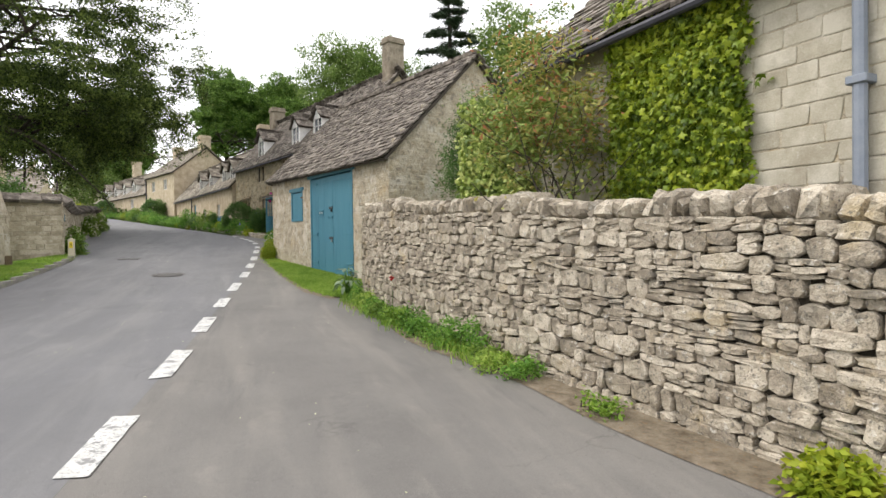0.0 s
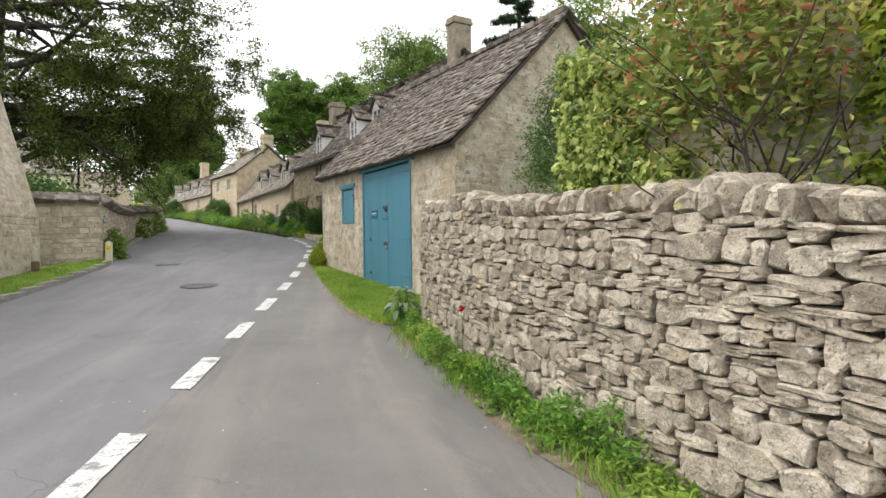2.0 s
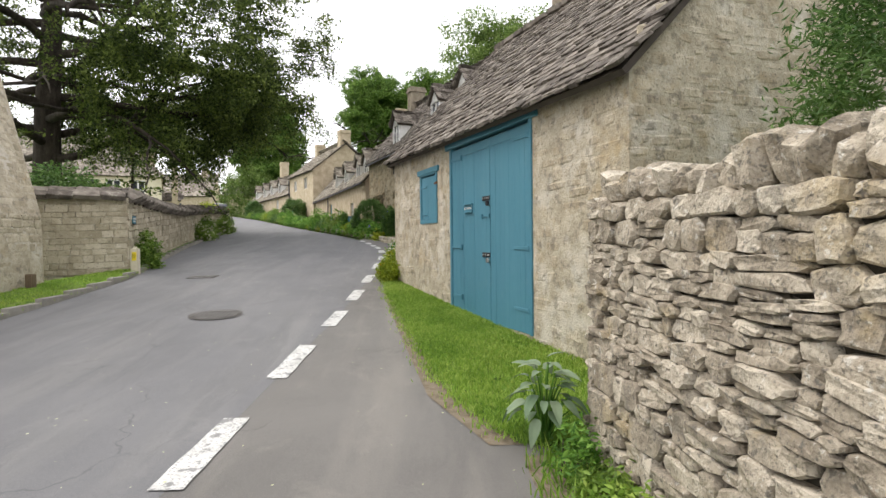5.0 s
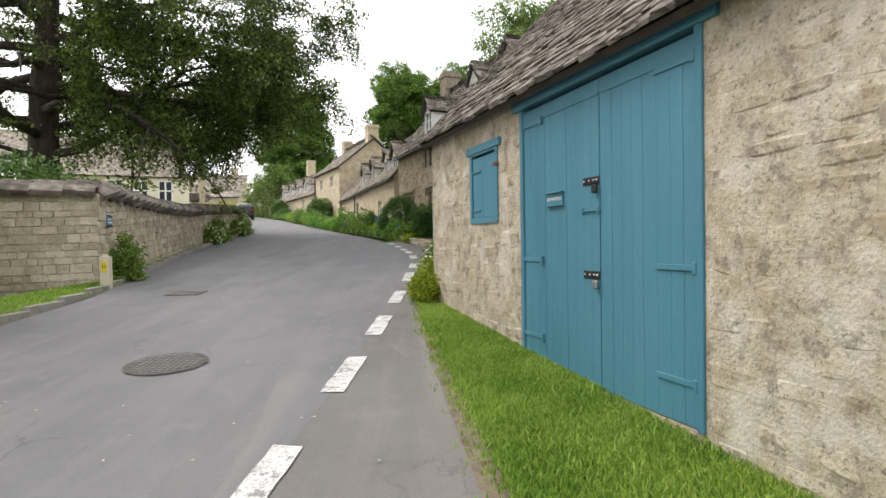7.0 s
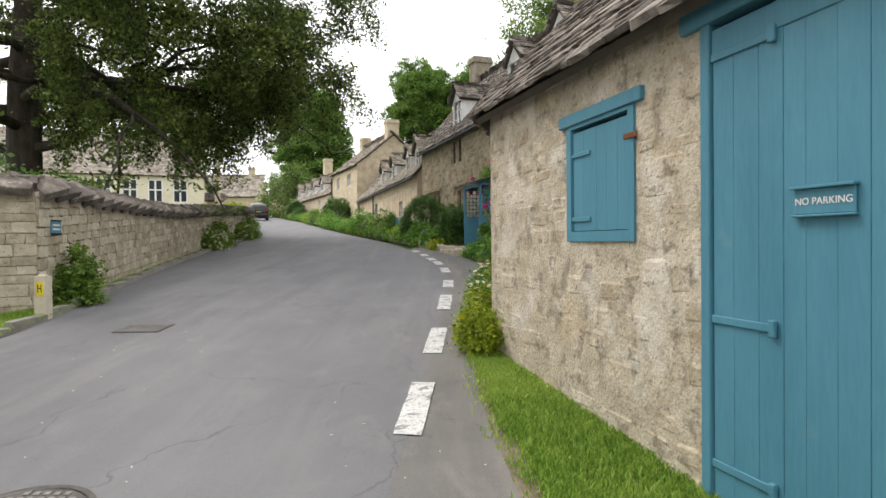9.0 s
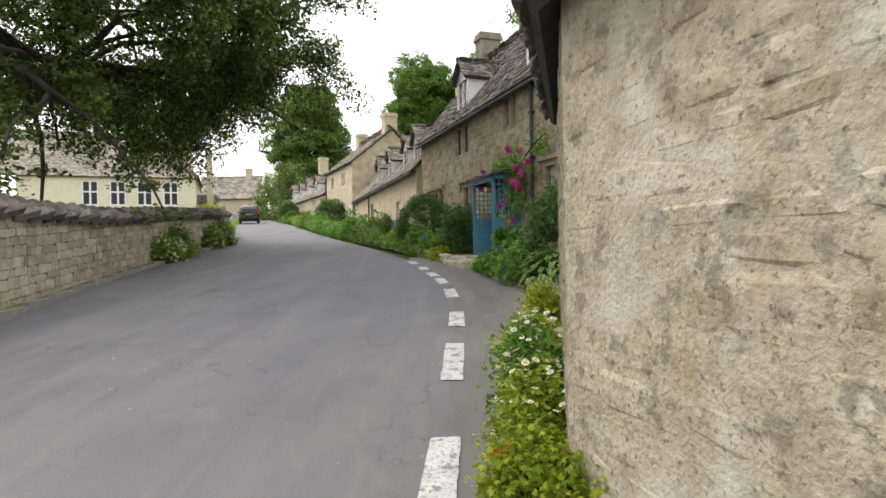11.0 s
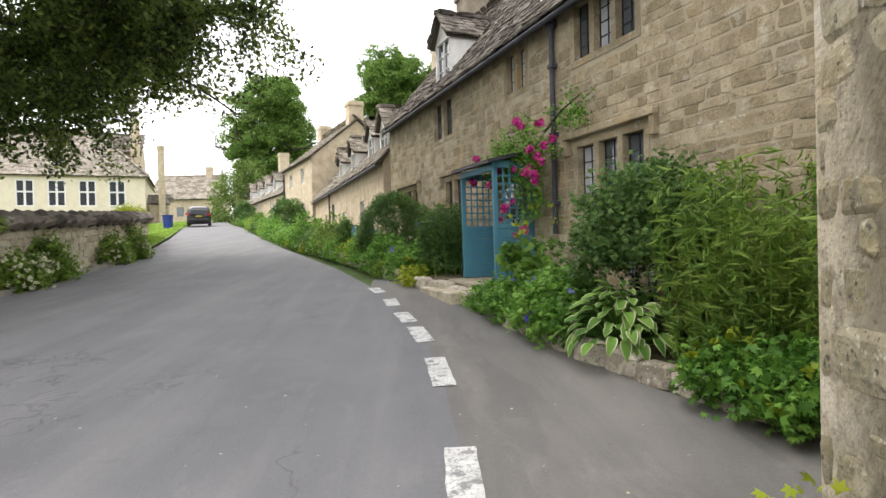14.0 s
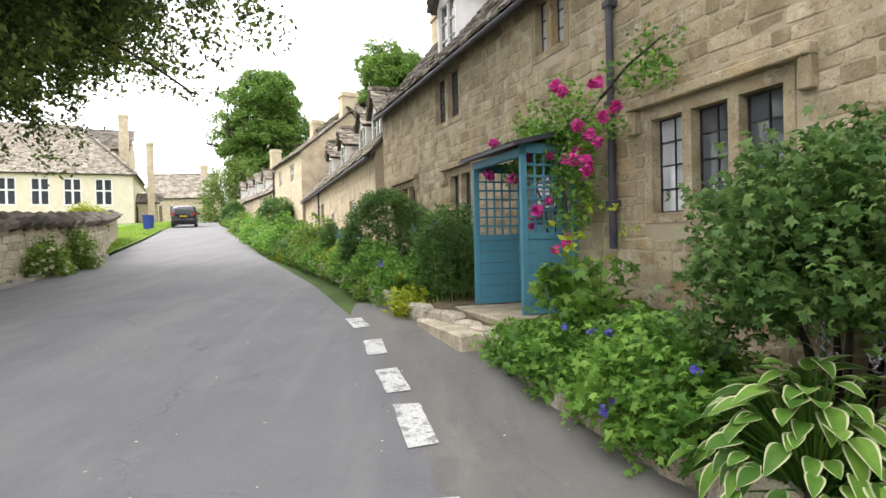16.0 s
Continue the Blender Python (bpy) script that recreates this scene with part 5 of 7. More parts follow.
def hipped_hall():
    """Cream hall with a hipped roof and white-framed windows; its front faces down the street."""
    far = lambda x, y, z: Matrix.Translation((x, y, z)) @ Matrix.Rotation(radians(22), 4, "Z") @ Matrix.Scale(1.3, 4)
    h = empty("cream_hall", far(-35.1, 97.7, 5.55) @ Matrix.Translation((-15.6, 0, 0)), "cream-rendered hall with white windows and hipped stone roof", "hall")
    xs = [7.54, 10.0, 12.46]
    hl = [(x, x + 1.45, 1.95, 4.45) for x in xs] + [(5.08, 6.53, 1.95, 4.45)]
    flip = Matrix.Rotation(radians(180), 4, "Z") @ Matrix.Translation((-15.6, 0, 0))
    fh = [(15.6 - b, 15.6 - a, c, d) for a, b, c, d in hl]
    panel("wall_front", flip, h, 15.6, -0.5, 4.85, 0.4, fh, M_CREAM)
    part("wall_side", boxes((15.2, 15.6, 0.4, 16, -0.5, 4.85)), M_CREAM, h)
    part("wall_back", boxes((0, 15.2, 15.6, 16, -0.5, 4.85)), M_CREAM, h)
    part("cornice", boxes((-0.2, 15.75, -0.18, 0.0, 4.7, 4.88), (15.6, 15.78, 0, 16, 4.7, 4.88), bevel=0.02), M_FARSTONE, h)
    # near-black ceiling, the hall's inner shade as colour
    part("ceiling", boxes((0, 15.2, 0.4, 15.6, 4.5, 4.6)), M_UNLIT, h)
    roof(h, (-6, -0.35, 4.85), (15.95, -0.35, 4.85), (-6, 5.2, 10.1), (10.6, 5.2, 10.1), M_TILEPALE, PALE_UNITS, 0.34, 0.24, 0, seed=71)
    roof(h, (15.95, -0.35, 4.85), (15.95, 11, 4.85), (10.6, 5.2, 10.1), (10.6, 5.4, 10.1), M_TILEPALE, PALE_UNITS, 0.5, 0.4, 0, seed=72)
    part("wall_west", boxes((-0.4, 0, 0, 16, -0.5, 4.85)), M_CREAM, h)
    for a, b, c, d in hl:
        w = b - a
        f = part("window", lattice(a, b, c, d, 0.04, 0.16, [(p, p + w / 2 - 0.21, q0, q1) for p in (a + 0.12, a + w / 2 + 0.09) for q0, q1 in ((c + 0.12, c + 1.3), (c + 1.44, d - 0.12))]), M_WHITE, h)
        part("pane", boxes((a + 0.12, b - 0.12, 0.12, 0.13, c + 0.12, d - 0.12)), M_DIMGLASS, f)
        bm = bmesh.new()
        for k in range(1, 8):
            if k != 4:
                q = a + w * k / 8
                box(bm, q - 0.012, q + 0.012, 0.1, 0.125, c + 0.12, d - 0.12)
        for k in range(1, 7):
            q = c + (d - c) * k / 7
            box(bm, a + 0.12, b - 0.12, 0.1, 0.125, q - 0.012, q + 0.012)
        part("glazing_bar", bm, M_IRON, f)
    # wing behind, with its tall chimneys
    w = empty("hall_wing", far(-40.4, 102.9, 5.6), "stone wing behind the hall with tall chimney", "house")
    part("wall", boxes((-5, 1.5, 0, 9, -0.4, 8.2)), M_FARSTONE, w)
    roof(w, (-5.2, -0.3, 7.9), (1.7, -0.3, 7.9), (-5.2, 4.5, 10.6), (1.7, 4.5, 10.6), M_TILE, TILE_UNITS, 0.5, 0.4, 0, seed=73)
    prism("gable", [(1.5, 0, 8.2), (1.5, 9, 8.2), (1.5, 4.5, 10.5)], (-0.4, 0, 0), M_FARSTONE, w)
    chimney(w, 1.2, -0.4, -0.4, 11.4, 0.85, 0.85, M_FARSTONE)
    s = empty("annexe", far(-34.7, 101.6, 5.75), "small stone annexe with a slender chimney stack", "house")
    part("wall", boxes((-1.2, 0.5, -0.6, 3, -0.3, 2.3)), M_FARSTONE, s)
    roof(s, (-1.4, -0.8, 2.2), (0.7, -0.8, 2.2), (-1.4, 1.4, 3.2), (0.7, 1.4, 3.2), M_TILE, TILE_UNITS, 0.5, 0.4, 0, seed=74)
    chimney(s, 0.0, -0.95, -0.3, 8.1, 0.62, 0.62, M_FARSTONE)


hipped_hall()
lodge = empty("far_house", Matrix.Translation((-56, 144, 7.5)) @ Matrix.Scale(1.75, 4), "grey stone house closing the street", "house")
part("wall", boxes((0, 7.2, 0, 6, -0.4, 3.1)), M_FARSTONE, lodge)
roof(lodge, (-0.3, -0.3, 3.0), (7.5, -0.3, 3.0), (-0.3, 3, 6.1), (7.5, 3, 6.1), M_TILEPALE, PALE_UNITS, 0.5, 0.35, 0, seed=75)
for x in (0, 6.8):
    prism("gable", [(x, 0, 3.1), (x, 6, 3.1), (x, 3, 6.0)], (0.4, 0, 0), M_FARSTONE, lodge)
chimney(lodge, 5.8, 3, 5.7, 7.2, 0.7, 0.7, M_FARSTONE)
part("door", boxes((0.9, 2.0, -0.04, 0.03, -0.2, 2.2)), M_OAK, lodge)
part("window", boxes((2.9, 3.7, -0.03, 0.03, 1.0, 2.1), bevel=0.02), M_GLASS, lodge)
part("window", boxes((4.6, 6.2, -0.03, 0.03, 0.1, 1.1), bevel=0.02), M_GREYPIPE, lodge)
lodge2 = empty("far_house", Matrix.Translation((-46, 164, 8.2)) @ Matrix.Scale(1.5, 4), "cream stone house end beyond the lane", "house")
part("wall", boxes((0, 6, 0, 8, -0.4, 4.4)), M_FARSTONE, lodge2)
roof(lodge2, (-0.3, -0.3, 4.3), (6.3, -0.3, 4.3), (-0.3, 4, 7.4), (6.3, 4, 7.4), M_TILEPALE, PALE_UNITS, 0.5, 0.35, 0, seed=76)


# the trellis porch of the main cottage
def trellis_side(parent, x, y0, y1, z0, z1, material):
    """A side of the porch: boarded below, square lattice above."""
    zm = z0 + 0.95
    side = part("porch_side", boxes((x - 0.03, x + 0.03, y0, y0 + 0.08, z0, z1), (x - 0.03, x + 0.03, y1 - 0.08, y1, z0, z1), (x - 0.03, x + 0.03, y0 + 0.08, y1 - 0.08, zm - 0.05, zm + 0.03), (x - 0.03, x + 0.03, y0 + 0.08, y1 - 0.08, z1 - 0.12, z1), (x - 0.03, x + 0.03, y0 + 0.08, y1 - 0.08, z0, z0 + 0.1), bevel=0.005), material, parent)
    n = 5
    for i in range(n):
        za, zb = z0 + 0.1 + (zm - z0 - 0.15) * i / n, z0 + 0.1 + (zm - z0 - 0.15) * (i + 1) / n
        part("board", boxes((x - 0.018, x + 0.018, y0 + 0.08, y1 - 0.08, za + 0.002, zb - 0.002), bevel=0.004), material, side)
    for i in range(1, 5):
        yy = y0 + 0.08 + (y1 - y0 - 0.16) * i / 5
        part("lattice_bar", boxes((x - 0.006, x + 0.018, yy - 0.011, yy + 0.011, zm + 0.03, z1 - 0.12)), material, side)
    for i in range(1, 7):
        zz = zm + 0.03 + (z1 - 0.15 - zm) * i / 7
        part("lattice_bar", boxes((x - 0.018, x + 0.006, y0 + 0.08, y1 - 0.08, zz - 0.011, zz + 0.011)), material, side)


porch = empty("porch", house.matrix_world @ Matrix.Translation((0, 0, 0.72)), "blue trellis porch with lead roof over cottage door", "porch")
trellis_side(porch, 7.0, 0.02, 0.8, 0.0, 2.06, M_BLUE)
trellis_side(porch, 8.35, 0.02, 0.8, 0.0, 1.98, M_BLUE)
part("porch_beam", boxes((6.97, 8.38, 0.72, 0.8, 1.9, 2.0), bevel=0.005), M_BLUE, porch)
bm = bmesh.new()
box(bm, 6.85, 8.5, 0.0, 0.95, 2.06, 2.1)
for v in bm.verts:
    v.co.z += 0.22 * (1 - v.co.y / 0.95) - 0.06
sheet = part("porch_roof", bm, M_LEADPIPE, porch, "dark ribbed sheet roof")
for i in range(9):
    x = 6.9 + i * 0.19
    bm = bmesh.new()
    vs = box(bm, x - 0.012, x + 0.012, 0.0, 0.95, 2.1, 2.12)
    for v in vs:
        v.co.z += 0.22 * (1 - v.co.y / 0.95) - 0.06
    part("roof_rib", bm, M_LEADPIPE, sheet)
pd = part("front_door", boxes((7.25, 8.1, 0.012, 0.05, 0.05, 2.0)), M_BLUE, porch, "blue cottage door")
part("door_pane", boxes((7.4, 7.95, 0.05, 0.058, 1.1, 1.85)), M_GLASS, pd)
for i in range(1, 4):
    part("glazing_bar", boxes((7.4, 7.95, 0.058, 0.07, 1.1 + 0.19 * i - 0.01, 1.1 + 0.19 * i + 0.01)), M_BLUE, pd)
step = part("step", boxes((6.9, 8.5, 0.0, 1.15, -0.28, -0.01), (6.7, 8.2, 1.15, 1.75, -0.4, -0.12), bevel=0.02), M_ASHLAR2, porch, "worn stone steps")

# gate leaf and clipped post further along
gate = empty("garden_gate", Matrix.Translation((-2.0, 41.2, gz(41.2))), "low blue painted garden gate", "gate")
for i in range(6):
    part("picket", boxes((0.1 + i * 0.11, 0.18 + i * 0.11, -0.015, 0.015, 0.08, 0.95), bevel=0.006), M_BLUE, gate)
part("gate_rail", boxes((0.05, 0.8, 0.015, 0.045, 0.25, 0.33)), M_BLUE, gate)
part("gate_rail", boxes((0.05, 0.8, 0.015, 0.045, 0.72, 0.8)), M_BLUE, gate)


def limb(bm, p, d, L, r, depth, rr, tips, droop):
    """A branch that bends and forks; its tips are collected."""
    pts, rad = [Vector(p)], [r]
    d = Vector(d).normalized()
    n = 5
    for i in range(n):
        d = (d + Vector((rr.uniform(-1, 1), rr.uniform(-1, 1), rr.uniform(-1, 1))) * 0.22 + Vector((0, 0, droop))).normalized()
        pts.append(pts[-1] + d * L / n)
        rad.append(r * (1 - 0.6 * (i + 1) / n))
    tube(bm, pts, rad, 7 if r > 0.1 else 5)
    if depth == 0:
        tips.extend(pts[2:])
        return
    for i in range(2, n + 1):
        for s in range(2 if i == n else 1):
            a = rr.uniform(0, math.tau)
            side = Vector((math.cos(a), math.sin(a), rr.uniform(-0.3, 0.5)))
            limb(bm, pts[i], d * 0.7 + side * 0.8, L * rr.uniform(0.45, 0.7), rad[i] * 0.75, depth - 1, rr, tips, droop)


def tree(name, x, y, trunk_h, trunk_r, crown, leaf, material, label, seed, clumps=260, per=60, spread=0.45, clumpr=1.0, droop=0.0, limbs=7, depth=1, z0=None):
    """crown: (cx, cy, cz, rx, ry, rz) relative to the foot."""
    z = gz(y) if z0 is None else z0
    root = empty(name, Matrix.Translation((x, y, z - 0.1)), label, "tree")
    rr = random.Random(seed)
    bm = bmesh.new()
    tips = []
    cx, cy, cz, rx, ry, rz = crown
    pts = [(0, 0, 0), (rr.uniform(-0.1, 0.1), 0, trunk_h * 0.35), (rr.uniform(-0.2, 0.2), 0.1, trunk_h * 0.7), (cx * 0.3, cy * 0.3, trunk_h)]
    tube(bm, pts, [trunk_r * 1.35, trunk_r, trunk_r * 0.85, trunk_r * 0.6], 12)
    for i in range(limbs):
        a = i * 2.4 + rr.uniform(-0.3, 0.3)
        f = 0.45 + 0.55 * i / limbs
        p = Vector(pts[2]).lerp(Vector(pts[3]), f)
        limb(bm, p, (math.cos(a), math.sin(a), rr.uniform(0.1, 0.9)), max(rx, rz) * 0.8, trunk_r * 0.42, depth, rr, tips, -0.02)
    part("trunk", bm, M_BARK, root, "", True)
    g = np.random.RandomState(seed)
    lobes = 150
    u = g.normal(size=(lobes, 3))
    u /= np.linalg.norm(u, axis=1)[:, None]
    rad = g.uniform(0.3, 0.86, size=(lobes, 1)) ** 0.7
    hub = u * rad * (1 + 0.1 * np.sin(3 * np.arctan2(u[:, 1], u[:, 0]) + seed)[:, None]) * np.array([rx, ry, rz]) + np.array([cx, cy, cz])
    w = g.normal(size=(clumps, 3))
    w[:, 2] = np.abs(w[:, 2]) - 0.25
    w /= np.linalg.norm(w, axis=1)[:, None]
    size = g.uniform(0.2, 0.34, size=lobes) * (rx + ry) / 2
    pick = g.randint(0, lobes, clumps)
    c = hub[pick] + w * size[pick][:, None] * np.array([1.15, 1.15, 0.75])
    v, f = leaves(c, leaf, (spread * clumpr, spread * clumpr, spread * 0.7 * clumpr), per, seed, droop=droop)
    leaf_ob("crown", v, f, material, root)
    return root


def beech():
    """The great beech: a flat-bottomed dome of hanging sprays on spreading limbs."""
    x, y = -15.0, 35.8
    root = empty("beech_tree", Matrix.Translation((x, y, gz(y) - 0.1)), "great dark-leaved beech tree with spreading drooping limbs", "tree")
    rr = random.Random(3)
    bm = bmesh.new()
    tips = []
    tube(bm, [(0, 0, 0), (0.05, 0, 1.2), (0.1, 0.1, 6), (0.5, 0, 11), (1.5, 0, 16)], [0.85, 0.62, 0.52, 0.36, 0.12], 14)
    for i in range(26):
        a = i * 2.4
        z = 3.8 + 9.5 * i / 26
        L = (9.0 if math.cos(a) > -0.3 else 7) * rr.uniform(0.75, 1.0) * (1 - 0.25 * i / 26)
        limb(bm, (0.1, 0, z), (math.cos(a), math.sin(a), rr.uniform(0.0, 0.25)), L, 0.2, 1, rr, tips, -0.025)
    part("trunk", bm, M_BARK, root, "", True)
    g = np.random.RandomState(4)
    n = 3300
    u = g.normal(size=(n, 3))
    u[:, 2] += 0.4
    u /= np.linalg.norm(u, axis=1)[:, None]
    k = g.uniform(0.3, 1.0, size=(n, 1)) ** 0.5
    a = np.arctan2(u[:, 1], u[:, 0])
    lob = (1 + 0.07 * np.sin(5 * a + 1) + 0.06 * np.sin(9 * a + u[:, 2] * 6))[:, None]
    r3 = np.where(u[:, 2:3] > 0, 15.0, 4.2)
    c = u * k * lob * np.concatenate([np.where(u[:, 2:3] > 0.1, 8.6, 7.3), np.full((n, 1), 7.8), r3], 1) + np.array([3.8, 0.2, 8.4])
    # sprays lie in tiers with air between them
    c[:, 2] += 0.75 * np.sin(c[:, 2] * 2.2 + 0.5 * np.sin(c[:, 0] * 0.8) + 0.5 * np.sin(c[:, 1] * 0.9))
    # an old gap in the crown where low limbs were lost
    az = np.degrees(np.arctan2(c[:, 1], c[:, 0]))
    lost = (az > -80) & (az < -49) & (c[:, 2] < 10.5) & (g.uniform(size=n) > 0.1)
    thin = (c[:, 1] < 1.0) & (c[:, 2] < 11) & (g.uniform(size=n) < 0.52)
    bare = (np.hypot(c[:, 0], c[:, 1]) < 3.5) & (c[:, 2] < 10)
    keep = ~(lost | bare | thin)
    c, u, k = c[keep], u[keep], k[keep]
    hang = []
    for q in c[(u[:, 2] < 0.15) & (k[:, 0] > 0.7)][:380]:
        m = rr.randint(3, 7)
        d = np.array([rr.uniform(-0.12, 0.25), rr.uniform(-0.15, 0.1), -0.3])
        hang += [q + d * j for j in range(m)]
    tp = np.array([tuple(t) for t in tips])
    ta = np.degrees(np.arctan2(tp[:, 1], tp[:, 0]))
    tp = tp[((ta < -80) | (ta > -49)) & (np.hypot(tp[:, 0], tp[:, 1]) > 3)]
    v, f = leaves(np.concatenate([c, tp]), 0.17, (0.3, 0.3, 0.07), 56, 4, droop=0.3)
    v2, f2 = leaves(np.array(hang), 0.14, (0.2, 0.2, 0.2), 46, 5, droop=0.8)
    leaf_ob("crown", np.concatenate([v, v2]), np.concatenate([f, f2 + len(v)]), M_BEECH, root)


# the great beech over the garden wall
beech()
tree("chestnut_tree", -20.2, 102, 8, 0.6, (0, 0, 11.0, 5.6, 5.6, 9.3), 0.36, M_CHESTNUT, "tall round-crowned dark green chestnut tree", 5, 3600, 26, 0.3, 1.0)
tree("chestnut_tree", -4.3, 120, 14, 0.6, (0, 0, 19.8, 6.3, 6, 9.4), 0.36, M_CHESTNUT, "tall round-crowned dark green chestnut tree", 6, 3600, 26, 0.3, 1.0)
tree("chestnut_tree", 6.5, 121, 14, 0.6, (0, 0, 19.6, 7.5, 6, 9.4), 0.36, M_CHESTNUT, "tall round-crowned dark green chestnut tree", 8, 3600, 26, 0.3, 1.0)
tree("willow_tree", 10.5, 61, 9, 0.4, (0, 0, 13.2, 5.2, 4.5, 6.3), 0.26, M_PALETREE, "pale green willow tree rising behind the cottages", 9, 1100, 40, 0.4, 1.0, 0.8)
tree("ash_tree", 26, 52, 9, 0.4, (0, 0, 14, 6.5, 6, 7), 0.3, M_PALETREE, "pale green ash tree behind the buildings", 10, 1000, 36, 0.4, 1.0)
tree("ash_tree", 19, 75, 9, 0.4, (0, 0, 14, 6, 6, 7), 0.3, M_PALETREE, "pale green ash tree behind the buildings", 12, 1000, 36, 0.4, 1.0)


def conifer(x, y, h, r0, seed):
    z = gz(y)
    root = empty("cedar_tree", Matrix.Translation((x, y, z - 0.1)), "dark layered cedar tree with flat drooping boughs", "tree")
    rr = random.Random(seed)
    bm = bmesh.new()
    tube(bm, [(0, 0, 0), (0.1, 0, h * 0.5), (0, 0.1, h)], [0.45, 0.3, 0.04], 9)
    cs = []
    for k in range(46):
        f = 0.22 + 0.77 * k / 46
        a = k * 2.4
        L = r0 * (1.05 - f) * rr.uniform(0.75, 1.15) + 0.3
        d = Vector((math.cos(a), math.sin(a), 0))
        p = Vector((0, 0, f * h))
        tip = p + d * L + Vector((0, 0, -0.12 * L))
        tube(bm, [p, p.lerp(tip, 0.5) + Vector((0, 0, 0.1)), tip], [0.08, 0.05, 0.015], 5)
        for j in range(9):
            q = p.lerp(tip, 0.25 + 0.75 * j / 8)
            for s in (-1, 0, 1):
                cs.append(q + Vector((-d.y, d.x, 0)) * s * L * 0.16 * (1.2 - j / 9) + Vector((0, 0, -0.05)))
    part("trunk", bm, M_BARK, root, "", True)
    v, f = leaves(cs, 0.34, (0.22, 0.22, 0.09), 22, seed, aspect=0.22, droop=0.3)
    leaf_ob("crown", v, f, M_CONIFER, root)


conifer(16.0, 45.5, 20.5, 6.5, 3)


# plants
def grass(name, pts, h, per, label, material=M_GRASS, seed=1, w=0.006, spread=0.09):
    """Upright blades scattered round points; one piece of stuff."""
    g = np.random.RandomState(seed)
    p = np.repeat(np.asarray(pts, float), per, axis=0)
    n = len(p)
    p[:, :2] += g.normal(size=(n, 2)) * spread
    a = g.uniform(0, math.tau, n)
    hh = h * g.uniform(0.45, 1.25, n)
    lean = g.normal(size=(n, 2)) * hh[:, None] * 0.45
    d = np.stack([np.cos(a), np.sin(a), np.zeros(n)], 1) * w
    tip = p + np.concatenate([lean, hh[:, None]], 1)
    mid = p + np.concatenate([lean * 0.35, hh[:, None] * 0.6], 1)
    v = np.stack([p - d, p + d, mid + d * 0.8, tip, mid - d * 0.8], 1).reshape(-1, 3)
    i = np.arange(n) * 5
    f = np.concatenate([np.stack([i, i + 1, i + 2], 1), np.stack([i, i + 2, i + 4], 1), np.stack([i + 4, i + 2, i + 3], 1)])
    return tagged(leaf_ob(name, v, f, material), label, "grass", kind="stuff")


def scatter(left, right, y0, y1, n, seed, dz):
    g = np.random.RandomState(seed)
    ys = g.uniform(y0, y1, n)
    t = g.uniform(0, 1, n)
    return [(at_y(left, y) + (at_y(right, y) - at_y(left, y)) * k, y, gz(y) + dz) for y, k in zip(ys, t)]


grass("verge_grass", scatter([(1.95, 12.9), (1.5, 14.1), (0.98, 19), (0.83, 20.4), (0.8, 21.3), (0.86, 22)], [(2.6, 12.9), (3.4, 14.3), (1.95, 18.9), (1.3, 21), (1.02, 22)], 12.9, 22, 3400, 1, 0.03), 0.05, 20, "short bright green grass before the blue doors")
grass("verge_grass", scatter([(-8.3, 8), (-7.4, 21), (-6.4, 24.3), (-6.3, 25)], [(-5.3, 8), (-5.4, 16.8), (-5.6, 23), (-6.0, 25)], 10, 25, 2600, 2, 0.06), 0.05, 14, "mown green grass beside the kerb")
grass("bank_grass", scatter([(-10.5, 45), (-14, 52), (-22, 66), (-30, 95)], [(-10.2, 45), (-12.6, 52), (-17.6, 66), (-27, 95)], 46, 95, 2600, 3, 0.06), 0.16, 8, "green grass bank beyond the garden wall", w=0.02)


def plant(name, x, y, label, category="plant", z=None, group=""):
    return empty(name, Matrix.Translation((x, y, (gz(y) + 0.1) if z is None else z)), label, category, group)


def stems(root, n, h, r, seed, spread, material=M_BARK, base=0.1):
    rr = random.Random(seed)
    for i in range(n):
        a = i * 2.4
        bm = bmesh.new()
        e = Vector((math.cos(a) * spread * rr.uniform(0.5, 1), math.sin(a) * spread * rr.uniform(0.5, 1), h * rr.uniform(0.75, 1)))
        b = Vector((math.cos(a) * base, math.sin(a) * base, -0.15))
        m = b.lerp(e, 0.5) + Vector((rr.uniform(-0.1, 0.1), rr.uniform(-0.1, 0.1), 0.05)) * min(1, h)
        tube(bm, [b, m, e], [r, r * 0.7, r * 0.35], 6)
        part("stem", bm, material, root, "", True)


def bush(name, x, y, rx, ry, h, leaf, material, label, n=60, per=26, seed=1, z=None, spread=0.07, droop=0.0, aspect=0.55, lo=0.5, stem=3, category="shrub", foot=0.05, flowers=None, group=""):
    """A leafy mound on a few stems; flowers: (material, count, size)."""
    root = plant(name, x, y, label, category, z, group)
    stems(root, stem, h * 0.7, 0.012, seed, max(rx, ry) * 0.5)
    c = mound(0, 0, foot, rx, ry, h - foot, n, seed, lo)
    sp = (spread, spread, spread * 0.8)
    v, f = lobed_leaves(c, leaf * 1.15, sp, per, seed, droop) if aspect >= 0.8 else leaves(c, leaf, sp, per, seed, aspect=aspect, droop=droop)
    leaf_ob("foliage", v, f, material, root)
    if flowers:
        fm, cnt, size = flowers
        rr = random.Random(seed)
        c = mound(0, 0, foot + 0.02, rx * 1.02, ry * 1.02, h - foot + 0.05, cnt, seed + 9, 0.95)
        for p in c:
            v, f = leaves([p], size, (size * 0.25,) * 3, 9, rr.randint(1, 999), aspect=0.8)
            leaf_ob("flower", v, f, fm, root)
    return root


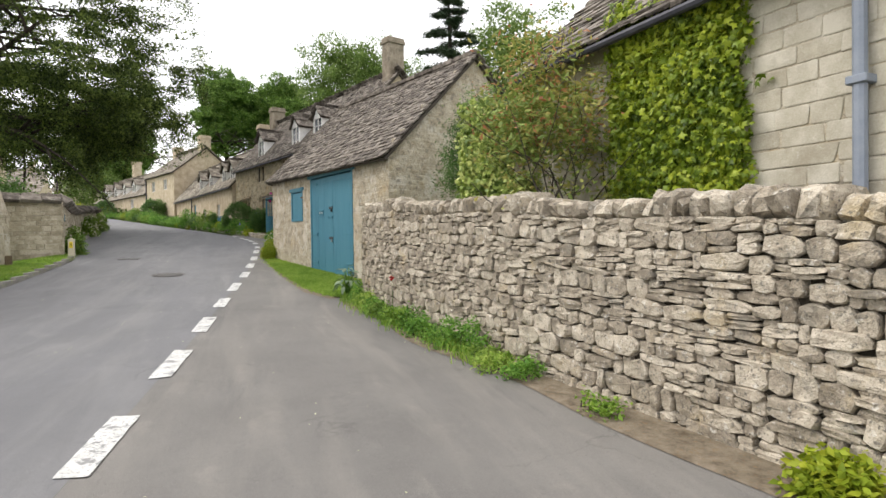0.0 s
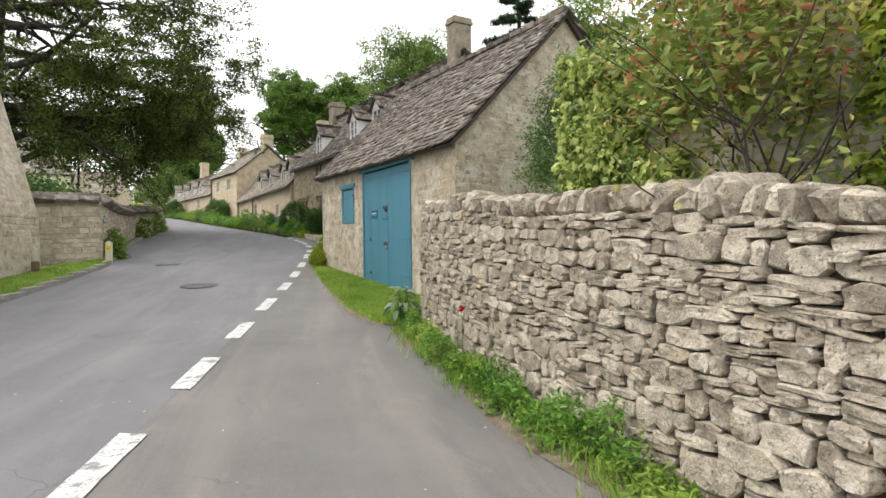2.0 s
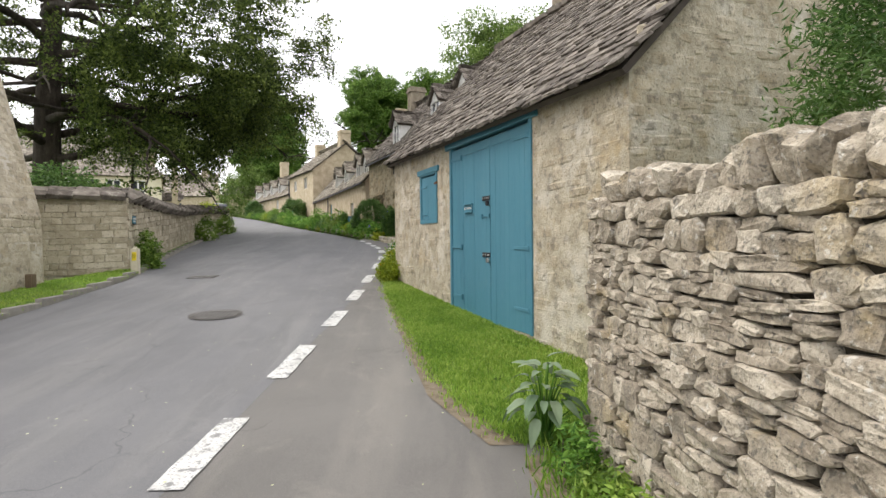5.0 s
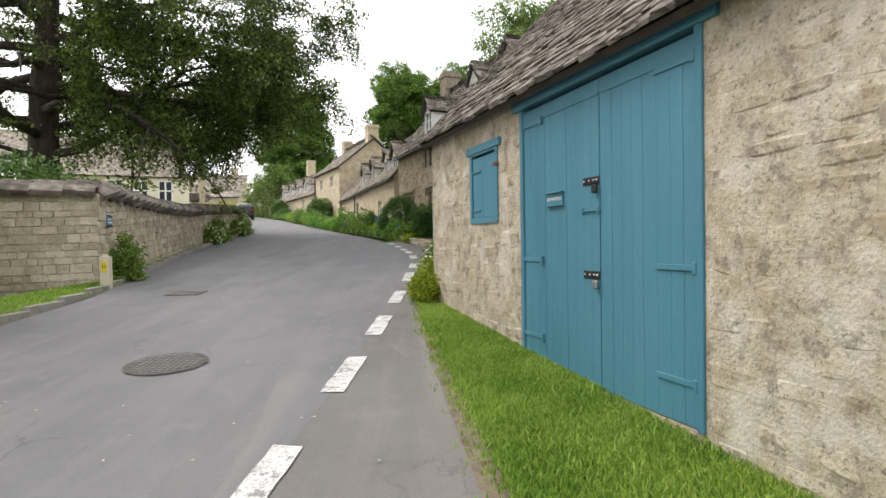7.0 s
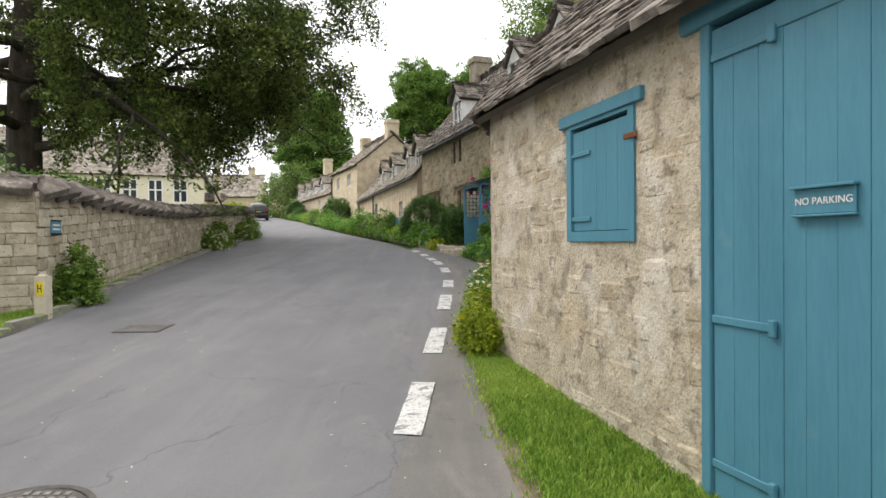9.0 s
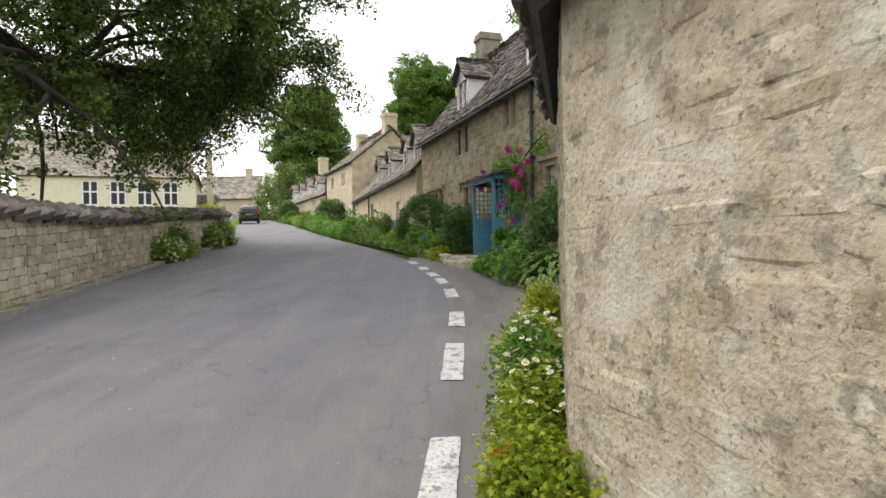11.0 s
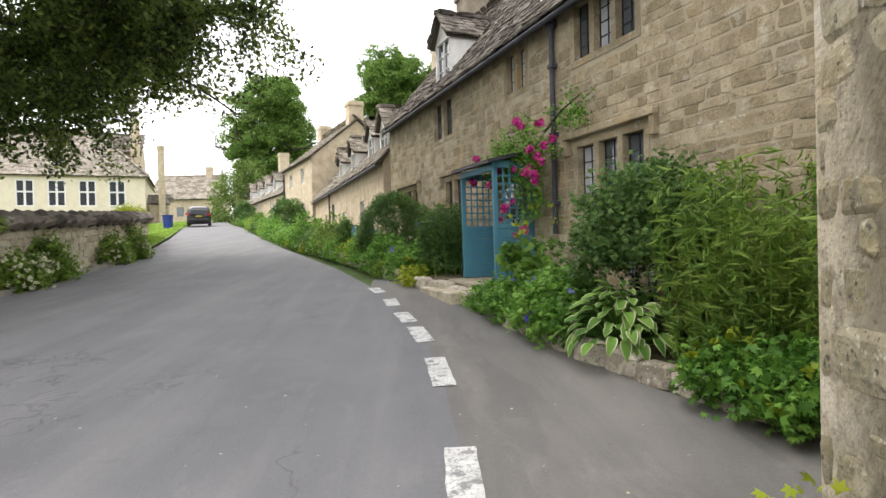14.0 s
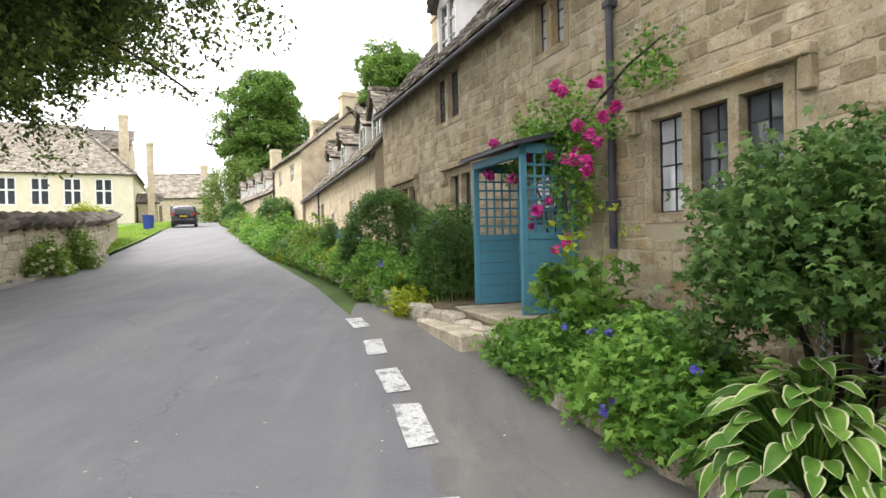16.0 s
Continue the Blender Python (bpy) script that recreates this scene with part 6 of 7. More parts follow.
def big_leaf(L, W, bend, edge):
    """A broad arching leaf as a grid; returns corners, faces and which faces belong to the pale margin."""
    nu, nv = 7, 6
    vs, fs, pale = [], [], []
    for i in range(nu + 1):
        t = i / nu
        w = W * math.sin(math.pi * min(1, t * 0.93 + 0.07)) ** 0.75 * (1.15 - 0.4 * t)
        for j in range(nv + 1):
            s = [-1, -0.78, -0.35, 0, 0.35, 0.78, 1][j]
            vs.append((t * L, s * w / 2, -bend * L * t * t + 0.12 * w * abs(s) - 0.02 * math.sin(s * 9)))
    for i in range(nu):
        for j in range(nv):
            k = i * (nv + 1) + j
            fs.append((k, k + 1, k + nv + 2, k + nv + 1))
            pale.append(edge and j in (0, nv - 1))
    return vs, fs, pale


def rosette(name, x, y, n, L, W, h, material, label, seed, edge=None, group="", z=None, spread=0.5):
    """A clump of broad arching leaves, each a part, on short stalks."""
    root = plant(name, x, y, label, "plant", z, group)
    rr = random.Random(seed)
    base = []
    for b in (0.3, 0.55, 0.8):
        vs, fs, pale = big_leaf(1, W / L, b, edge)
        me = bpy.data.meshes.new("leaf")
        me.from_pydata(vs, [], fs)
        me.materials.append(material)
        if edge:
            me.materials.append(edge)
            me.polygons.foreach_set("material_index", [1 if q else 0 for q in pale])
        me.polygons.foreach_set("use_smooth", [True] * len(fs))
        base.append(me)
    bm = bmesh.new()
    for i in range(n):
        f = (i + 0.5) / n
        a = i * 2.4 + rr.uniform(-0.3, 0.3)
        rad, zz = spread * math.sqrt(f) * rr.uniform(0.8, 1.1), h * (1 - 0.85 * f) * rr.uniform(0.8, 1.1) + 0.06
        s = L * rr.uniform(0.75, 1.2)
        ob = new("leaf", base[i % 3])
        ob.parent = root
        ob.matrix_local = Matrix.LocRotScale((math.cos(a) * rad, math.sin(a) * rad, zz), Euler((rr.uniform(-0.3, 0.3), -0.55 + 0.9 * f + rr.uniform(-0.15, 0.15), a)), (s, s, s))
        tube(bm, [(0, 0, -0.1), (math.cos(a) * rad * 0.6, math.sin(a) * rad * 0.6, zz * 0.7), (math.cos(a) * rad, math.sin(a) * rad, zz)], [0.008, 0.006, 0.004], 5)
    tagged(part("stalk", bm, M_GREEN, root), kind="stuff")
    return root


def spires(root, pts, h, material, seed, size=0.035):
    """Flower spikes: a thin stalk with small hanging bells."""
    rr = random.Random(seed)
    for x, y in pts:
        bm = bmesh.new()
        top = (x + rr.uniform(-0.06, 0.06), y + rr.uniform(-0.06, 0.06), h * rr.uniform(0.9, 1.05))
        tube(bm, [(x, y, 0), top], [0.006, 0.004], 5)
        sp = part("flower_stalk", bm, M_GREEN, root)
        c = [Vector((x, y, 0)).lerp(Vector(top), 0.62 + 0.38 * k / 12) for k in range(13)]
        v, f = leaves([tuple(q) for q in c], size, (0.022, 0.022, 0.012), 5, rr.randint(1, 999), aspect=0.45, droop=1.2)
        leaf_ob("bloom", v, f, material, sp)


# --- border before the main cottage, from near to far
M_LEAFPALE = leafmat("hosta_margin", (0.42, 0.45, 0.25), (0.52, 0.55, 0.32), (0.6, 0.62, 0.4), 0.2)
bush("lady_mantle", 2.98, 27.7, 0.5, 0.5, 0.5, 0.1, M_GREEN, "low broad-leaved lime-green border plant", 130, 12, 11, spread=0.07, aspect=0.85, group="border plants", category="plant", flowers=(M_YGREEN, 8, 0.07))
bush("lady_mantle", 2.72, 28.3, 0.42, 0.42, 0.4, 0.1, M_GREEN, "low broad-leaved lime-green border plant", 130, 12, 12, spread=0.07, aspect=0.85, group="border plants", category="plant", flowers=(M_YGREEN, 8, 0.07))
bush("lady_mantle", 3.45, 27.25, 0.5, 0.5, 0.52, 0.1, M_GREEN, "low broad-leaved lime-green border plant", 130, 12, 13, spread=0.07, aspect=0.85, group="border plants", category="plant", flowers=(M_YGREEN, 8, 0.07))
hosta = rosette("hosta", 2.24, 29.55, 200, 0.17, 0.11, 0.62, M_GREEN, "hosta with cream-edged leaves and lilac flower spikes", 14, M_LEAFPALE, spread=0.55, group="border plants")
spires(hosta, [(0.12, 0.15), (0.25, -0.05)], 1.05, M_LILAC, 15, 0.04)


def reeds(name, x, y, rx, ry, h, n, label, seed, material=M_GREEN):
    """A stand of tall leafy stems."""
    root = plant(name, x, y, label)
    rr = random.Random(seed)
    for i in range(n):
        a, k = i * 2.4, math.sqrt((i + 0.5) / n)
        bx, by = math.cos(a) * rx * k, math.sin(a) * ry * k
        hh = h * rr.uniform(0.7, 1.1)
        tx, ty = bx * 1.15 + rr.uniform(-0.1, 0.1), by * 1.15 + rr.uniform(-0.1, 0.1)
        bm = bmesh.new()
        tube(bm, [(bx, by, -0.1), (tx, ty, hh)], [0.006, 0.003], 5)
        st = part("stem", bm, M_GREEN, root)
        c = [(bx + (tx - bx) * q, by + (ty - by) * q, hh * q) for q in np.linspace(0.15, 1, 15)]
        v, f = leaves(c, 0.15, (0.05, 0.05, 0.02), 5, rr.randint(1, 9999), aspect=0.14, droop=0.15)
        leaf_ob("foliage", v, f, material, st)


M_TALL = leafmat("goldenrod_leaf", (0.06, 0.11, 0.02), (0.11, 0.18, 0.03), (0.18, 0.25, 0.05))
reeds("goldenrod", 3.2, 28.75, 0.75, 0.75, 1.75, 80, "tall stand of leafy yellow-green goldenrod stems", 21, M_TALL)


def standard(x, y, h0, crown, label, seed):
    """A small multi-stemmed shrub with a dense leafy head."""
    root = plant("flowering_currant", x, y, label, "shrub")
    rr = random.Random(seed)
    for i in range(6):
        a = i * 1.05
        bm = bmesh.new()
        tube(bm, [(0.06 * math.cos(a), 0.06 * math.sin(a), -0.2), (0.2 * math.cos(a), 0.2 * math.sin(a), h0 * 0.6), (0.45 * math.cos(a), 0.45 * math.sin(a), h0 * 1.15)], [0.025, 0.02, 0.01], 7)
        part("stem", bm, M_BARK, root, "", True)
    rx, ry, rz = crown
    c = mound(0, 0, h0, rx, ry, rz, 260, seed, 0.45)
    c[:, 2] -= 0.18 * rz * (np.random.RandomState(seed).uniform(0, 1, len(c)))
    v, f = lobed_leaves(c, 0.088, (0.09, 0.09, 0.07), 46, seed, 0.5)
    leaf_ob("foliage", v, f, M_DGREEN, root)


standard(2.75, 30.0, 1.05, (0.78, 0.85, 1.05), "rounded dark-leaved shrub on slender stems", 23)
bush("cranesbill", 1.9, 30.6, 0.52, 0.85, 0.66, 0.085, M_GREEN, "sprawling green cranesbill mound with violet flowers", 300, 40, 24, spread=0.08, aspect=0.85, flowers=(M_VIOLET, 7, 0.05))
bush("cranesbill", 1.55, 31.5, 0.35, 0.55, 0.46, 0.07, M_GREEN, "sprawling green cranesbill mound with violet flowers", 130, 40, 25, spread=0.07, aspect=0.85, flowers=(M_VIOLET, 3, 0.05))
bush("trailing_plant", 1.33, 31.9, 0.28, 0.7, 0.38, 0.11, M_GREEN, "light green trailing plant over the stone edging", 90, 20, 26, spread=0.07, aspect=0.6)
rosette("bergenia", 2.05, 31.1, 22, 0.26, 0.2, 0.45, M_SILVER, "grey-green broad-leaved bergenia in the border", 27, spread=0.4)
M_HYD = leafmat("broad_leaf", (0.045, 0.1, 0.015), (0.085, 0.165, 0.025), (0.14, 0.22, 0.04))
bush("hydrangea", 1.85, 32.2, 0.62, 0.72, 1.0, 0.17, M_HYD, "broad-leaved bright green hydrangea by the porch", 110, 7, 28, spread=0.08, aspect=0.9, droop=0.5)
anem = plant("anemone", 1.9, 32.0, "pale thin-stemmed plant above the border")
stems(anem, 5, 1.5, 0.006, 29, 0.35, M_GREEN)
v, f = leaves([(rng.uniform(-0.35, 0.35), rng.uniform(-0.35, 0.35), rng.uniform(1.0, 1.55)) for _ in range(12)], 0.09, (0.06, 0.06, 0.02), 5, 31, aspect=0.6)
leaf_ob("foliage", v, f, M_YGREEN, anem)

# beyond the porch
reeds("phlox", 0.62, 35.6, 0.4, 0.8, 1.35, 70, "tall dark green leafy perennials beside the porch", 33, M_DGREEN)
bush("euphorbia", 0.15, 35.6, 0.35, 0.5, 0.6, 0.1, M_GREEN, "grey-green border plant with lime flower heads", 90, 26, 34, aspect=0.3, flowers=(M_YGREEN, 6, 0.12))
bush("catmint", -0.15, 36.4, 0.45, 0.7, 0.7, 0.09, M_GREEN, "soft green catmint with violet flower spikes", 110, 26, 35, aspect=0.35, flowers=(M_VIOLET, 5, 0.08))
bush("delphinium", 0.55, 37.4, 0.5, 0.8, 1.25, 0.12, M_GREEN, "tall green delphinium clump with blue flowers", 130, 26, 36, aspect=0.5, flowers=(M_VIOLET, 7, 0.14))
bush("border_shrub", -0.6, 37.7, 0.5, 0.9, 0.75, 0.1, M_GREEN, "mixed green border shrub", 130, 26, 37)
ball = bush("box_ball", -0.55, 39.3, 0.98, 1.0, 1.75, 0.05, M_DGREEN, "large clipped box ball by the cottage wall", 900, 40, 38, spread=0.045, lo=0.9, foot=0.35)
bush("border_shrub", -1.35, 39.6, 0.5, 0.7, 0.65, 0.1, M_GREEN, "mixed green border shrub", 120, 26, 39)
bush("clipped_hedge", -2.15, 41.6, 0.3, 0.35, 1.05, 0.045, M_DGREEN, "small clipped upright box hedge", 260, 34, 40, spread=0.05, lo=0.8)
rr = random.Random(77)
for i in range(30):
    y = 40.5 + i * 1.15
    x = at_y([(0, 34.8), (-1.75, 39.3), (-4.7, 45.4), (-6.4, 49.3), (-9.8, 58), (-12.7, 66), (-17.9, 78)], y) + rr.uniform(0.35, 0.9)
    big = rr.random() < 0.16
    bush("border_shrub", x, y, rr.uniform(0.5, 0.8), rr.uniform(0.6, 1.0), rr.uniform(0.9, 1.2) if big else rr.uniform(0.4, 0.7), 0.11, rr.choice((M_GREEN, M_DGREEN, M_GREEN, M_YGREEN if i % 5 == 0 else M_TALL)), "leafy green cottage garden shrub", 110, 24, 100 + i, spread=0.1, group="border shrubs")
bush("clipped_shrub", -8.8, 62.5, 1.2, 1.3, 2.0, 0.14, M_DGREEN, "rounded dark green shrub against the cottage", 300, 30, 90, spread=0.12, lo=0.8)
bush("clipped_shrub", -16.0, 76.6, 1.0, 1.3, 1.9, 0.14, M_DGREEN, "rounded dark green shrub against the cottage", 300, 30, 91, spread=0.12, lo=0.8)
bush("tall_hedge", -21.4, 95, 4.4, 4.2, 7.2, 0.3, M_PALETREE, "big rounded light green hedge at the lane", 420, 40, 92, spread=0.35, lo=0.75)

for i in range(16):
    y = 32.6 + i * 0.85
    x = at_y([(1.25, 32), (0.8, 33.7), (0.1, 34.8), (-1.75, 39.3), (-4.7, 45.4), (-6.4, 49.3)], y) + 0.08
    if not 33.4 < y < 34.6:
        bush("edging_plant", x, y, 0.25, 0.5, rr.uniform(0.3, 0.5), 0.08, rr.choice((M_GREEN, M_TALL, M_GREEN, M_YGREEN)), "low leafy plant spilling over the stone edging", 70, 24, 160 + i, z=gz(y), spread=0.07, group="edging plants")
# stone edging of the border
edging = empty("border_edging", Matrix.Translation((2, 30, gz(30))), "low rough stone edging along the garden border", "edging", kind="structure")
q = along([(3.2, 27.2), (2.62, 28), (2.3, 28.6), (1.9, 29.5), (1.35, 30.8), (1.15, 32), (0.75, 33.6), (0.0, 34.8), (-1.85, 39.3), (-4.8, 45.4)], 0.42)
items = []
for a, b in zip(q, q[1:]):
    c = (a + b) / 2
    items.append(srt(c[0] + 0.1 - 2, c[1] - 30, gz(c[1]) + 0.08 - gz(30), 0.22, 0.43, rng.uniform(0.2, 0.3), 0, rng.uniform(-0.1, 0.1), math.atan2(-(b[0] - a[0]), b[1] - a[1]) + rng.uniform(-0.1, 0.1)))
lay(edging, "edging_stone", items, [lump(150 + i, 0.12, 0.16) for i in range(6)], M_DRY, 300)

# climbing rose
rose = empty("climbing_rose", house.matrix_world @ Matrix.Translation((7.2, 0.1, 1.62)), "climbing rose with bright pink blooms on the cottage wall", "rose")
rr = random.Random(5)
for pts in ([(0.1, 0.05, -0.8), (0.0, 0.1, 0.2), (-0.3, 0.2, 1.0), (-1.1, 0.2, 1.5)], [(0.1, 0.05, -0.8), (0.2, 0.12, 0.4), (0.5, 0.25, 1.1), (1.1, 0.3, 1.2)], [(-1.1, 0.2, 1.5), (-1.5, 0.15, 1.75), (-1.95, 0.1, 1.9)], [(-0.3, 0.2, 1.0), (-0.5, 0.3, 0.7), (-0.65, 0.35, 0.3)]):
    bm = bmesh.new()
    tube(bm, pts, [0.018, 0.014, 0.01, 0.006][:len(pts)], 6)
    part("cane", bm, M_BARK, rose, "", True)
cs = []
for _ in range(150):
    cs.append((rr.gauss(-0.2, 0.55), rr.uniform(0.05, 0.4), rr.gauss(1.15, 0.25)))
cs += [(rr.uniform(-2.0, -1.2), rr.uniform(0.05, 0.2), rr.uniform(1.5, 1.95)) for _ in range(16)] + [(rr.uniform(-0.8, -0.3), rr.uniform(0.1, 0.35), rr.uniform(0.2, 0.8)) for _ in range(24)]
v, f = leaves(cs, 0.07, (0.07, 0.06, 0.06), 20, 6, aspect=0.6)
leaf_ob("foliage", v, f, M_GREEN, rose)
BLOOMS = [(1.25, 1.0), (1.1, 0.95), (1.0, 0.9), (0.95, 1.35), (0.55, 1.1), (0.62, 1.2), (0.3, 0.85), (0.05, 0.98), (0.12, 1.1), (0.45, 0.8), (-0.3, 1.0), (-0.35, 0.45), (-0.28, 0.35), (0.1, 0.2), (-0.75, 0.9), (-0.85, 0.98), (-1.0, 0.85), (-1.1, 1.1), (-0.9, 1.25), (-1.0, 1.2), (-1.2, 0.8), (-1.3, 1.0), (-0.6, 1.75), (-0.72, 1.65), (-1.45, 1.55), (-1.55, 1.2), (-1.55, 1.3), (-0.75, -0.05), (-0.65, -0.12), (-0.8, 0.02), (-1.25, 0.7)]
for i, (x, z) in enumerate(BLOOMS):
    r = rr.uniform(0.055, 0.09)
    u = np.random.RandomState(200 + i).normal(size=(34, 3))
    u /= np.linalg.norm(u, axis=1)[:, None]
    v, f = leaves(u * r * 0.65 + np.array([x, 0.42 + rr.uniform(-0.08, 0.1), z]), r * 0.95, (0.004,) * 3, 1, 300 + i, aspect=0.95)
    leaf_ob("bloom", v, f, M_PINK, rose)

# at the bend of the outbuilding
bush("lady_mantle", 0.84, 21.95, 0.25, 0.42, 0.4, 0.05, M_YGREEN, "lime-green lady's mantle at the wall foot", 170, 40, 50, aspect=0.8, flowers=(M_ORANGE, 3, 0.09))
fev2 = bush("feverfew", 0.87, 22.5, 0.24, 0.3, 0.55, 0.06, M_YGREEN, "feverfew with small white daisy flowers", 90, 28, 53, aspect=0.5)
fev = bush("feverfew", 0.98, 23.25, 0.26, 0.42, 0.72, 0.06, M_GREEN, "feverfew with small white daisy flowers", 130, 30, 51, aspect=0.5)
bush("lady_mantle", 1.12, 24.3, 0.27, 0.5, 0.5, 0.05, M_YGREEN, "lime-green lady's mantle at the wall foot", 190, 40, 52, aspect=0.8)
bush("lady_mantle", 1.4, 25.4, 0.2, 0.3, 0.6, 0.05, M_YGREEN, "tall lime-green plant at the wall corner", 230, 40, 54, aspect=0.8)


def daisy_mesh():
    bm = bmesh.new()
    c = bm.verts.new((0, 0, 0.003))
    for i in range(11):
        a = i * math.tau / 11
        p = [bm.verts.new((math.cos(a + d) * r, math.sin(a + d) * r, z)) for d, r, z in ((-0.2, 0.006, 0), (-0.22, 0.017, 0.001), (0.22, 0.017, 0.001), (0.2, 0.006, 0))]
        bm.faces.new(p)
    bm.verts.remove(c)
    me = bpy.data.meshes.new("daisy")
    bm.to_mesh(me)
    bm.free()
    me.materials.append(M_PETAL)
    bm = bmesh.new()
    bmesh.ops.create_uvsphere(bm, u_segments=7, v_segments=4, radius=0.007, matrix=Matrix.Diagonal((1, 1, 0.6, 1)))
    eye = bpy.data.meshes.new("daisy_eye")
    bm.to_mesh(eye)
    bm.free()
    eye.materials.append(M_EYE)
    return me, eye


M_EYE = leafmat("yellow_eye", (0.6, 0.4, 0.02), (0.7, 0.5, 0.03), (0.75, 0.55, 0.05), 0.0)
D_ME, E_ME = daisy_mesh()
for root, rx, ry, h, n, sd in ((fev, 0.29, 0.45, 0.78, 210, 1), (fev2, 0.26, 0.32, 0.6, 60, 2)):
    r = random.Random(sd)
    for p in mound(0, 0, 0.1, rx, ry, h - 0.06, n, sd, 0.97):
        s = r.uniform(1.1, 1.5)
        d = new("daisy", D_ME)
        d.parent = root
        d.matrix_local = Matrix.LocRotScale(p, Euler((r.uniform(-0.6, 0.6), r.uniform(-0.6, 0.6), r.uniform(0, 6))), (s, s, s))
        e = new("daisy_eye", E_ME)
        e.parent = d

M_MULLEIN = leafmat("mullein_leaf", (0.07, 0.11, 0.06), (0.11, 0.15, 0.09), (0.15, 0.19, 0.12), 0.2)
# weeds along the dry-stone wall
rr = random.Random(12)
for i in range(17):
    y = 6.3 + i * 0.38
    x = at_y([(3.0, 6.3), (2.45, 10), (2.28, 12.7)], y) - rr.uniform(0.05, 0.22)
    h = rr.uniform(0.15, 0.42) * (1 if y > 7 else 0.5)
    bush("wall_weed", x, y, rr.uniform(0.12, 0.26), rr.uniform(0.18, 0.34), h, 0.06, rr.choice((M_GREEN, M_TALL, M_GRASS)), "green weeds growing at the wall foot", 30, 20, 60 + i, z=gz(y), spread=0.05, aspect=0.4, group="weeds at the wall", category="weed")
grass("wall_grass", [(at_y([(3.1, 5.5), (2.42, 10), (2.24, 12.7)], y) - abs(rng.gauss(0, 0.14)), y, gz(y)) for y in np.random.RandomState(9).uniform(6.8, 12.8, 200)], 0.15, 10, "long grass at the foot of the dry-stone wall", seed=5)
bush("wall_weed", 3.42, 3.35, 0.16, 0.22, 0.28, 0.08, M_YGREEN, "bright green weeds growing at the wall foot", 60, 22, 88, z=gz(3.35), spread=0.05, group="weeds at the wall", category="weed")
bush("wall_weed", 3.0, 5.2, 0.1, 0.3, 0.1, 0.05, M_GRASS, "green weeds growing at the wall foot", 20, 16, 89, z=gz(5.2), spread=0.05, group="weeds at the wall", category="weed")
rosette("mullein", 2.12, 12.85, 44, 0.16, 0.08, 0.48, M_MULLEIN, "grey-green woolly-leaved plant at the wall end", 61, spread=0.22)
poppy = plant("poppy", 2.4, 10.15, "single red poppy on a thin stem", "flower", gz(10.15))
bm = bmesh.new()
tube(bm, [(0, 0, -0.05), (0.03, 0, 0.35), (0.02, 0.02, 0.68)], [0.005, 0.004, 0.003], 5)
part("stem", bm, M_GREEN, poppy)
v, f = leaves([(0.02, 0.02, 0.69)], 0.07, (0.012,) * 3, 12, 3, aspect=0.95)
leaf_ob("flower_head", v, f, M_RED, poppy)

# ivy and the photinia shrub behind the wall
def ivy(name, m, w, h, n, per, leaf, material, label, seed, depth=0.16):
    """Ivy on a wall: leaves in a ragged sheet with depth. m: lower corner, x along the wall, y outward."""
    root = empty(name, m, label, "ivy")
    r = random.Random(seed)
    for i in range(5):
        bm = bmesh.new()
        x = w * (i + 0.5) / 5
        tube(bm, [(x, 0.03, 0), (x + r.uniform(-0.2, 0.2), 0.04, h * 0.5), (x + r.uniform(-0.3, 0.3), 0.05, h * 0.9)], [0.02, 0.013, 0.005], 5)
        part("vine", bm, M_BARK, root, "", True)
    cs = []
    while len(cs) < n:
        x, z = r.uniform(0, w), r.uniform(0, h)
        if noise.noise((x * 1.2 + seed, z * 1.2, 0)) > -0.42 + 0.3 * (z > h * 0.93):
            cs.append((x + r.gauss(0, 0.03), r.uniform(0.03, depth + 0.05 * noise.noise((x * 3, z * 3, seed))), z))
    v, f = lobed_leaves(cs, leaf * 1.2, (0.07, 0.03, 0.06), per, seed, 0.9, (0, 0.9, 0.35))
    leaf_ob("foliage", v, f, material, root)


ivy("ivy", barn.matrix_world @ Matrix.Translation((4.42, 0.0, 1.2)), 1.75, 3.3, 1700, 11, 0.095, M_IVY, "dense yellow-green ivy covering the block wall", 3)
stub = empty("garden_pier", basis((4.42, 8.9, 0.0), (4.14, 10.75, 0.0)), "rough stone garden wall hidden under ivy", "wall")
part("pier", boxes((0, 1.8, -0.35, 0, -0.2, 3.0), bevel=0.03), M_MORTAR, stub)
ivy("ivy", stub.matrix_world @ Matrix.Translation((0.0, 0.0, 1.3)), 1.85, 2.45, 1300, 9, 0.12, M_IVYVAR, "pale variegated ivy hanging over the garden wall", 5, 0.32)


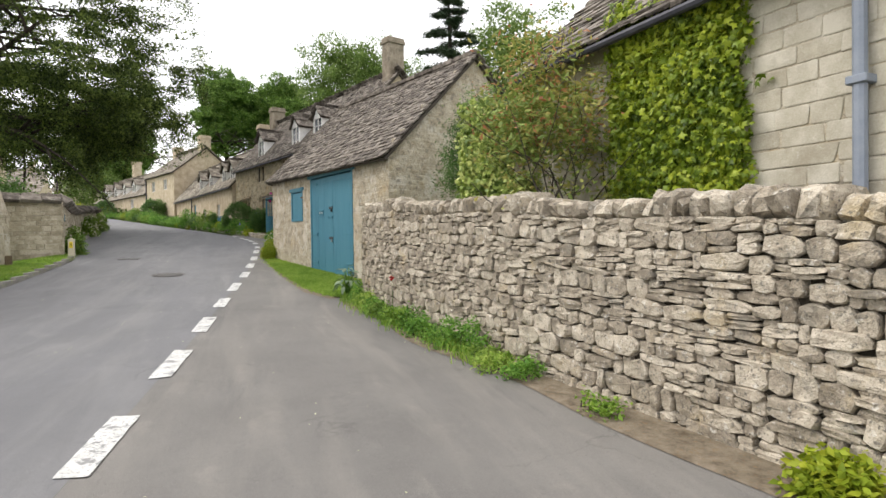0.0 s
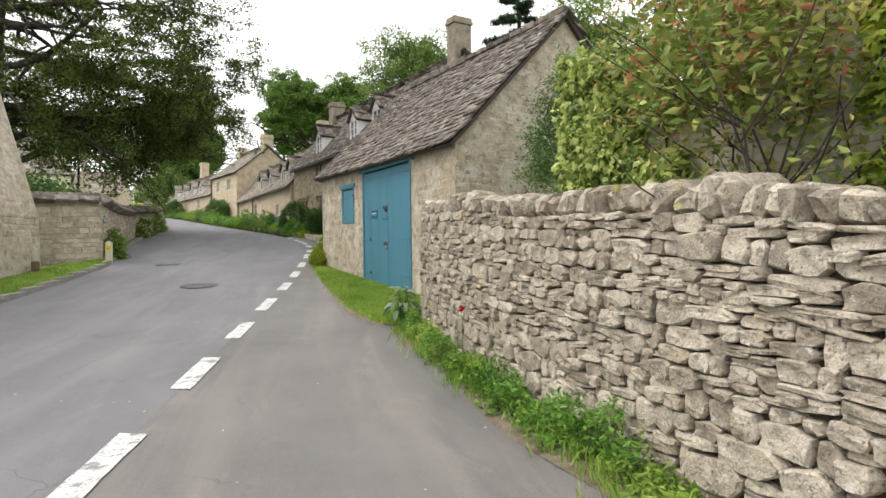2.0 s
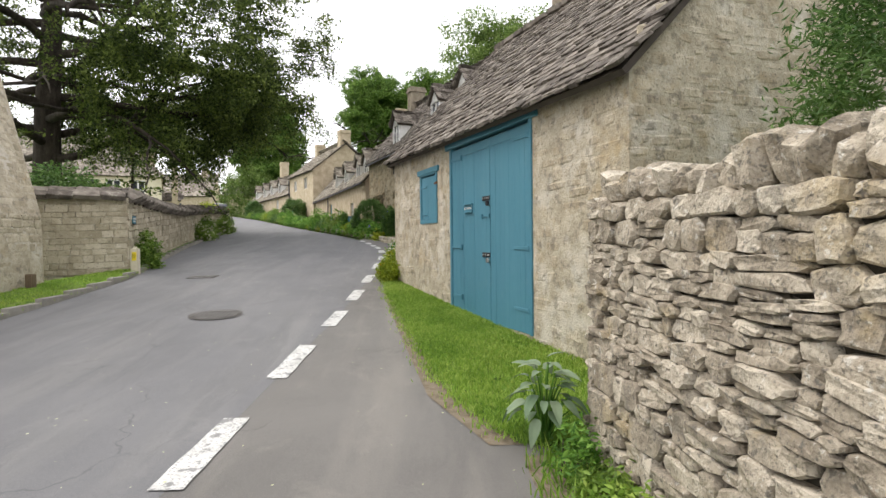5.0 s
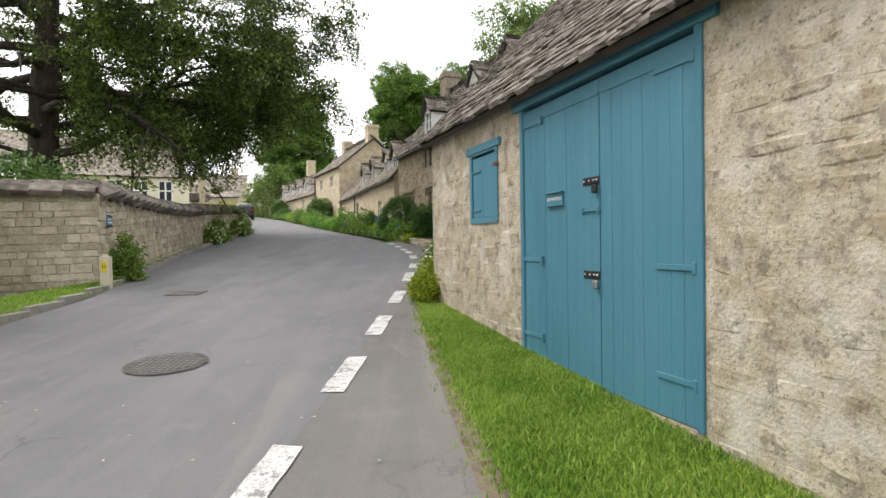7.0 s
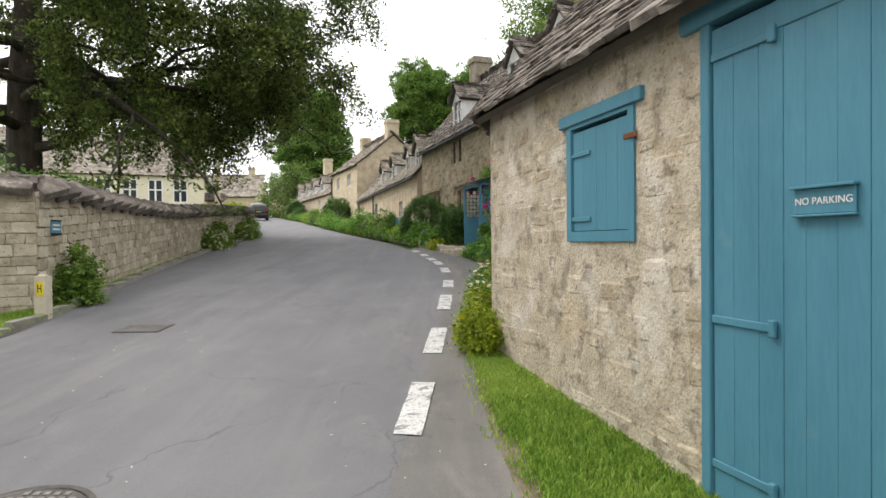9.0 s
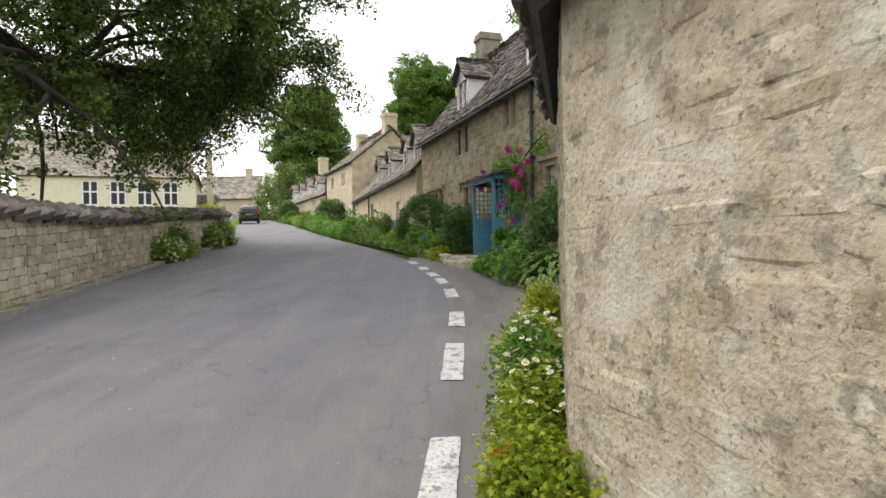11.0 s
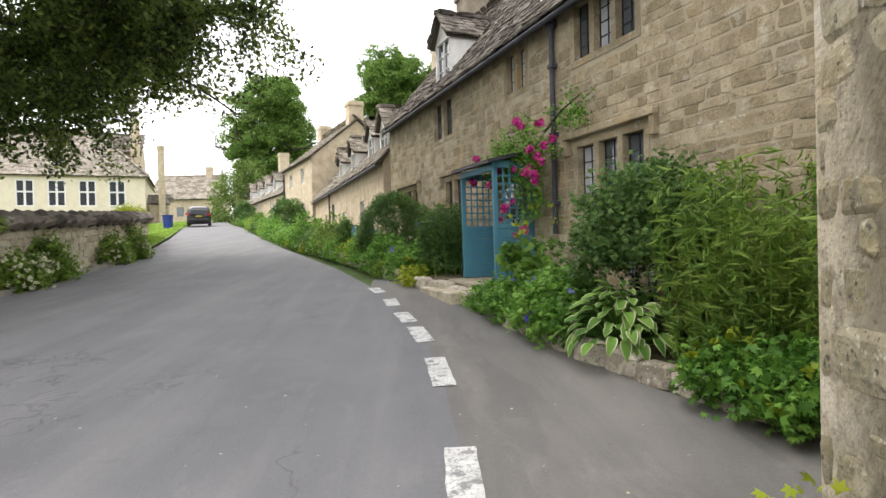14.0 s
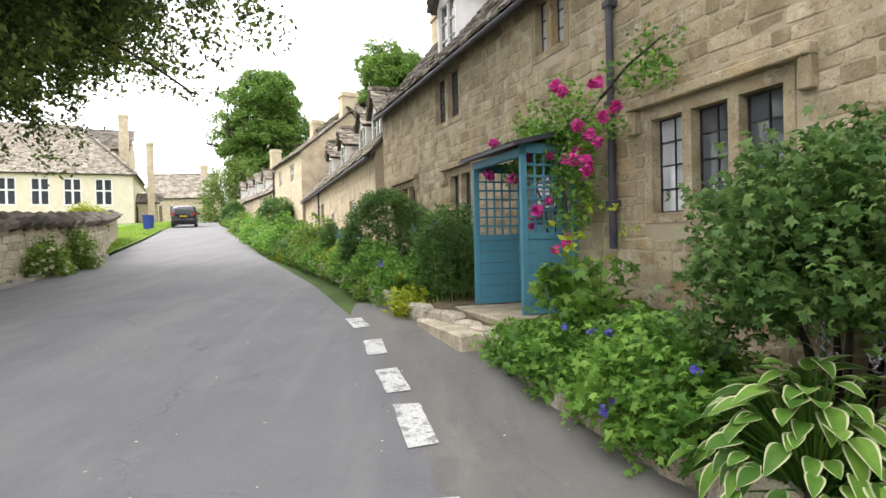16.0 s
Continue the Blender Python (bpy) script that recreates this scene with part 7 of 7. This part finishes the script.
def photinia():
    x, y = 4.22, 7.5
    root = plant("photinia", x, y, "leggy photinia shrub with bronze-red young leaves", "shrub", gz(8))
    r = random.Random(9)
    tips = []
    for i in range(7):
        a = i * 0.9 + r.uniform(-0.2, 0.2)
        bm = bmesh.new()
        limb(bm, (0.05 * math.cos(a), 0.05 * math.sin(a), -0.1), (math.cos(a) * 0.2, math.sin(a) * 0.3, 1.0), 2.5, 0.022, 1, r, tips, 0.03)
        part("stem", bm, M_BARK, root, "", True)
    t = np.array([tuple(p) for p in tips])
    t = t[(t[:, 2] > 1.5) & (t[:, 2] < 4.3) & (np.hypot(t[:, 0] + 0.25, t[:, 1] - 0.2) < 1.05)]
    g = np.random.RandomState(9)
    c = np.concatenate([t, mound(-0.25, 0.25, 2.6, 0.75, 0.95, 1.75, 150, 9, 0.3)])
    v, f = leaves(c, 0.1, (0.16, 0.16, 0.14), 24, 9, aspect=0.4)
    leaf_ob("foliage", v, f, M_SHRUB, root)
    top = c[c[:, 2] > 2.6]
    v, f = leaves(top, 0.09, (0.16, 0.16, 0.14), 4, 10, aspect=0.4)
    leaf_ob("young_foliage", v, f, M_REDLEAF, root)


photinia()
bush("yew_shrub", 5.5, 13.05, 1.15, 0.8, 4.7, 0.09, M_DGREEN, "dark feathery yew shrub against the gable", 420, 34, 71, z=gz(12), spread=0.12, aspect=0.25, lo=0.6, foot=2.6)

M_CREAMPETAL = leafmat("cream_petal", (0.5, 0.5, 0.32), (0.6, 0.6, 0.4), (0.7, 0.7, 0.5), 0.3)
# left side
bush("wall_shrub", -6.0, 25.15, 0.32, 0.4, 1.05, 0.08, M_TALL, "upright yellow-green shrub by the garden wall", 130, 28, 80, spread=0.07, z=gz(25))
for i, (x, y, h) in enumerate(((-8.1, 35.9, 0.8), (-8.35, 37.2, 1.0), (-9.0, 42.2, 1.1), (-8.8, 40.6, 0.9))):
    bush("cow_parsley", x, y, 0.45, 0.65, h, 0.1, M_TALL, "bushy cream-flowered plant at the garden wall", 130, 26, 81 + i, spread=0.09, z=gz(y), group="plants at the garden wall", flowers=(M_CREAMPETAL, 60, 0.085))
bush("ivy_mound", -8.6, 25.6, 1.2, 1.6, 1.2, 0.13, M_DGREEN, "dark ivy spilling over the wall coping", 160, 30, 95, z=gz(25) + 1.7, spread=0.15)
bush("laurel", -9.8, 30.5, 1.0, 2.2, 1.3, 0.14, M_CHESTNUT, "dark leafy laurel behind the garden wall", 220, 30, 96, z=gz(30) + 1.2, spread=0.16)
bush("golden_shrub", -11.6, 47.2, 0.6, 0.8, 0.75, 0.1, M_YGREEN, "golden-leaved shrub above the garden wall", 130, 28, 97, z=gz(47) + 1.05, spread=0.1)


# small things
def bollard():
    b = empty("marker_post", Matrix.Translation((-5.78, 24.0, gz(24))), "short cream concrete marker post with yellow plate", "post")
    bm = bmesh.new()
    box(bm, -0.09, 0.09, -0.07, 0.07, -0.1, 0.72)
    bmesh.ops.bevel(bm, geom=[e for e in bm.edges if e.verts[0].co.z > 0.5 and e.verts[1].co.z > 0.5], offset=0.05, segments=3, affect="EDGES")
    part("post", bm, M_POST, b)
    p = part("plate", boxes((-0.055, 0.055, -0.078, -0.07, 0.36, 0.58), bevel=0.004), M_YELLOW, b, "yellow hydrant plate")
    part("plate_letter", boxes((-0.03, -0.018, -0.082, -0.078, 0.42, 0.54), (0.018, 0.03, -0.082, -0.078, 0.42, 0.54), (-0.018, 0.018, -0.082, -0.078, 0.473, 0.487)), M_IRON, p)


M_POST = mat("cream_concrete", [(0.5, 0.45, 0.34), (0.62, 0.57, 0.45)], 6, 60, 0.9, 0.3, 0.004)
M_YELLOW = mat("yellow_plate", [(0.7, 0.55, 0.02), (0.8, 0.65, 0.04)], 6, 60, 0.5, 0.05, 0.001)
bollard()
stump = tagged(part("verge_stump", boxes((-0.08, 0.08, -0.08, 0.08, -0.1, 0.32), bevel=0.02), M_OAK, None), "small dark wooden stump on the grass verge", "post")
stump.location = (-6.75, 21.4, gz(21.4) + 0.05)

# wall plaque
pl = empty("wall_plaque", basis((-6.22, 24.75, gz(24.7) + 1.28), (-6.32, 25.2, gz(24.7) + 1.28)), "small blue-green plaque on the garden wall", "sign")
part("plate", boxes((0, 0.36, -0.05, -0.025, 0, 0.22), bevel=0.005), M_BLUE, pl)
part("rim", boxes((-0.015, 0.375, -0.06, -0.045, -0.015, 0.01), (-0.015, 0.375, -0.06, -0.045, 0.21, 0.235), bevel=0.003), M_IRON, pl)
for i in range(2):
    part("text_bar", boxes((0.05, 0.31, -0.056, -0.051, 0.06 + 0.07 * i, 0.09 + 0.07 * i)), M_WHITE, pl)


def manhole(x, y, r):
    """A round iron cover with a raised grid of studs in a tarmac collar."""
    a = math.atan2(gz(y + 0.5) - gz(y - 0.5), 1.0)
    root = empty("manhole_cover", pose(x, y, gz(y) + 0.006, math.degrees(a)), "round cast-iron manhole cover in the road", "manhole cover")
    bm = bmesh.new()
    bmesh.ops.create_cone(bm, cap_ends=True, segments=40, radius1=r, radius2=r, depth=0.02)
    part("plate", bm, M_COVER, root)
    bm = bmesh.new()
    n = 40
    for k in range(n):
        p = []
        for j in (k, k + 1):
            for rad in (r * 1.02, r * 1.12):
                p.append(bm.verts.new((math.cos(j * math.tau / n) * rad, math.sin(j * math.tau / n) * rad, 0.013)))
        bm.faces.new((p[0], p[1], p[3], p[2]))
    part("rim", bm, M_COVER, root)
    bm = bmesh.new()
    s = r / 6
    for i in range(-6, 7):
        for j in range(-6, 7):
            if math.hypot(i, j) < 5.6:
                box(bm, i * s - s * 0.3, i * s + s * 0.3, j * s - s * 0.3, j * s + s * 0.3, 0.01, 0.016)
    tagged(part("stud", bm, M_COVER2, root), kind="stuff")


M_COVER = mat("cast_iron", [(0.07, 0.065, 0.06), (0.12, 0.11, 0.1)], 10, 80, 0.7, 0.3, 0.002, metal=0.3)
M_COVER2 = mat("worn_cast_iron", [(0.16, 0.155, 0.15), (0.24, 0.235, 0.225)], 10, 80, 0.6, 0.3, 0.002, metal=0.4)
manhole(-2.0, 18.45, 0.38)
gul = empty("gully_cover", pose(-3.85, 23.3, gz(23.3) + 0.008, math.degrees(math.atan(gz(23.8) - gz(22.8)))), "rectangular iron access cover in the road", "gully cover")
part("frame", boxes((-0.32, 0.32, -0.24, 0.24, -0.02, 0.004)), M_COVER, gul)
for i in range(6):
    part("bar", boxes((-0.28, 0.28, -0.2 + i * 0.07, -0.165 + i * 0.07, 0.004, 0.009)), M_COVER2, gul)

# fallen petals and grit
g = np.random.RandomState(8)
pts = [(g.uniform(-4, 2.2), g.uniform(4, 34)) for _ in range(420)]
v, f = leaves([(x, y, gz(y) + 0.012) for x, y in pts if x < at_y(RIGHT_EDGE, y) - 0.1], 0.03, (0.001, 0.001, 0.0005), 1, 8, aspect=0.6)
v[:, 2] = np.array([gz(y) for y in v[:, 1]]) + 0.012 + (v[:, 2] - v[:, 2].min()) * 0.0
tagged(leaf_ob("fallen_petals", v, f, M_LEAFPALE), "pale fallen petals scattered on the asphalt", "petals", kind="stuff")


def wheelie_bin(x, y):
    b = empty("wheelie_bin", Matrix.Translation((x, y, gz(y) + 0.05)), "blue plastic wheelie bin on the grass bank", "bin")
    bm = bmesh.new()
    vs = box(bm, -0.28, 0.28, -0.3, 0.3, 0.05, 1.0)
    for w in vs:
        if w.co.z < 0.5:
            w.co.x *= 0.82
            w.co.y *= 0.82
    bmesh.ops.bevel(bm, geom=bm.edges[:], offset=0.03, segments=2, affect="EDGES")
    part("body", bm, M_BIN, b)
    part("lid", boxes((-0.31, 0.31, -0.34, 0.33, 1.0, 1.07), bevel=0.02), M_BIN, b)


M_BIN = mat("blue_plastic", [(0.015, 0.04, 0.2), (0.02, 0.055, 0.26)], 6, 60, 0.45, 0.05, 0.001)
wheelie_bin(-18.6, 66.5)

# the dark people carrier on the road
M_CARPAINT = mat("black_car_paint", [(0.008, 0.008, 0.012), (0.012, 0.012, 0.017)], 3, 20, 0.18, 0, 0, spec=0.7)
M_TYRE = mat("tyre_rubber", [(0.015, 0.015, 0.015), (0.03, 0.03, 0.03)], 8, 60, 0.85, 0.2, 0.002)
M_TAIL = mat("red_lamp", [(0.3, 0.01, 0.01), (0.4, 0.02, 0.015)], 8, 60, 0.25, 0, 0)
M_PLATE = mat("yellow_number_plate", [(0.7, 0.5, 0.03), (0.75, 0.56, 0.05)], 8, 60, 0.4, 0, 0)


def car(x, y, heading):
    """Length along y, rear at the lower end."""
    ang = math.degrees(math.atan(gz(y + 1) - gz(y))) 
    c = empty("people_carrier", Matrix.Translation((x, y, gz(y))) @ Matrix.Rotation(radians(heading), 4, "Z") @ Matrix.Rotation(radians(ang), 4, "X"), "black people carrier car driving up the road", "car")
    # cross-section stations: y, half-width low, half-width at belt, half-width at roof, sill, belt, roof
    st = [(-2.35, 0.78, 0.8, 0.62, 0.42, 0.95, 1.0), (-2.28, 0.88, 0.9, 0.7, 0.3, 1.0, 1.55), (-1.9, 0.93, 0.94, 0.74, 0.24, 1.0, 1.7), (-0.6, 0.94, 0.95, 0.76, 0.24, 0.98, 1.74), (0.5, 0.94, 0.95, 0.74, 0.24, 0.96, 1.68), (1.35, 0.93, 0.93, 0.7, 0.24, 0.95, 1.1), (2.0, 0.88, 0.86, 0.6, 0.26, 0.82, 0.88), (2.35, 0.72, 0.7, 0.5, 0.36, 0.66, 0.7)]
    bm = bmesh.new()
    rings = []
    for yy, a, b, d, lo, mid, hi in st:
        p = [(-a * 0.9, lo), (-a, lo + 0.15), (-b, mid - 0.1), (-b * 0.99, mid), (-d * 1.04, hi - 0.1), (-d * 0.85, hi), (d * 0.85, hi), (d * 1.04, hi - 0.1), (b * 0.99, mid), (b, mid - 0.1), (a, lo + 0.15), (a * 0.9, lo)]
        rings.append([bm.verts.new((px, yy, pz)) for px, pz in p])
    for r, s in zip(rings, rings[1:]):
        for k in range(12):
            bm.faces.new((r[k], r[(k + 1) % 12], s[(k + 1) % 12], s[k]))
    bm.faces.new(rings[0])
    bm.faces.new(rings[-1][::-1])
    bmesh.ops.recalc_face_normals(bm, faces=bm.faces)
    body = part("body", bm, M_CARPAINT, c, "", True)
    part("rear_window", boxes((-0.62, 0.62, -2.36, -2.3, 1.08, 1.5), bevel=0.03), M_GLASS, body)
    part("windscreen", prism_bm([(-0.68, 0.62, 1.64), (0.68, 0.62, 1.64), (0.82, 1.32, 1.14), (-0.82, 1.32, 1.14)], (0, 0.03, 0.03)), M_GLASS, body)
    for s in (-1, 1):
        part("side_window", prism_bm([(s * 0.965, -1.9, 1.06), (s * 0.965, 0.95, 1.04), (s * 0.82, 0.35, 1.56), (s * 0.82, -1.8, 1.58)], (s * 0.01, 0, 0)), M_GLASS, body)
        part("tail_lamp", boxes((s * 0.78 - 0.12, s * 0.78 + 0.1, -2.38, -2.2, 0.98, 1.2), bevel=0.03), M_TAIL, body)
        part("headlamp", boxes((s * 0.62 - 0.14, s * 0.62 + 0.12, 2.02, 2.26, 0.62, 0.78), bevel=0.03), M_GLASS, body)
        part("door_mirror", boxes((s * 1.04 - 0.1, s * 1.04 + 0.08, 0.72, 0.86, 1.0, 1.16), bevel=0.04), M_CARPAINT, body)
        part("roof_rail", boxes((s * 0.66 - 0.02, s * 0.66 + 0.02, -1.8, 0.3, 1.73, 1.77), bevel=0.01), M_STEEL, body)
        for yy in (-1.45, 1.42):
            bm = bmesh.new()
            bmesh.ops.create_cone(bm, cap_ends=True, segments=28, radius1=0.33, radius2=0.33, depth=0.22, matrix=Matrix.Translation((s * 0.84, yy, 0.33)) @ Matrix.Rotation(radians(90), 4, "Y"))
            bmesh.ops.bevel(bm, geom=[e for e in bm.edges if e.is_boundary is False and len(e.link_faces) == 2 and abs(e.calc_face_angle()) > 1], offset=0.03, segments=2, affect="EDGES")
            w = part("wheel", bm, M_TYRE, c)
            bm = bmesh.new()
            for k in range(7):
                box(bm, -0.02, 0.02, 0.02, 0.2, -0.02, 0.02, Matrix.Translation((s * 0.95, yy, 0.33)) @ Matrix.Rotation(k * math.tau / 7, 4, "X"))
            bmesh.ops.create_cone(bm, cap_ends=True, segments=20, radius1=0.06, radius2=0.05, depth=0.05, matrix=Matrix.Translation((s * 0.95, yy, 0.33)) @ Matrix.Rotation(radians(90), 4, "Y"))
            part("rim", bm, M_STEEL, w)
    part("bumper", boxes((-0.82, 0.82, -2.42, -2.2, 0.42, 0.72), bevel=0.06), M_CARPAINT, c)
    np_ = part("number_plate", boxes((-0.26, 0.26, -2.385, -2.36, 0.86, 0.97), bevel=0.005), M_PLATE, body)
    part("plate_bar", boxes((-0.21, 0.21, -2.392, -2.386, 0.89, 0.94)), M_IRON, np_)


def prism_bm(pts, d):
    bm = bmesh.new()
    a = [bm.verts.new(p) for p in pts]
    b = [bm.verts.new(Vector(p) + Vector(d)) for p in pts]
    bm.faces.new(a)
    bm.faces.new(b[::-1])
    for i in range(len(a)):
        bm.faces.new((a[(i + 1) % len(a)], a[i], b[i], b[(i + 1) % len(a)]))
    bmesh.ops.recalc_face_normals(bm, faces=bm.faces)
    return bm


car(-19.4, 74.5, 20)
